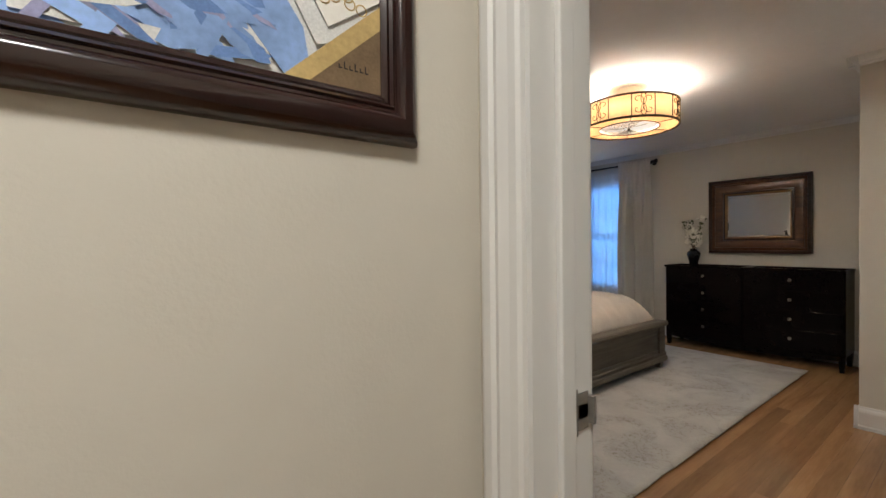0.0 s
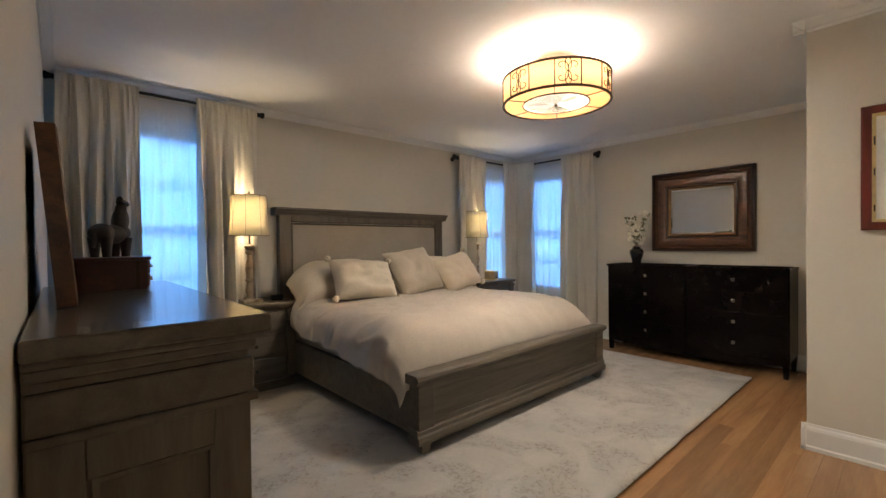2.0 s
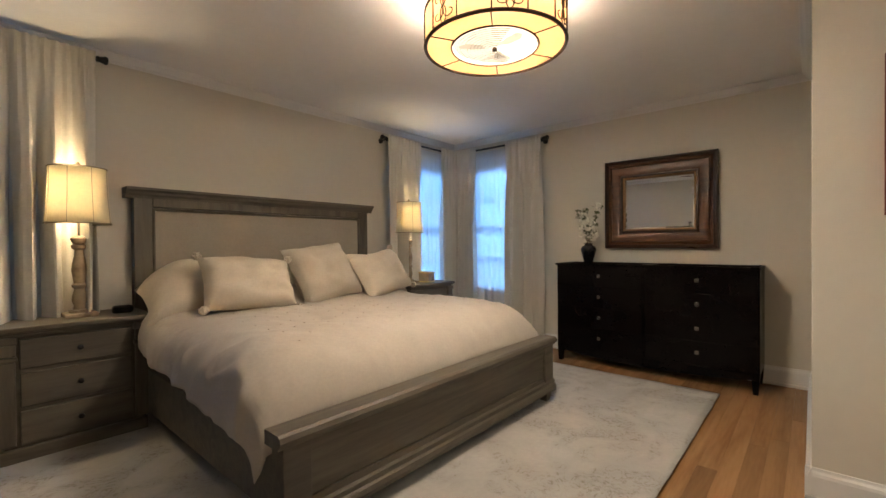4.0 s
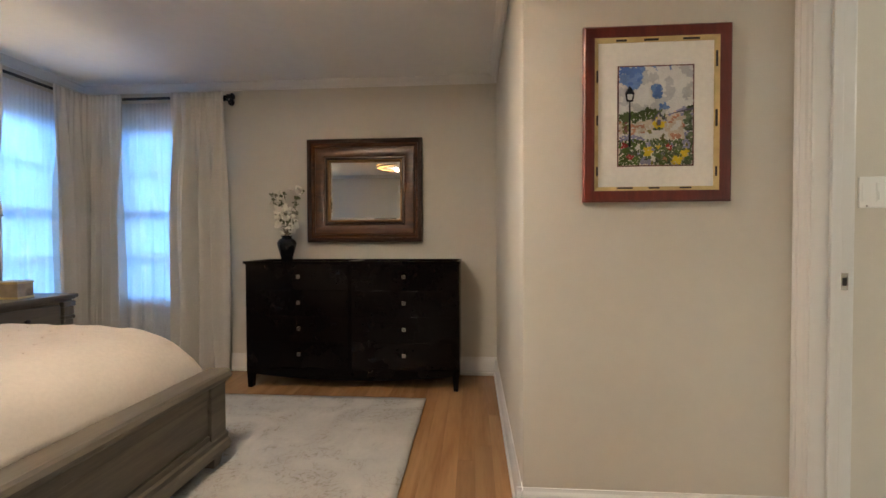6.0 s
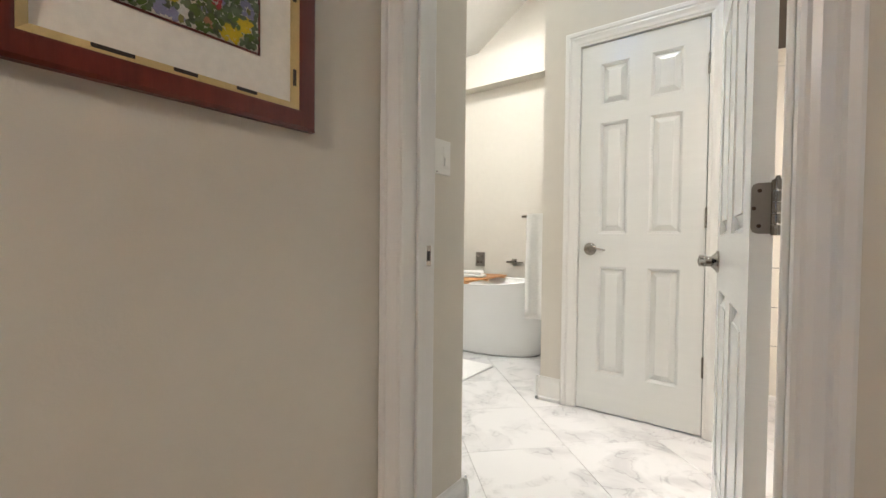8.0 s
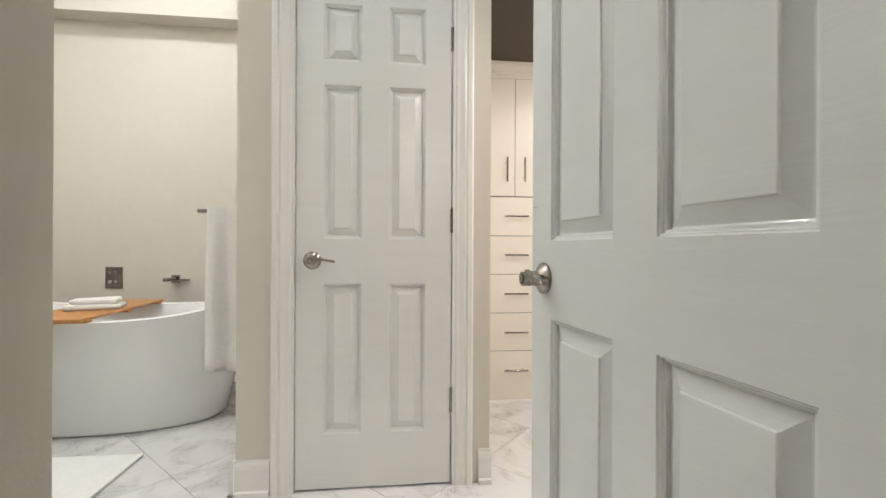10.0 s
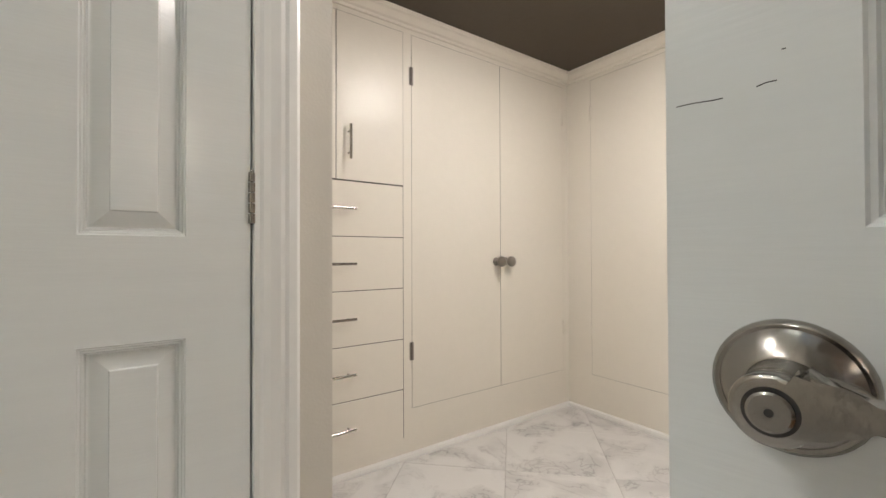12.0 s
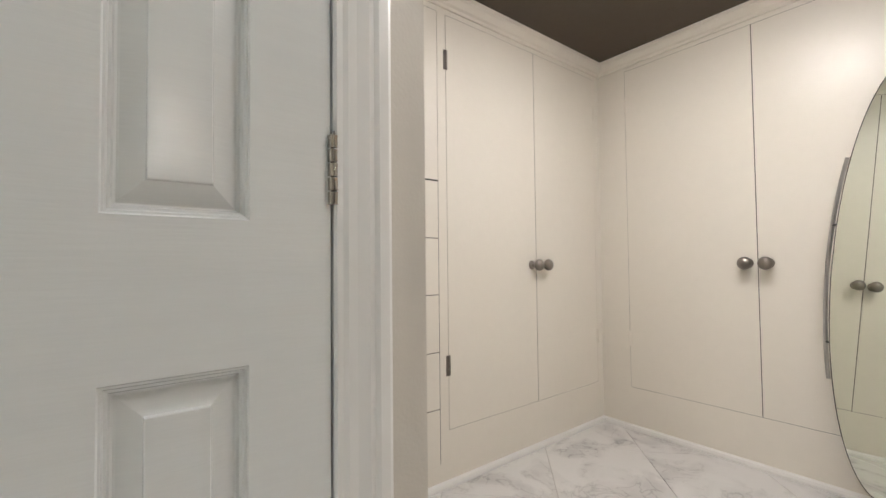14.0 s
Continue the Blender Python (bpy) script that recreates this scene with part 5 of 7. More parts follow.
part("gilt_lip", rim(bmesh.new(), -W + 0.160, W - 0.160, -Hh + 0.160, Hh - 0.160, [(0, -0.002), (0, -0.026), (0.006, -0.028), (0.014, -0.020), (0.014, -0.002)]), M_GILT, mir, "thin gilt lip")
part("glass_bevel", rim(bmesh.new(), -W + 0.172, W - 0.172, -Hh + 0.172, Hh - 0.172, [(0, -0.004), (0, -0.009), (0.020, -0.0135), (0.020, -0.004)]), M_MIRROR, mir, "bevelled mirror edge")
part("glass", boxes((-W + 0.192, W - 0.192, -0.0135, -0.004, -Hh + 0.192, Hh - 0.192)), M_MIRROR, mir, "silvered mirror glass")


# ---- grey chest by the door, with its things ----
chest = thing("chest_of_drawers", pose(W_X + 0.006, 1.90, 0, 0, 0, 90), "grey weathered oak chest with moulded top", "chest")
cw, cd = 1.38, 0.425
for nm, z, o, hgt in (("cornice", 0.858, 0.020, 0.026), ("cornice", 0.884, 0.006, 0.026), ("cornice", 0.910, -0.010, 0.016), ("top", 0.926, -0.022, 0.044)):
    part(nm, boxes((-cw / 2 + o, cw / 2 - o, -cd + o, 0, z, z + hgt), bev=0.006), M_GREYTOP if nm == "top" else M_GREY, chest)
part("frieze", boxes((-cw / 2 + 0.012, cw / 2 - 0.012, -cd + 0.012, 0, 0.775, 0.862), (-cw / 2 + 0.004, cw / 2 - 0.004, -cd + 0.004, 0, 0.755, 0.778), bev=0.006), M_GREY, chest)
part("body", boxes((-cw / 2 + 0.038, cw / 2 - 0.038, -cd + 0.038, 0, 0.07, 0.76)), M_GREYV, chest)
for s in (-1, 1):
    xs = s * (cw / 2 - 0.032)
    bars = boxes((xs - 0.014, xs + 0.014, -cd + 0.02, -cd + 0.10, 0.07, 0.757), (xs - 0.014, xs + 0.014, -0.09, -0.002, 0.07, 0.757), (xs - 0.014, xs + 0.014, -cd + 0.10, -0.09, 0.67, 0.757), (xs - 0.014, xs + 0.014, -cd + 0.10, -0.09, 0.07, 0.16), bev=0.004)
    part("side_frame", bars, M_GREYV, chest)
    part("side_bead", rim(bmesh.new(), 0.10, cd - 0.10, 0.16, 0.67, [(0, -0.004), (0, 0.006), (0.012, 0.002), (0.012, -0.004)]), M_GREYV, chest).matrix_basis = pose(xs + s * 0.008, -cd, 0, 0, 0, 90 if s > 0 else 90)
for c in range(2):
    for r in range(3):
        x0 = -cw / 2 + 0.06 + c * (cw / 2 - 0.05)
        dr = part("drawer", boxes((x0, x0 + cw / 2 - 0.07, -cd + 0.022, -cd + 0.05, 0.10 + r * 0.218, 0.305 + r * 0.218), bev=0.006), M_GREY, chest)
        part("knob", lathe(bmesh.new(), [(0.006, 0), (0.006, 0.012), (0.015, 0.018), (0.012, 0.027), (0.003, 0.030)], 16), M_IRON, dr, "dark iron knob", True).matrix_basis = pose(x0 + cw / 4 - 0.035, -cd + 0.022, 0.20 + r * 0.218, 90)
part("plinth", boxes((-cw / 2 + 0.01, cw / 2 - 0.01, -cd + 0.01, 0, 0, 0.08), bev=0.01), M_GREY, chest)

jb = thing("jewellery_chest", pose(1.462, 2.33, 0.97, 0, 0, 83) @ Matrix.Diagonal((1, 1.42, 1, 1)), "small red-brown wooden chest with little drawers", "box")
part("body", boxes((-0.15, 0.15, -0.09, 0.09, 0.0, 0.115), bev=0.004), M_REDBOX, jb)
part("top", boxes((-0.158, 0.158, -0.098, 0.098, 0.115, 0.127), bev=0.003), M_REDBOX, jb)
for c in range(3):
    for r in range(2):
        dr = part("drawer", boxes((-0.142 + c * 0.096, -0.052 + c * 0.096, -0.0945, -0.085, 0.010 + r * 0.053, 0.058 + r * 0.053), bev=0.002), M_REDFRONT, jb, "paler red-brown drawer front")
        part("knob", boxes((-0.102 + c * 0.096, -0.092 + c * 0.096, -0.101, -0.094, 0.030 + r * 0.053, 0.038 + r * 0.053), bev=0.002), M_GILT, dr)
for s in (-1, 1):
    for y in (-0.066, 0.066):
        part("corner_strap", boxes((s * 0.1505 - 0.002, s * 0.1505 + 0.002, y - 0.004, y + 0.004, 0.002, 0.113)), M_BRONZE, jb)

hb = bmesh.new()


def blob(c, s, rot=0.0):
    r = bmesh.ops.create_icosphere(hb, subdivisions=3, radius=1.0)
    for v in r["verts"]:
        p = Vector((v.co.x * s[0], v.co.y * s[1], v.co.z * s[2]))
        p = Matrix.Rotation(rot, 3, "Y") @ p
        v.co = Vector(c) + p


blob((0, 0, 0.105), (0.080, 0.040, 0.046))
blob((-0.055, 0, 0.108), (0.042, 0.040, 0.046))
blob((0.060, 0, 0.112), (0.036, 0.036, 0.046))
blob((0.066, 0, 0.168), (0.034, 0.028, 0.070), 0.12)
blob((0.072, 0, 0.222), (0.021, 0.019, 0.040), 0.10)
blob((0.086, 0, 0.258), (0.034, 0.018, 0.017), 0.20)
blob((0.066, 0, 0.276), (0.007, 0.011, 0.014))
for lx, ly in ((-0.066, -0.022), (-0.058, 0.022), (0.062, -0.020), (0.068, 0.020)):
    rod(hb, (lx, ly, 0.0), (lx, ly, 0.09), 0.013, 0.021, 12)
rod(hb, (-0.088, 0, 0.12), (-0.105, 0, 0.045), 0.010, 0.006, 8)
horse = part("horse_figurine", hb, M_HORSE, None, "", True)
horse.matrix_basis = pose(1.465, 2.33, 1.097, 0, 0, 52) @ Matrix.Diagonal((0.90, 1.15, 0.88, 1))
tagged(horse, "dark carved horse figurine standing on the wooden chest", "figurine")

lean = thing("leaning_frame", pose(1.335, 1.95, 0.972, 0, -9, 90), "thick rustic wooden frame leaning against the wall", "picture frame")
lean.matrix_basis = pose(1.303, 1.95, 0.972, 0, 0, 90) @ pose(0, 0, 0, -4.4)
part("frame_rim", rim(bmesh.new(), -0.27, 0.27, 0, 0.50, [(0, 0), (0, -0.042), (0.012, -0.046), (0.05, -0.036), (0.06, -0.02), (0.06, 0)]), M_WALNUT, lean)
part("panel", boxes((-0.212, 0.212, -0.016, -0.002, 0.058, 0.442)), M_HORSE, lean)


# ---- dining chair by the wall ----
def chair():
    t = thing("side_chair", pose(2.345, -0.004, 0, 0, 0, -6) @ Matrix.Diagonal((1, 1, 0.972, 1)), "dark wooden side chair with pierced splat and striped seat", "chair")
    for s in (-1, 1):
        bm = bmesh.new()
        pts = [(0.00, 0.0), (0.012, 0.25), (0.0, 0.46), (0.022, 0.70), (0.052, 0.985)]
        for (a, b) in zip(pts, pts[1:]):
            lo = [bm.verts.new((s * 0.205 + dx, a[0] + dy, a[1])) for dx, dy in ((-0.017, -0.019), (0.017, -0.019), (0.017, 0.019), (-0.017, 0.019))]
            hi = [bm.verts.new((s * 0.205 + dx, b[0] + dy, b[1])) for dx, dy in ((-0.017, -0.019), (0.017, -0.019), (0.017, 0.019), (-0.017, 0.019))]
            for i in range(4):
                bm.faces.new((lo[i], lo[(i + 1) % 4], hi[(i + 1) % 4], hi[i]))
            bm.faces.new(hi)
        part("back_post", bm, M_DARKWOOD, t)
        part("leg", boxes((s * 0.205 - 0.019, s * 0.205 + 0.019, -0.42, -0.382, 0, 0.44), bev=0.004), M_DARKWOOD, t)
        part("stretcher", boxes((s * 0.205 - 0.010, s * 0.205 + 0.010, -0.385, -0.01, 0.14, 0.17), bev=0.003), M_DARKWOOD, t)
    bm = bmesh.new()
    top = []
    for k in range(25):
        u = 2 * k / 24 - 1
        top.append((0.235 * u, 1.005 + 0.040 * (1 - u * u) + 0.014 * math.cos(u * 9) + (0.012 if abs(u) > 0.9 else 0)))
    prism(bm, top + [(0.225, 0.955), (0.12, 0.935), (0, 0.93), (-0.12, 0.935), (-0.225, 0.955)], "y", 0.034, 0.064)
    part("crest_rail", bm, M_DARKWOOD, t, "scrolled crest rail")
    for s in (-1, 1):
        bm = bmesh.new()
        tube(bm, [(s * (0.035 + 0.045 * math.sin(u * 3.0)), 0.0 + 0.048 * u, 0.50 + 0.44 * u) for u in [q / 14 for q in range(15)]], [0.013 - 0.003 * math.sin(q / 14 * 3.1) for q in range(15)], 8)
        part("splat_rib", bm, M_DARKWOOD, t, "curved splat rib", True)
    part("splat", boxes((-0.028, 0.028, 0.0, 0.014, 0.48, 0.60), (-0.022, 0.022, 0.02, 0.034, 0.60, 0.80), (-0.030, 0.030, 0.034, 0.048, 0.80, 0.94), bev=0.003), M_DARKWOOD, t)
    part("back_rail", boxes((-0.19, 0.19, -0.010, 0.014, 0.455, 0.50), bev=0.004), M_DARKWOOD, t)
    part("seat_frame", boxes((-0.225, 0.225, -0.425, 0.0, 0.395, 0.445), bev=0.006), M_DARKWOOD, t)
    part("seat", boxes((-0.21, 0.21, -0.42, -0.02, 0.445, 0.485), bev=0.018), M_STRIPE, t, "striped upholstered seat", True)
    return t


chair()
# ---- pictures ----
def flat(bm, pts, y):
    """A thin polygon in the xz plane."""
    return prism(bm, pts, "y", y, y + 0.0006)


def disc(cx, cz, r, n=14, sx=1.0, wob=0.0, seed=0):
    return [(cx + sx * r * (1 + wob * noise.noise((k * 0.9, seed, 0))) * math.cos(2 * math.pi * k / n), cz + r * (1 + wob * noise.noise((k * 0.9, seed, 5))) * math.sin(2 * math.pi * k / n)) for k in range(n)]


def ink(name, colour, vary=0.25, scale=24):
    return mat(name, colour, 0.75, vary=vary, scale=scale, spec=0.2, fine=0.12)


I_BLUE, I_WHITE, I_HILL = ink("paint_blue", (0.15, 0.25, 0.50)), ink("paint_white", (0.68, 0.68, 0.66), 0.08), ink("paint_hill", (0.085, 0.115, 0.05), 0.5)
I_BRICK = ink('paint_brick', (0.20, 0.10, 0.075), 0.7, 60)
I_YEL, I_ROOF, I_RED, I_PINK = ink("paint_yellow", (0.72, 0.55, 0.05)), ink("paint_slate", (0.13, 0.12, 0.16)), ink("paint_red", (0.35, 0.05, 0.05), 0.5), ink("paint_salmon", (0.48, 0.24, 0.16), 0.4)
I_CLOUD, I_CREAM = ink('paint_cloud_shade', (0.50, 0.51, 0.52), 0.15), ink('paint_cream', (0.60, 0.52, 0.42), 0.25)
I_BUSH, I_DARK, I_PALEBLUE, I_SAND, I_TAN = ink("paint_bush", (0.12, 0.15, 0.09), 0.8, 60), ink("paint_black", (0.012, 0.013, 0.018)), ink("paint_pale_blue", (0.28, 0.42, 0.72), 0.3, 8), ink("paint_ochre", (0.55, 0.40, 0.17), 0.2, 12), ink("paint_umber", (0.19, 0.13, 0.075), 0.25)

pic = thing("framed_print", pose(PIC_X, 0.048, 1.490, 0, 0, -90), "watercolour street print in a cherry red frame with cream mat", "picture")
pw, ph = 0.252, 0.308
part("frame_rim", rim(bmesh.new(), -pw, pw, -ph, ph, [(0, -0.002), (0, -0.016), (0.006, -0.022), (0.034, -0.020), (0.040, -0.016), (0.040, -0.002)]), M_CHERRY, pic, "", True)
part("lining", rim(bmesh.new(), -pw + 0.040, pw - 0.040, -ph + 0.040, ph - 0.040, [(0, -0.002), (0, -0.017), (0.014, -0.010), (0.015, -0.002)]), M_CREAMGILT, pic, "worn cream gilt lining")
bm = bmesh.new()
rnd = random.Random(4)
for s in (-1, 1):
    for k in range(3):
        z = -0.2 + 0.17 * k + rnd.uniform(-0.03, 0.03)
        box(bm, s * (pw - 0.049) - 0.003, s * (pw - 0.049) + 0.003, -0.0155, -0.012, z, z + rnd.uniform(0.03, 0.06))
    for k in range(3):
        x = -0.15 + 0.115 * k + rnd.uniform(-0.02, 0.02)
        box(bm, x, x + rnd.uniform(0.03, 0.06), -0.0155, -0.012, s * (ph - 0.049) - 0.003, s * (ph - 0.049) + 0.003)
part("worn_spot", bm, M_HORSE, pic, "dark worn spots in the gilding", kind="stuff")
part("mat", boxes((-pw + 0.054, pw - 0.054, -0.006, -0.002, -ph + 0.054, ph - 0.054)), M_MAT, pic, "cream mat board")
PX, PZ, pwid, phei = 0.0, -0.005, 0.1275, 0.174
part("mat_edge", rim(bmesh.new(), -pwid - 0.003, pwid + 0.003, PZ - phei - 0.003, PZ + phei + 0.003, [(0, -0.006), (0, -0.0075), (0.004, -0.0075), (0.004, -0.006)]), M_CHERRY, pic)
part("clouds", flat(bmesh.new(), [(-pwid, PZ - 0.06), (pwid, PZ - 0.06), (pwid, PZ + phei), (-pwid, PZ + phei)], -0.0066), I_WHITE, pic)


I_MIDBLUE, I_GREEN, I_OLIVE, I_LILAC = ink("paint_mid_blue", (0.10, 0.19, 0.46)), ink("paint_green", (0.10, 0.15, 0.045), 0.5), ink("paint_olive", (0.20, 0.19, 0.07), 0.5), ink("paint_lilac", (0.30, 0.30, 0.46), 0.3)


def scene_ink(x, z):
    """Which paint a brush mark takes, by its place on the sheet: sky and clouds, hills, shops, street, flowers."""
    n1 = noise.noise((x * 17, z * 17, 2.0))
    n2 = noise.noise((x * 34, z * 34, 5.0))
    if z > 0.004 + 0.03 * max(0.0, x - 0.03) / 0.1 + 0.02 * math.sin((x + 0.13) * 13) * (x < 0.02):
        patch = 1.25 - (x + 0.085) ** 2 / 0.0032 - (z - 0.150) ** 2 / 0.0030
        patch = max(patch, 1.0 - (x - 0.004) ** 2 / 0.0005 - (z - 0.080) ** 2 / 0.0011, 0.9 - (x - 0.02) ** 2 / 0.0010 - (z - 0.030) ** 2 / 0.0004, 0.8 - (x - 0.02) ** 2 / 0.003 - (z - 0.172) ** 2 / 0.0002)
        if patch + 0.7 * n1 + 0.3 * n2 > 0.45:
            return I_MIDBLUE if patch + n2 > 0.95 else I_BLUE
        return I_CLOUD if n1 + 0.6 * n2 < -0.12 else I_WHITE
    if z > -0.085:
        if x < -0.01:
            if z > -0.020 + 0.012 * n1:
                return I_HILL if n2 < 0.15 else I_GREEN
            if z > -0.062:
                return (I_BRICK, I_OLIVE, I_CREAM, I_PINK, I_CREAM)[int((n2 + 1) * 2.49)]
            return I_WHITE if n1 < 0.25 else I_LILAC
        if x < 0.032 and abs(x - 0.010) * 1.2 + z < 0.004 and z > -0.046:
            return I_YEL if n2 < 0.25 else I_CREAM
        if x < 0.032:
            return I_HILL if z > -0.05 else (I_WHITE if n2 < 0.1 else I_OLIVE)
        if x > 0.098:
            return I_BUSH if n2 < 0.2 else I_LILAC
        if z > 0.0:
            return I_LILAC if n2 > 0 else I_CREAM
        return (I_PINK, I_PINK, I_CREAM, I_WHITE, I_BRICK)[int((n2 + 1) * 2.49)]
    for cx, cz, r, paint in ((-0.028, -0.128, 0.017, I_YEL), (0.012, -0.105, 0.013, I_YEL), (0.072, -0.156, 0.019, I_YEL), (0.100, -0.135, 0.015, I_YEL), (-0.010, -0.150, 0.009, I_WHITE),
                             (-0.108, -0.105, 0.012, I_RED), (-0.088, -0.145, 0.011, I_RED), (0.045, -0.112, 0.010, I_RED), (0.035, -0.152, 0.008, I_PINK), (-0.060, -0.108, 0.009, I_WHITE)):
        if (x - cx) ** 2 + (z - cz) ** 2 < r * r * (1 + n2):
            return paint
    return (I_HILL, I_BUSH, I_GREEN, I_BUSH, I_LILAC, I_OLIVE)[int((n2 + 0.999) * 2.99)]


marks = {}
rnd = random.Random(31)
for row in range(48):
    for col in range(36):
        x = -pwid + 0.004 + (2 * pwid - 0.008) * (col + rnd.random()) / 36
        z = -phei + 0.004 + (2 * phei - 0.008) * (row + rnd.random()) / 48
        paint = scene_ink(x, z)
        r = rnd.uniform(0.0042, 0.0066) * (1.4 if z > 0.02 else 1.0)
        r = min(r, pwid - abs(x), phei - abs(z))
        bm = marks.setdefault(paint.name, (paint, bmesh.new()))[1]
        turn = rnd.uniform(0, 3.1)
        pts = [(x + r * math.cos(a) * (1.0 + 0.3 * math.cos(2 * (a - turn))), PZ + z + r * math.sin(a) * (1.0 + 0.3 * math.cos(2 * (a - turn)))) for a in [q * math.pi / 3.5 for q in range(7)]]
        y = -0.0072 - 0.0040 * rnd.random()
        bm.faces.new([bm.verts.new((max(-pwid, min(pwid, px)), y, max(PZ - phei, min(PZ + phei, pz)))) for px, pz in pts])
for paint, bm in marks.values():
    part("brushwork", bm, paint, pic, kind="stuff")
part("house_window", flat(bmesh.new(), [(0.004, PZ - 0.034), (0.016, PZ - 0.034), (0.016, PZ - 0.016), (0.004, PZ - 0.016)], -0.0116), I_ROOF, pic)
part("house_roof", flat(bmesh.new(), [(-0.014, PZ - 0.020), (-0.009, PZ - 0.020), (0.010, PZ + 0.006), (0.034, PZ - 0.020), (0.038, PZ - 0.018), (0.010, PZ + 0.014)], -0.0116), I_ROOF, pic)
part("rooftop", flat(bmesh.new(), [(0.030, PZ + 0.000), (pwid, PZ + 0.018), (pwid, PZ + 0.026), (0.080, PZ + 0.014)], -0.0116), I_ROOF, pic)
bm = bmesh.new()
flat(bm, [(-0.094, PZ - 0.11), (-0.086, PZ - 0.11), (-0.088, PZ + 0.05), (-0.092, PZ + 0.05)], -0.0128)
flat(bm, [(-0.101, PZ + 0.05), (-0.079, PZ + 0.05), (-0.074, PZ + 0.078), (-0.082, PZ + 0.094), (-0.090, PZ + 0.104), (-0.098, PZ + 0.094), (-0.106, PZ + 0.078)], -0.0128)
part("street_lantern", bm, I_DARK, pic)
part("lantern_glass", flat(bmesh.new(), [(-0.097, PZ + 0.056), (-0.083, PZ + 0.056), (-0.080, PZ + 0.076), (-0.100, PZ + 0.076)], -0.0136), I_WHITE, pic)

art = thing("framed_painting", pose(0.185, 0.49, 1.735, 0, 0, 0), "blue and white stairway painting in a dark mahogany frame", "painting")
aw, ah = 0.80, 0.41
part("frame_rim", rim(bmesh.new(), -aw, aw, -ah, ah, [(0, -0.002), (0, -0.012), (0.003, -0.018), (0.009, -0.024), (0.018, -0.030), (0.027, -0.031), (0.034, -0.027), (0.038, -0.022), (0.041, -0.022), (0.044, -0.025), (0.048, -0.022), (0.048, -0.002)]), M_MAHOG, art, "", True)
part("frame_lip", rim(bmesh.new(), -aw + 0.048, aw - 0.048, -ah + 0.048, ah - 0.048, [(0, -0.002), (0, -0.020), (0.003, -0.0215), (0.007, -0.019), (0.010, -0.0175), (0.010, -0.002)]), M_MAHOG, art)
ax, az = aw - 0.057, ah - 0.057
part("canvas", boxes((-ax, ax, -0.012, -0.004, -az, az)), I_WHITE, art, "painted canvas")
R0, B0 = ax, -az     # right and bottom edges of the canvas


def stroke(material, pts, y):
    part("brush_area", flat(bmesh.new(), [(R0 + u, B0 + v) for u, v in pts], y), material, art)


stroke(I_PALEBLUE, [(-1.42, 0.0), (-0.30, 0.0), (-0.50, 0.12), (-0.9, 0.16), (-1.42, 0.30)], -0.0128)
stroke(I_WHITE, [(-1.42, 0.10), (-0.62, 0.05), (-0.42, 0.10), (-0.50, 0.40), (-1.42, 0.50)], -0.0134)
stroke(I_PALEBLUE, [(-0.52, 0.02), (-0.36, 0.055), (-0.36, 0.075), (-0.46, 0.075), (-0.56, 0.050)], -0.0142)
stroke(I_PALEBLUE, [(-0.36, 0.015), (-0.22, 0.010), (-0.24, 0.10), (-0.30, 0.16), (-0.33, 0.14)], -0.0142)
stroke(I_WHITE, [(-0.34, 0.006), (-0.18, 0.004), (-0.19, 0.018), (-0.34, 0.020)], -0.0150)
stroke(I_WHITE, [(-0.40, 0.030), (-0.27, 0.026), (-0.28, 0.036), (-0.40, 0.040)], -0.0150)
stroke(I_WHITE, [(-0.30, 0.08), (-0.20, 0.03), (-0.13, 0.02), (-0.12, 0.04), (-0.20, 0.07), (-0.26, 0.14)], -0.0150)
stroke(I_PALEBLUE, [(-0.22, 0.12), (-0.12, 0.0), (-0.09, 0.0), (-0.10, 0.06), (-0.19, 0.19)], -0.0156)
stroke(I_WHITE, [(-0.16, 0.18), (-0.085, 0.045), (-0.07, 0.05), (-0.13, 0.20)], -0.0160)
stroke(I_SAND, [(-0.125, 0.0), (-0.095, 0.0), (0.0, 0.085), (0.0, 0.115)], -0.0162)
stroke(I_TAN, [(-0.10, 0.0), (0.0, 0.0), (0.0, 0.088)], -0.0158)
stroke(M_MAT, [(-0.13, 0.17), (-0.07, 0.07), (0.0, 0.12), (0.0, 0.17), (-0.08, 0.21)], -0.0152)
stroke(I_BLUE, [(-0.10, 0.24), (0.0, 0.18), (0.0, 0.40), (-0.12, 0.40)], -0.0150)
stroke(I_BLUE, [(-0.42, 0.14), (-0.34, 0.10), (-0.36, 0.12), (-0.44, 0.16)], -0.0150)
rnd = random.Random(53)
strokes = {}
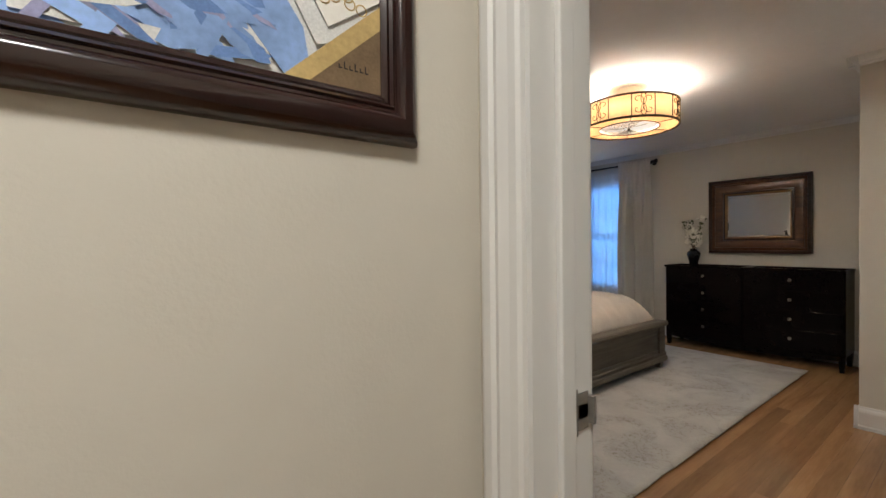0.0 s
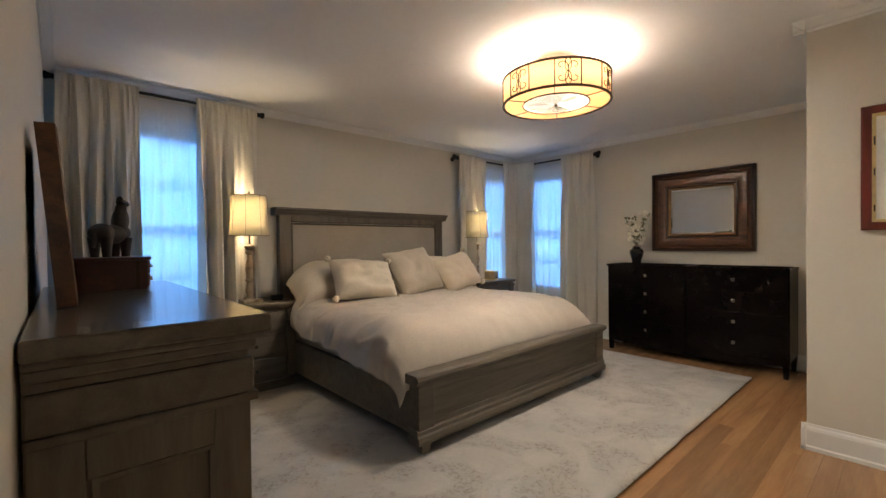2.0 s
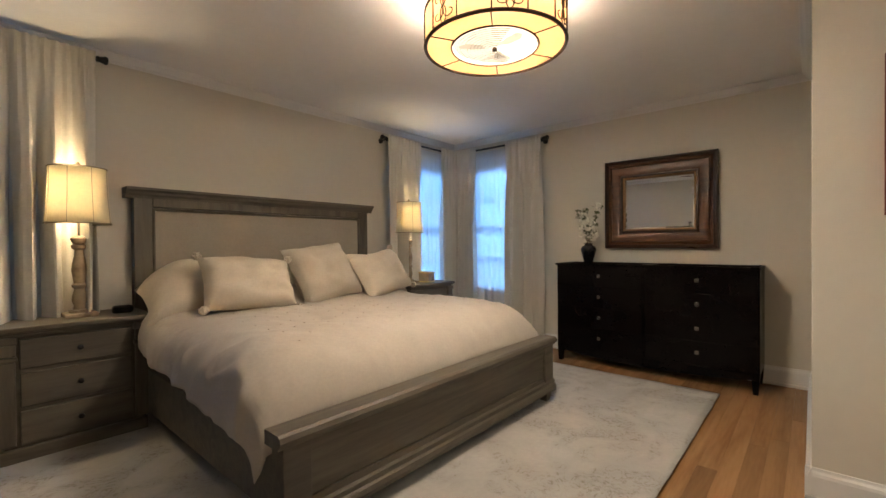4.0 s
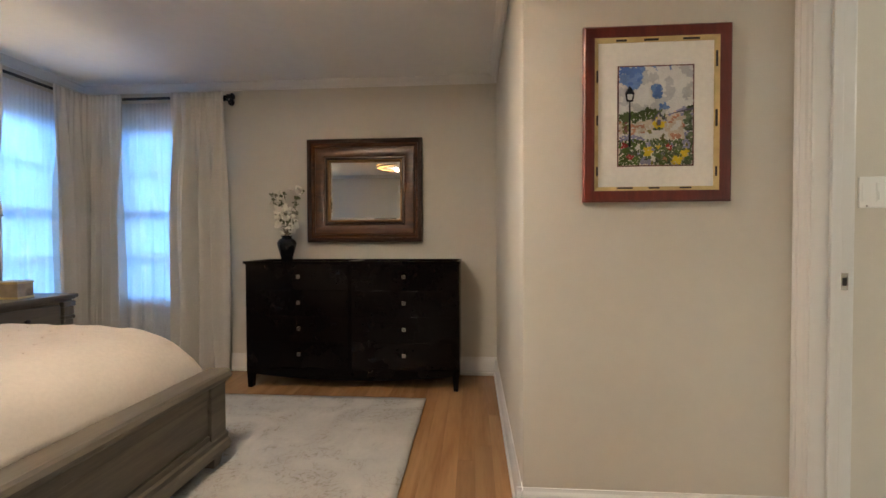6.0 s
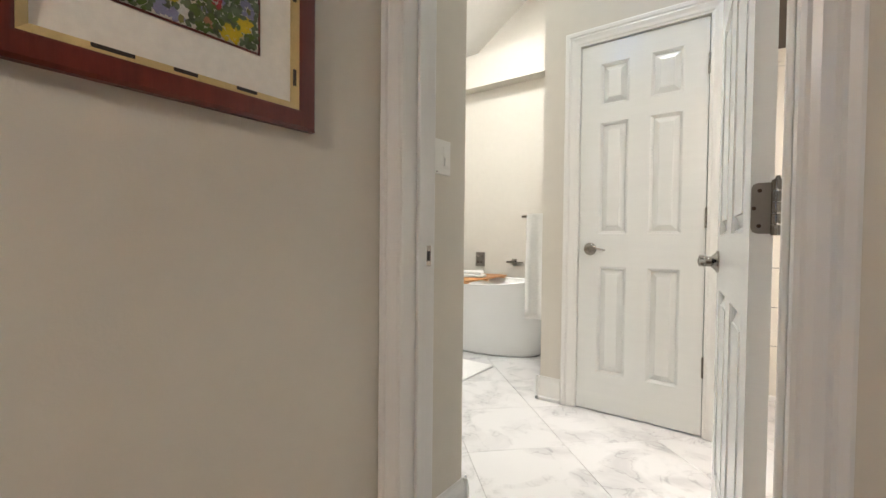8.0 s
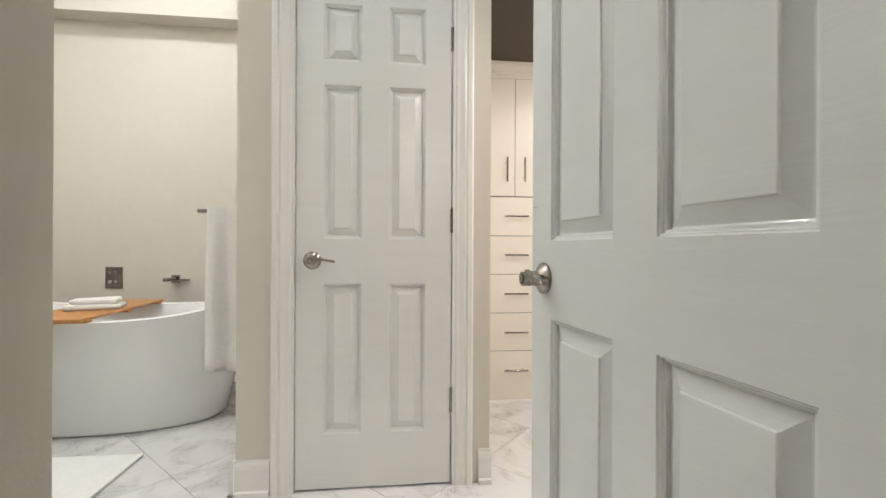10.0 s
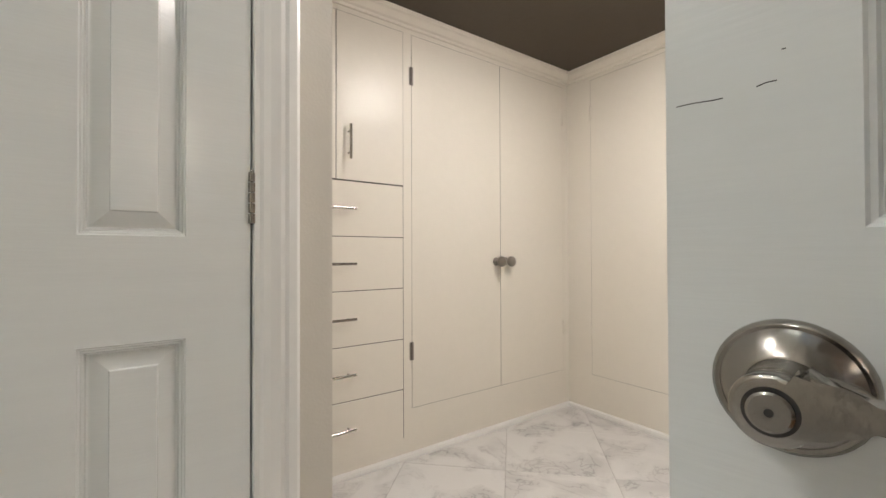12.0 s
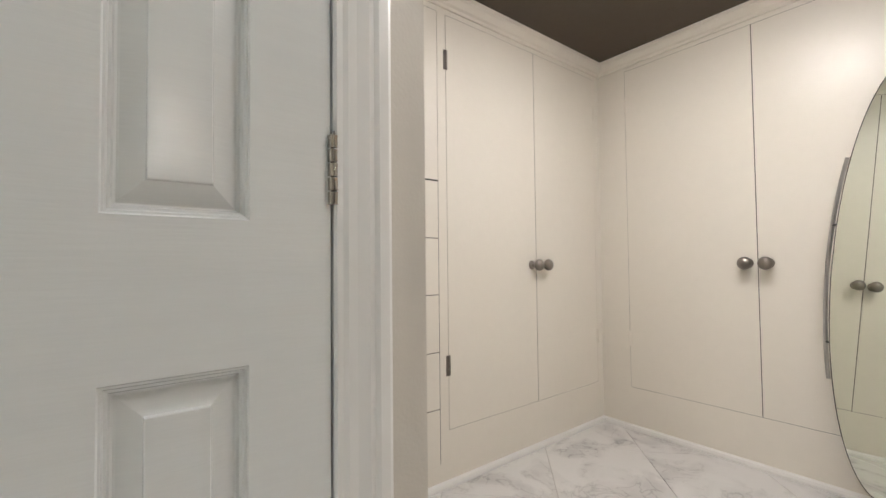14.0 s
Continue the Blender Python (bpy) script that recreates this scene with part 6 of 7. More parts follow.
for k in range(420):
    u, v = -0.16 - 1.2 * rnd.random() ** 1.5, 0.012 + 0.40 * rnd.random() ** 1.7
    tone = noise.noise((u * 3.1, v * 6.5, 4.0)) + 0.35 * rnd.uniform(-1, 1)
    paint = I_WHITE if tone > 0.16 else I_PALEBLUE if tone > -0.10 else I_LILAC if tone > -0.24 else I_BLUE
    length, wide, slope = rnd.uniform(0.020, 0.050), rnd.uniform(0.004, 0.010), radians(rnd.choice((-34, -28, -40, 8, 62)))
    c, d = math.cos(slope), math.sin(slope)
    bm = strokes.setdefault(paint.name, (paint, bmesh.new()))[1]
    outline = [(-length, -wide * 0.4), (-length * 0.5, -wide), (length * 0.6, -wide * 0.8), (length, 0.0), (length * 0.5, wide), (-length * 0.7, wide * 0.8)]
    pts = [(min(R0, max(-R0, R0 + u + px * c - pz * d)), min(-B0, max(B0, B0 + v + px * d + pz * c))) for px, pz in outline]
    y = -0.0161 - 0.0008 * rnd.random()
    bm.faces.new([bm.verts.new((px, y, pz)) for px, pz in pts])
for paint, bm in strokes.values():
    part("brushwork", bm, paint, art, kind="stuff")
rnd = random.Random(12)
bm = bmesh.new()
for k in range(26):
    u, v = rnd.uniform(-0.115, -0.01), rnd.uniform(0.10, 0.19)
    if v > 0.06 - 0.7 * u * 0.4 + 0.02 and v < 0.20 + u * 0.1:
        tube(bm, [(R0 + u + 0.007 * math.cos(q * math.pi / 5), -0.0156, B0 + v + 0.007 * math.sin(q * math.pi / 5)) for q in range(11)], 0.0009, 4)
part("brush_rings", bm, I_SAND, art, kind="stuff")
for mt, sd in ((I_RED, 3), (I_YEL, 4), (I_HILL, 5)):
    rnd = random.Random(sd)
    bm = bmesh.new()
    for k in range(6):
        flat(bm, disc(R0 - 0.22 + rnd.uniform(-0.03, 0.03), B0 + 0.20 + rnd.uniform(-0.025, 0.03), rnd.uniform(0.008, 0.014), 9, 1, 0.5, k), -0.0164 - 0.0003 * k - 0.0001 * sd)
    part("painted_flowers", bm, mt, art, kind="stuff")
bm = bmesh.new()
for k in range(6):
    box(bm, R0 - 0.058 + k * 0.007, R0 - 0.0568 + k * 0.007, -0.0164, -0.0160, B0 + 0.024, B0 + 0.029 + 0.004 * (k % 2))
    box(bm, R0 - 0.058 + k * 0.007, R0 - 0.0535 + k * 0.007, -0.0164, -0.0160, B0 + 0.024, B0 + 0.0252)
part("signature", bm, I_DARK, art, "illegible dark signature")

# ---- bathroom things ----
sw = thing("light_switch", pose(PIC_X, -0.678, 1.208, 0, 0, -90), "white double rocker light switch plate on the wall", "light switch")
part("plate", boxes((-0.048, 0.048, -0.006, 0, -0.054, 0.054), bev=0.003), M_PLASTIC, sw)
for k, s in enumerate((-1, 1)):
    bm = boxes((s * 0.023 - 0.016, s * 0.023 + 0.016, -0.0075, -0.004, -0.033, 0.033), bev=0.001)
    part("rocker", bm, M_PLASTIC, sw)
part("slider", boxes((0.012, 0.016, -0.011, -0.006, -0.026, 0.0), (0.016, 0.030, -0.010, -0.006, -0.026, -0.018), bev=0.001), M_PLASTIC, sw)
part("screw", boxes((-0.026, -0.020, -0.0068, -0.005, -0.049, -0.045), bev=0.0006), M_NICKEL, sw)


def bathtub():
    t = thing("bathtub", pose(5.62, -2.93, 0), "white freestanding oval soaking tub", "bathtub")
    prof = [(0.66, 0.30, 0.0, 0.0), (0.675, 0.315, 0.012, 0.0), (0.705, 0.335, 0.15, 0.0), (0.745, 0.358, 0.32, 0.02), (0.79, 0.378, 0.48, 0.06), (0.825, 0.392, 0.575, 0.09), (0.828, 0.394, 0.586, 0.09), (0.818, 0.384, 0.592, 0.09),
            (0.795, 0.362, 0.585, 0.09), (0.77, 0.345, 0.52, 0.07), (0.68, 0.29, 0.25, 0.0), (0.58, 0.23, 0.14, 0.0), (0.40, 0.15, 0.12, 0.0)]
    bm = bmesh.new()
    n = 72
    rings = []
    for a, b, z, lift in prof:
        ring = []
        for i in range(n):
            th = 2 * math.pi * i / n
            c, s = math.cos(th), math.sin(th)
            c2, s2 = math.copysign(abs(c) ** 0.85, c), math.copysign(abs(s) ** 0.85, s)
            ring.append(bm.verts.new((a * c2, b * s2, z + lift * abs(c) ** 3 * (z / 0.59))))
        rings.append(ring)
    for a, b in zip(rings, rings[1:]):
        for i in range(n):
            bm.faces.new((a[i], a[(i + 1) % n], b[(i + 1) % n], b[i]))
    bm.faces.new(rings[0][::-1])
    bm.faces.new(rings[-1])
    part("shell", bm, M_TUB, t, "", True)
    part("overflow", lathe(bmesh.new(), [(0.030, 0), (0.030, 0.004), (0.02, 0.008)], 20), M_NICKEL, t).matrix_basis = pose(0.0, 0.325, 0.47, 70)
    return t


bathtub()
tray = thing("bath_tray", pose(5.62, -2.90, 0.600, 0, 0, 4), "slatted bamboo tray lying across the tub", "bath tray")
for k in range(9):
    x = -0.16 + k * 0.038
    part("slat", boxes((x, x + 0.031, -0.42, 0.42, 0, 0.014), bev=0.003), M_BAMBOO, tray)
for y in (-0.36, 0.0, 0.36):
    part("batten", boxes((-0.165, 0.18, y - 0.02, y + 0.02, -0.012, 0.0), bev=0.003), M_BAMBOO, tray)
tw = thing("folded_towel", pose(5.62, -2.88, 0.616, 0, 0, 20), "small folded white towel on the bamboo tray", "towel")
for k in range(2):
    bm = boxes((-0.13 + 0.02 * k, 0.12 - 0.02 * k, -0.09 + 0.015 * k, 0.09 - 0.02 * k, 0.028 * k, 0.028 * k + 0.027), bev=0.012)
    for v in bm.verts:
        v.co.z += 0.006 * noise.noise(v.co * 18)
    part("fold", bm, M_TOWEL, tw, "", True)
mat_t = thing("bath_mat", pose(5.45, -2.06, 0.0, 0, 0, 0), "plush white bath mat on the marble floor", "bath mat")
bm = boxes((-0.36, 0.36, -0.33, 0.33, 0.0, 0.016), bev=0.007)
part("pad", bm, M_TOWEL, mat_t, "", True)

plate = thing("tub_valve", pose(5.905, FAR_Y, 0.745, 0, 0, 180), "square brushed nickel tub valve plate with buttons", "tap")
part("plate", boxes((-0.055, 0.055, -0.012, 0, -0.075, 0.075), bev=0.003), M_PEWTER, plate)
for z in (0.035, -0.03):
    for x in (-0.02, 0.02):
        part("button", boxes((x - 0.012, x + 0.012, -0.02, -0.012, z - 0.012, z + 0.012), bev=0.003), M_NICKEL, plate)
sp = thing("tub_spout", pose(5.50, FAR_Y, 0.735, 0, 0, 180), "wall-mounted brushed nickel tub spout", "tap")
part("flange", boxes((-0.028, 0.028, -0.012, 0, -0.028, 0.028), bev=0.003), M_NICKEL, sp)
part("spout", boxes((-0.016, 0.016, -0.15, -0.012, -0.010, 0.014), bev=0.004), M_NICKEL, sp)
part("knob", boxes((-0.012, 0.10, -0.030, -0.012, -0.012, 0.0), bev=0.003), M_NICKEL, sp)
hs = thing("hand_shower", pose(5.13, FAR_Y, 0.80, 0, 0, 180), "slim nickel hand shower on a wall holder", "shower")
part("holder", boxes((-0.02, 0.02, -0.05, 0, -0.02, 0.02), bev=0.004), M_NICKEL, hs)
part("wand", boxes((-0.012, 0.012, -0.065, -0.045, -0.10, 0.14), bev=0.005), M_PEWTER, hs)
bm = bmesh.new()
tube(bm, [(0.0, -0.055, -0.10), (0.01, -0.06, -0.2), (0.05, -0.05, -0.26), (0.09, -0.03, -0.2), (0.10, 0, -0.1)], 0.006, 8)
part("hose", bm, M_NICKEL, hs, "", True)

tb = thing("towel_rail", pose(4.56, -2.13, 1.105, 0, 0, 90), "short nickel towel bar on the wall end", "towel rail")
bm = boxes((-0.012, 0.012, -0.085, 0, -0.012, 0.012), (-0.008, 0.008, -0.19, -0.08, -0.008, 0.008), bev=0.003)
part("bar", bm, M_NICKEL, tb)
towel = thing("hanging_towel", pose(4.640, -2.13, 1.118, 0, 0, 180), "white terry towel hanging in folds from its bar", "towel")
bm = bmesh.new()
g = []
for k in range(31):
    u = k / 30
    row = []
    for i in range(17):
        s = 2 * i / 16 - 1
        if u < 0.5:
            y, z = -0.022, -0.66 + 0.66 * (u / 0.46) if u < 0.46 else 0.004
        else:
            y, z = 0.018, -0.56 * ((u - 0.54) / 0.46) if u > 0.54 else 0.004
        if 0.46 <= u <= 0.54:
            y = -0.022 + 0.04 * (u - 0.46) / 0.08
        wv = min(1.0, abs(z) * 3)
        row.append(bm.verts.new((s * (0.066 + 0.010 * wv), y + 0.014 * wv * math.sin(s * 5 + 1) * (1 if u < 0.5 else -0.6), z)))
    g.append(row)
for k in range(30):
    for i in range(16):
        bm.faces.new((g[k][i], g[k][i + 1], g[k + 1][i + 1], g[k + 1][i]))
part("cloth", bm, M_TOWEL, towel, "", True).modifiers.new("thickness", "SOLIDIFY").thickness = 0.008

van = thing("bath_cabinet", pose(6.37, -1.78, 0, 0, 0, -90), "white painted bathroom cabinet with moulded top and feet", "cabinet")
part("body", boxes((-0.55, 0.62, -0.62, 0, 0.07, 0.86), bev=0.004), M_TRIM, van)
part("top", boxes((-0.58, 0.65, -0.655, 0, 0.86, 0.875), (-0.57, 0.64, -0.64, 0, 0.845, 0.86), bev=0.004), M_TRIM, van)
for x in (-0.53, 0.60):
    part("foot", boxes((x - 0.03, x + 0.03, -0.63, -0.56, 0, 0.08), bev=0.008), M_TRIM, van)
for x in (-0.27, 0.33):
    d = part("door", rim(bmesh.new(), x - 0.27, x + 0.27, 0.12, 0.80, [(0, -0.62), (0, -0.638), (0.06, -0.638), (0.07, -0.628), (0.07, -0.62)]), M_TRIM, van)
    part("knob", lathe(bmesh.new(), [(0.006, 0), (0.006, 0.014), (0.014, 0.02), (0.004, 0.030)], 14), M_NICKEL, d, "", True).matrix_basis = pose(x + 0.2, -0.638, 0.55, 90)

# fittings for the bathroom lamps; two of the three are added
for k, (x, y, z, tilt) in enumerate(((4.10, -1.25, 3.755, 0), (5.35, -2.35, 3.345, -34.6), (5.95, -1.6, 2.93, -34.6))):
    dl = thing("downlight_some_added", pose(x, y, z, 0, -tilt, 0), "lit recessed downlight with white trim, two of the three added", "downlight", "bathroom downlights")
    part("trim_ring", lathe(bmesh.new(), [(0.052, -0.004), (0.075, -0.006), (0.080, 0.0), (0.052, 0.004)], 32), M_TRIM, dl, "", True)
    b = part("lens", lathe(bmesh.new(), [(0.050, -0.002), (0.050, 0.002)], 28), M_DOWN, dl, "glowing lens")
    b.visible_shadow = False

# ---- dressing room: built-in wardrobes ----
FY, FX, TOPZ = -2.870, 1.680, 2.010
M_KNOB = M_PEWTER


def ball_knob(parent, at):
    k = part("knob", lathe(bmesh.new(), [(0.021, 0), (0.023, 0.003), (0.020, 0.008), (0.011, 0.012), (0.010, 0.026), (0.018, 0.031), (0.027, 0.040), (0.0295, 0.050), (0.026, 0.060), (0.015, 0.068), (0.002, 0.071)], 28), M_KNOB, parent, "round satin pewter knob", True)
    k.matrix_basis = at
    return k


def flush_hinge(parent, x, z, paint, h=0.085):
    bm = boxes((x - 0.011, x + 0.011, -0.0035, 0, z - h / 2, z + h / 2), bev=0.001)
    for q in range(3):
        rod(bm, (x, -0.004, z - h / 2 + q * h / 3 + 0.001), (x, -0.004, z - h / 2 + (q + 1) * h / 3 - 0.001), 0.005, n=10)
    return part("hinge", bm, paint, parent, "small cabinet hinge")


def wardrobe_door(parent, x0, x1, z0, z1, knob_x=None, hinge_x=None, gap=0.0017, hinge_paint=None):
    d = part("door", boxes((x0 + gap, x1 - gap, -0.0005, 0.02, z0 + gap, z1 - gap), bev=0.0006), M_CAB, parent)
    if knob_x is not None:
        ball_knob(d, pose(knob_x, 0, 0.918, 90))
    if hinge_x is not None:
        for z in (0.50, 1.81):
            flush_hinge(d, hinge_x, z, hinge_paint or M_PEWTER)
    return d


def bar_pull(parent, x, z, length, upright):
    bm = bmesh.new()
    a = length / 2
    e = Vector((0, 0, a)) if upright else Vector((a, 0, 0))
    c = Vector((x, -0.030, z))
    rod(bm, c - e, c + e, 0.0058, n=12)
    for s in (-0.62, 0.62):
        p = c + e * s
        rod(bm, p, (p.x, 0, p.z), 0.0042, n=10)
    return part("pull", bm, M_NICKEL, parent, "brushed nickel bar pull")


# south run, its face looks to +y; local x runs towards -x
south = thing("built_in_wardrobe", pose(0, FY, 0, 0, 0, 180), "cream built-in wardrobe wall with drawers and flush doors", "wardrobe")
# doors between x 1.733 and 2.845, drawers between 2.890 and 3.445
XA, XB, XM, XD0, XD1 = -2.845, -1.733, -2.267, -3.565, -2.890
# near-black sheet close behind the fronts draws the shade in the gaps
part("backing", boxes((-3.565, -1.3, 0.0012, 0.03, 0, 2.095)), M_GAPSHADE, south)
part("face_frame", boxes((XA - 0.045, XA, 0, 0.02, 0.230, TOPZ), (XB, -FX + 0.0, 0, 0.02, 0.230, TOPZ), (XD1, -FX, 0, 0.02, 0.0, 0.230), (-3.565, -FX, 0, 0.02, TOPZ, 2.095), (XD0, XD1, 0, 0.02, 0.0, 0.10)), M_CAB, south)
wardrobe_door(south, XA, XM, 0.230, TOPZ, XM - 0.036, XA - 0.002)
wardrobe_door(south, XM, XB, 0.230, TOPZ, XM + 0.036, XB + 0.002, hinge_paint=M_CAB)
mid = -3.22
for x0, x1, px in ((XD0, mid, mid - 0.055), (mid, XD1, mid + 0.055)):
    d = wardrobe_door(south, x0, x1, 1.282, TOPZ)
    bar_pull(d, px, 1.445, 0.15, True)
for z0, z1 in ((1.038, 1.279), (0.801, 1.038), (0.562, 0.801), (0.327, 0.562), (0.097, 0.327)):
    d = part("drawer", boxes((XD0 + 0.003, XD1 - 0.003, -0.0005, 0.02, z0 + 0.0017, z1 - 0.0017), bev=0.0006), M_CAB, south)
    bar_pull(d, -3.215, (z0 + z1) / 2, 0.15, False)
# west run, its face looks to +x; local x runs towards +y
west = thing("built_in_wardrobe", pose(FX, 0, 0, 0, 0, 90), "cream built-in wardrobe wall with tall flush doors", "wardrobe")
# same near-black sheet, gap shade as colour, close behind the fronts
part("backing", boxes((-2.87, -0.556, 0.0012, 0.03, 0, 2.095)), M_GAPSHADE, west)
part("face_frame", boxes((FY, -2.700, 0, 0.02, 0.230, TOPZ), (FY, -0.556, 0, 0.02, 0.0, 0.230), (FY, -0.556, 0, 0.02, TOPZ, 2.095), (-0.80, -0.556, 0, 0.02, 0.230, TOPZ)), M_CAB, west)
for x0, x1, kx, hx in ((-2.700, -2.092, -2.130, -2.702), (-2.092, -1.484, -2.052, -1.482), (-1.484, -1.142, -1.33, None), (-1.142, -0.80, -1.06, -0.802)):
    wardrobe_door(west, x0, x1, 0.230, TOPZ, kx, hx, hinge_paint=M_CAB if x0 < -2.5 else None)
CC = [(0, 0), (0.010, 0), (0.014, 0.010), (0.026, 0.016), (0.040, 0.038), (0.050, 0.044), (0.052, 0.062), (0, 0.062)]
moulding("crown_moulding_dressing", CC, [("x", FX, 3.565, FY, 1), ("y", FY, -0.556, FX, 1)], 2.095 - 0.063, M_CAB, "cream crown moulding over the wardrobes", "crown moulding")
QR = [(0, 0), (0.019, 0), (0.018, 0.010), (0.013, 0.020), (0, 0.026)]
moulding("trim_quarter_round", QR, [("x", FX, 3.565, FY, 1), ("y", FY, -0.556, FX, 1)], 0.0, M_TRIM, "white quarter-round at the wardrobe foot", "trim")

# ---- oval standing mirror ----


def cheval():
    t = thing("standing_mirror", pose(1.930, -1.643, 0, 0, 0, 58.0), "frameless oval standing mirror on a steel tube stand", "mirror")
    a, b, zc, n = 0.209, 0.738, 0.868, 72
    tilt = Matrix.Translation((0, 0, zc)) @ Matrix.Rotation(radians(-4.3), 4, "X") @ Matrix.Rotation(radians(2.5), 4, "Y")

    def oval(r, y):
        return [tilt @ Vector(((a + r) * math.cos(2 * math.pi * k / n), y, (b + r) * math.sin(2 * math.pi * k / n))) for k in range(n)]
    bm = bmesh.new()
    f, k2 = [bm.verts.new(p) for p in oval(0, -0.004)], [bm.verts.new(p) for p in oval(0, 0.0)]
    bm.faces.new(f)
    bm.faces.new(k2[::-1])
    for i in range(n):
        bm.faces.new((f[i], f[(i + 1) % n], k2[(i + 1) % n], k2[i]))
    part("mirror_glass", bm, M_GREENMIRROR, t, "oval silvered mirror glass")
    bm = bmesh.new()
    pts = oval(0.0015, -0.002)
    tube(bm, pts + [pts[0]], 0.0028, 6)
    part("edge_band", bm, M_IRON, t)
    bm = bmesh.new()
    f, k2 = [bm.verts.new(p) for p in oval(-0.002, 0.001)], [bm.verts.new(p) for p in oval(-0.002, 0.008)]
    bm.faces.new(f)
    bm.faces.new(k2[::-1])
    for i in range(n):
        bm.faces.new((f[i], f[(i + 1) % n], k2[(i + 1) % n], k2[i]))
    part("backing", bm, M_IRON, t)
    for s in (-1, 1):
        bm = bmesh.new()
        tube(bm, [tilt @ Vector((s * (a + 0.034) * math.cos(w), 0.014, (b + 0.02) * math.sin(w))) for w in [-0.55 + 1.17 * q / 22 for q in range(23)]], 0.0070, 8)
        part("side_arm", bm, M_STEEL, t, "bowed steel side arm", True)
        for w in (-0.35, 0.25):
            p = tilt @ Vector((s * (a + 0.034) * math.cos(w), 0.014, (b + 0.02) * math.sin(w)))
            part("clip", rod(bmesh.new(), p, p + Vector((-s * 0.036, -0.012, 0)), 0.0035, n=8), M_IRON, t)
        bm = bmesh.new()
        tube(bm, [(s * 0.165, 0.05, 0.46), (s * 0.12, 0.10, 0.25), (s * 0.10, 0.16, 0.02), (s * 0.10, 0.20, 0.008)], 0.008, 8)
        part("rear_leg", bm, M_STEEL, t, "steel rear leg", True)
        bm = bmesh.new()
        tube(bm, [(s * 0.165, 0.05, 0.46), (s * 0.10, 0.035, 0.28), (s * 0.045, 0.01, 0.12), (s * 0.045, -0.01, 0.03), (s * 0.10, -0.06, 0.010), (s * 0.22, -0.10, 0.008)], 0.0075, 8)
        part("front_leg", bm, M_STEEL, t, "steel front leg", True)
    part("crossbar", boxes((-0.12, 0.12, 0.092, 0.102, 0.245, 0.255), bev=0.002), M_STEEL, t)
    return t


cheval()

# ---- evening outside ----
bd = bmesh.new()
for q in range(24):
    a0, a1 = radians(-30 + q * 7.5), radians(-30 + (q + 1) * 7.5)
    r = 60.0
    v = [bd.verts.new((4 + r * math.cos(a), 2 + r * math.sin(a), z)) for a, z in ((a0, -6), (a1, -6), (a1, 34), (a0, 34))]
    bd.faces.new(v)
M_DUSK = bpy.data.materials.new("dusk_sky_and_trees")
M_DUSK.use_nodes = True
dt = M_DUSK.node_tree
for nd in list(dt.nodes):
    if nd.type == "BSDF_PRINCIPLED":
        dt.nodes.remove(nd)
em = dt.nodes.new("ShaderNodeEmission")
tcn = dt.nodes.new("ShaderNodeTexCoord")
nz1 = dt.nodes.new("ShaderNodeTexNoise")
nz1.inputs["Scale"].default_value, nz1.inputs["Detail"].default_value = 0.16, 8
dt.links.new(tcn.outputs["Object"], nz1.inputs[0])
sx = dt.nodes.new("ShaderNodeSeparateXYZ")
dt.links.new(tcn.outputs["Object"], sx.inputs[0])
hh = dt.nodes.new("ShaderNodeMath")
hh.operation = "MULTIPLY_ADD"
hh.inputs[1].default_value = -0.022
dt.links.new(sx.outputs["Z"], hh.inputs[0])
dt.links.new(nz1.outputs[0], hh.inputs[2])
rr = dt.nodes.new("ShaderNodeMapRange")
rr.inputs[1].default_value, rr.inputs[2].default_value = 0.10, 0.26
dt.links.new(hh.outputs[0], rr.inputs[0])
mxd = dt.nodes.new("ShaderNodeMix")
mxd.data_type = "RGBA"
dt.links.new(rr.outputs[0], mxd.inputs[0])
mxd.inputs[6].default_value, mxd.inputs[7].default_value = (0.17, 0.46, 1.0, 1), (0.06, 0.19, 0.48, 1)
dt.links.new(mxd.outputs[2], em.inputs[0])
em.inputs[1].default_value = 21.0
dt.links.new(em.outputs[0], dt.nodes["Material Output"].inputs[0])
structure("backdrop", bd, M_DUSK, "blue dusk sky behind dark trees", "backdrop")
structure("ground", boxes((-60, 64, 4.1, 62, -0.6, -0.5)), mat("dusk_lawn", (0.05, 0.07, 0.03), 0.95, vary=0.3, scale=0.6), "dark lawn outside the windows", "ground")

# ---- floor pieces ----
fl = bpy.data.objects["floor_bedroom"]
BW = 0.0825


def board_mesh(length):
    bm = boxes((0, length, 0, BW - 0.0003, -0.004, 0.0))
    top = [e for e in bm.edges if all(v.co.z > -0.001 for v in e.verts)]
    bmesh.ops.bevel(bm, geom=top, offset=0.0004, segments=1, affect="EDGES")
    me = bpy.data.meshes.new("plank")
    bm.to_mesh(me)
    bm.free()
    me.materials.append(M_OAK)
    return me


lengths = {L: board_mesh(L - 0.0010) for L in (0.85, 1.1, 1.35, 1.6, 1.9)}
rnd = random.Random(17)
rest = bmesh.new()
count = 0
y = SOUTH_Y - 0.12
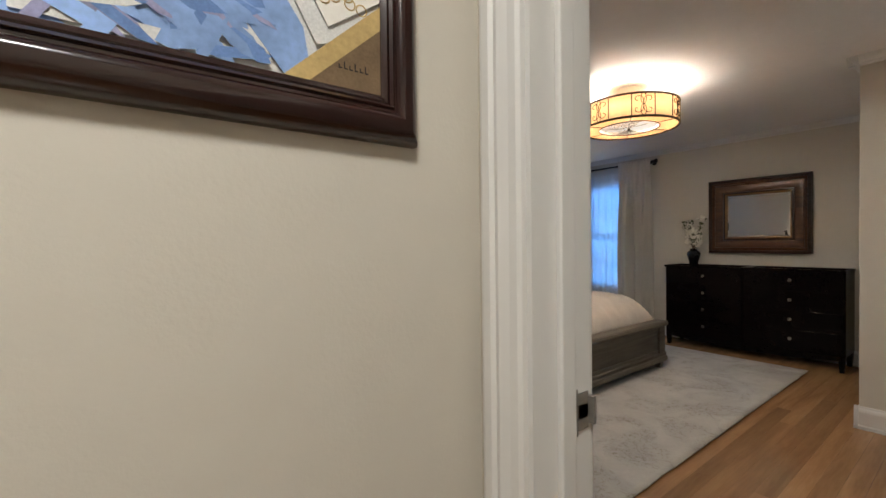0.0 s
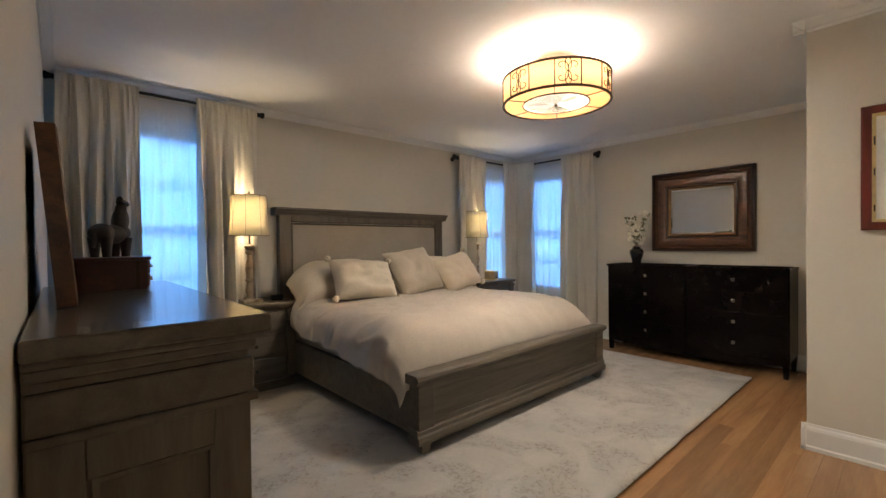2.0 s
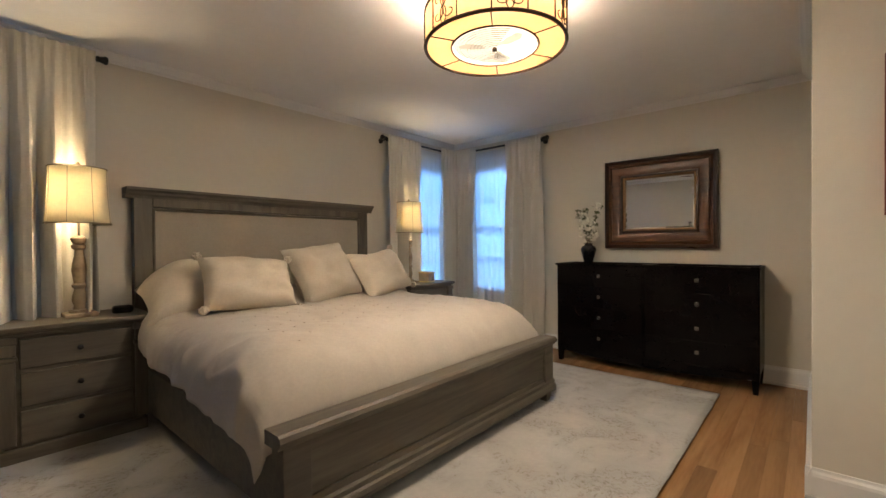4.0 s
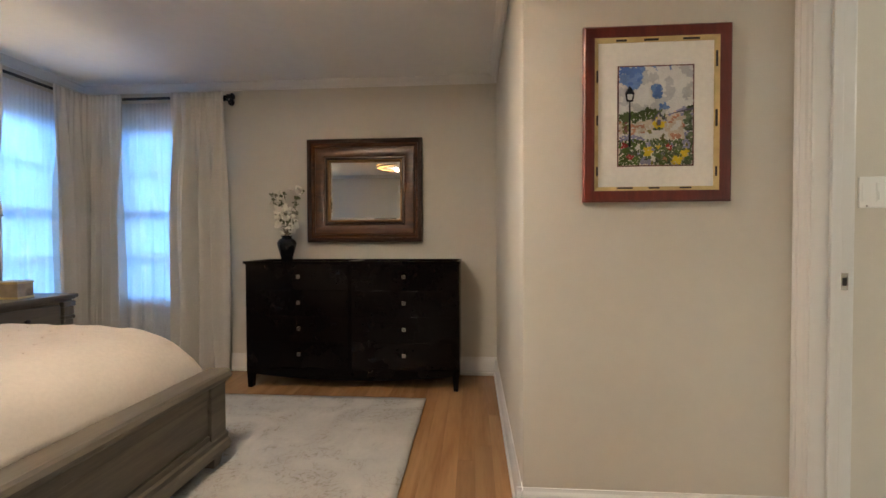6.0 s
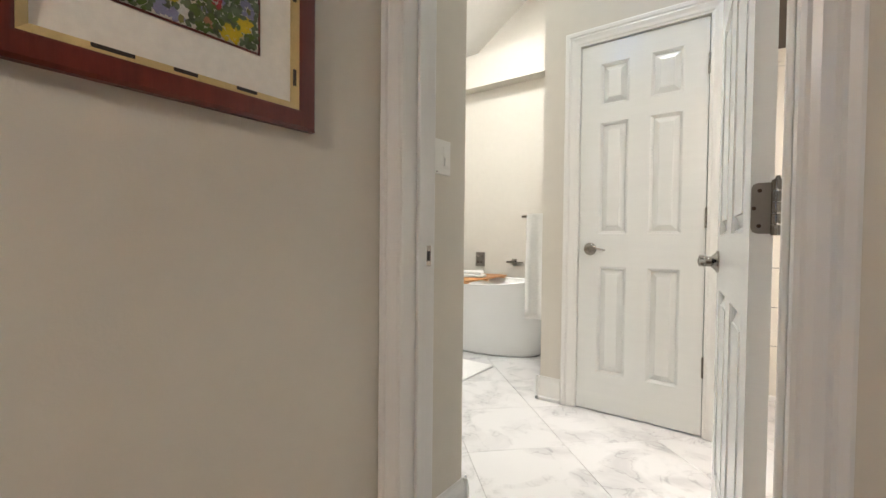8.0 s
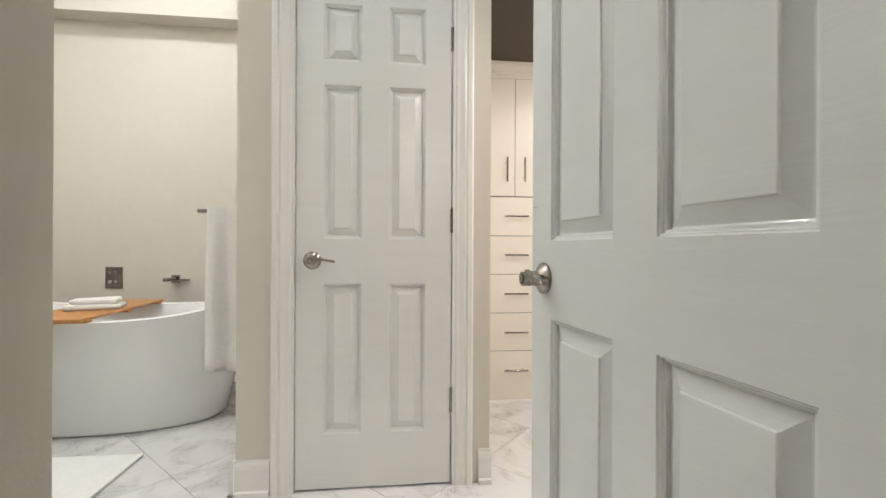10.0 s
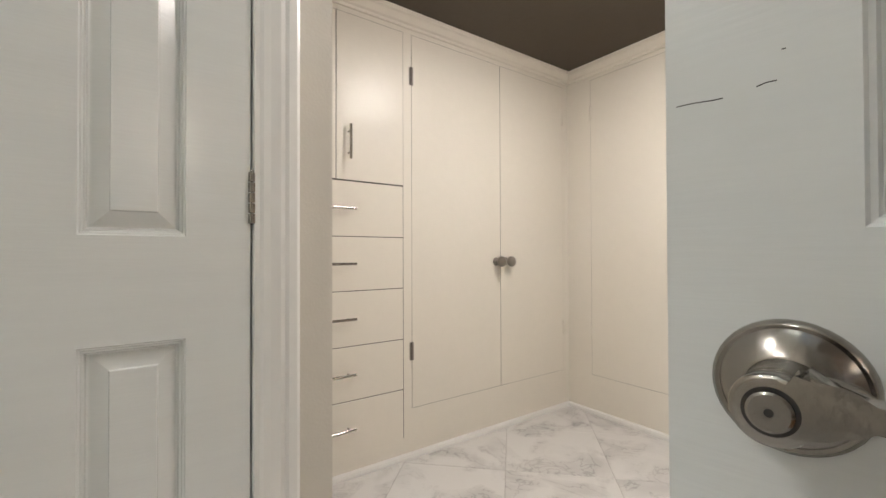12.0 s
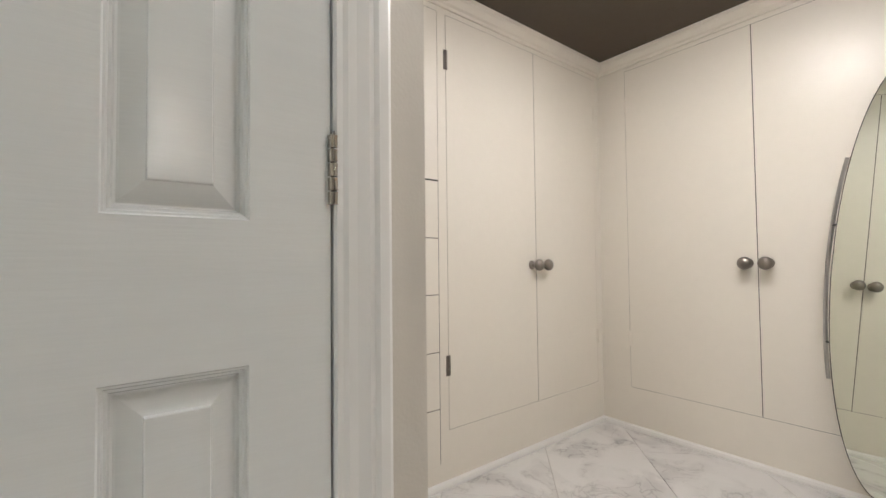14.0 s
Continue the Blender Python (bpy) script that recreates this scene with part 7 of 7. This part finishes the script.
while y < N_Y:
    x, end = 1.11, (E_X if y > STUB_Y - T else PIC_X) + 0.05
    first = rnd.uniform(0.3, 1.2)
    box(rest, x, x + first - 0.001, y, y + BW - 0.0012, -0.004, 0.0)
    x += first
    while x < end:
        L = rnd.choice(list(lengths))
        if x + L > end:
            box(rest, x, end, y, y + BW - 0.0012, -0.004, 0.0)
            break
        seen = (y < 1.08 or (x + L > 5.2 and y < 2.9)) and not (x > PIC_X and y < 0.4)
        if seen:
            ob = new("plank", lengths[L])
            ob.parent = fl
            ob.location = (x, y, 0)
            count += 1
        else:
            box(rest, x, x + L - 0.001, y, y + BW - 0.0012, -0.004, 0.0)
        x += L
    y += BW
y = -1.42
while y < 0.5:
    x = -1.72
    while x < 0.6:
        L = rnd.choice(list(lengths))
        box(rest, x, min(x + L, 1.2) - 0.001, y, y + BW - 0.0012, -0.004, 0.0)
        x += L
    y += BW
part("planks_beyond", rest, M_OAK, fl, kind="stuff")

fb = bpy.data.objects["floor_bath"]
S = 0.4645
bm = boxes((-S / 2 + 0.001, S / 2 - 0.001, -S / 2 + 0.001, S / 2 - 0.001, -0.003, 0.0))
top = [e for e in bm.edges if all(v.co.z > -0.001 for v in e.verts)]
bmesh.ops.bevel(bm, geom=top, offset=0.0012, segments=1, affect="EDGES")
tile_me = bpy.data.meshes.new("tile")
bm.to_mesh(tile_me)
bm.free()
tile_me.materials.append(M_MARBLE)
h = S / math.sqrt(2)
for i in range(-14, 15):
    for j in range(-14, 15):
        x, y = 2.247 + (i + j) * h, -2.52 + (i - j) * h
        if 1.5 < x < 6.7 and -3.7 < y < -0.78 and not (3.6 < x < 4.4 and y < -2.4):
            if x + h > BE_X + 0.1 or y - h < FAR_Y - 0.1:
                # cut at the walls
                turned = Matrix.Rotation(radians(45), 4, "Z")
                cut = bmesh.new()
                cut.from_mesh(tile_me)
                cut.transform(Matrix.Translation((x, y, 0)) @ turned)
                for at, way in (((BE_X + 0.1, 0, 0), (1, 0, 0)), ((0, FAR_Y - 0.1, 0), (0, -1, 0))):
                    bmesh.ops.bisect_plane(cut, geom=cut.verts[:] + cut.edges[:] + cut.faces[:], plane_co=at, plane_no=way, clear_outer=True)
                if not cut.faces:
                    cut.free()
                    continue
                cut.transform((Matrix.Translation((x, y, 0)) @ turned).inverted())
                me = bpy.data.meshes.new("tile")
                cut.to_mesh(me)
                cut.free()
                me.materials.append(M_MARBLE)
                ob = new("tile", me)
                ob.parent = fb
                ob.matrix_basis = pose(x, y, 0.0, 0, 0, 45)
                continue
            ob = new("tile", tile_me)
            ob.parent = fb
            ob.matrix_basis = pose(x, y, 0.0, 0, 0, 45 + 90 * rnd.randint(0, 3))
bm = boxes((3.484, 4.30, -0.80, -0.56, -0.003, -0.0005), (1.7, 3.47, -0.80, -0.56, -0.003, -0.0005))
part("tile", bm, M_MARBLE, fb)
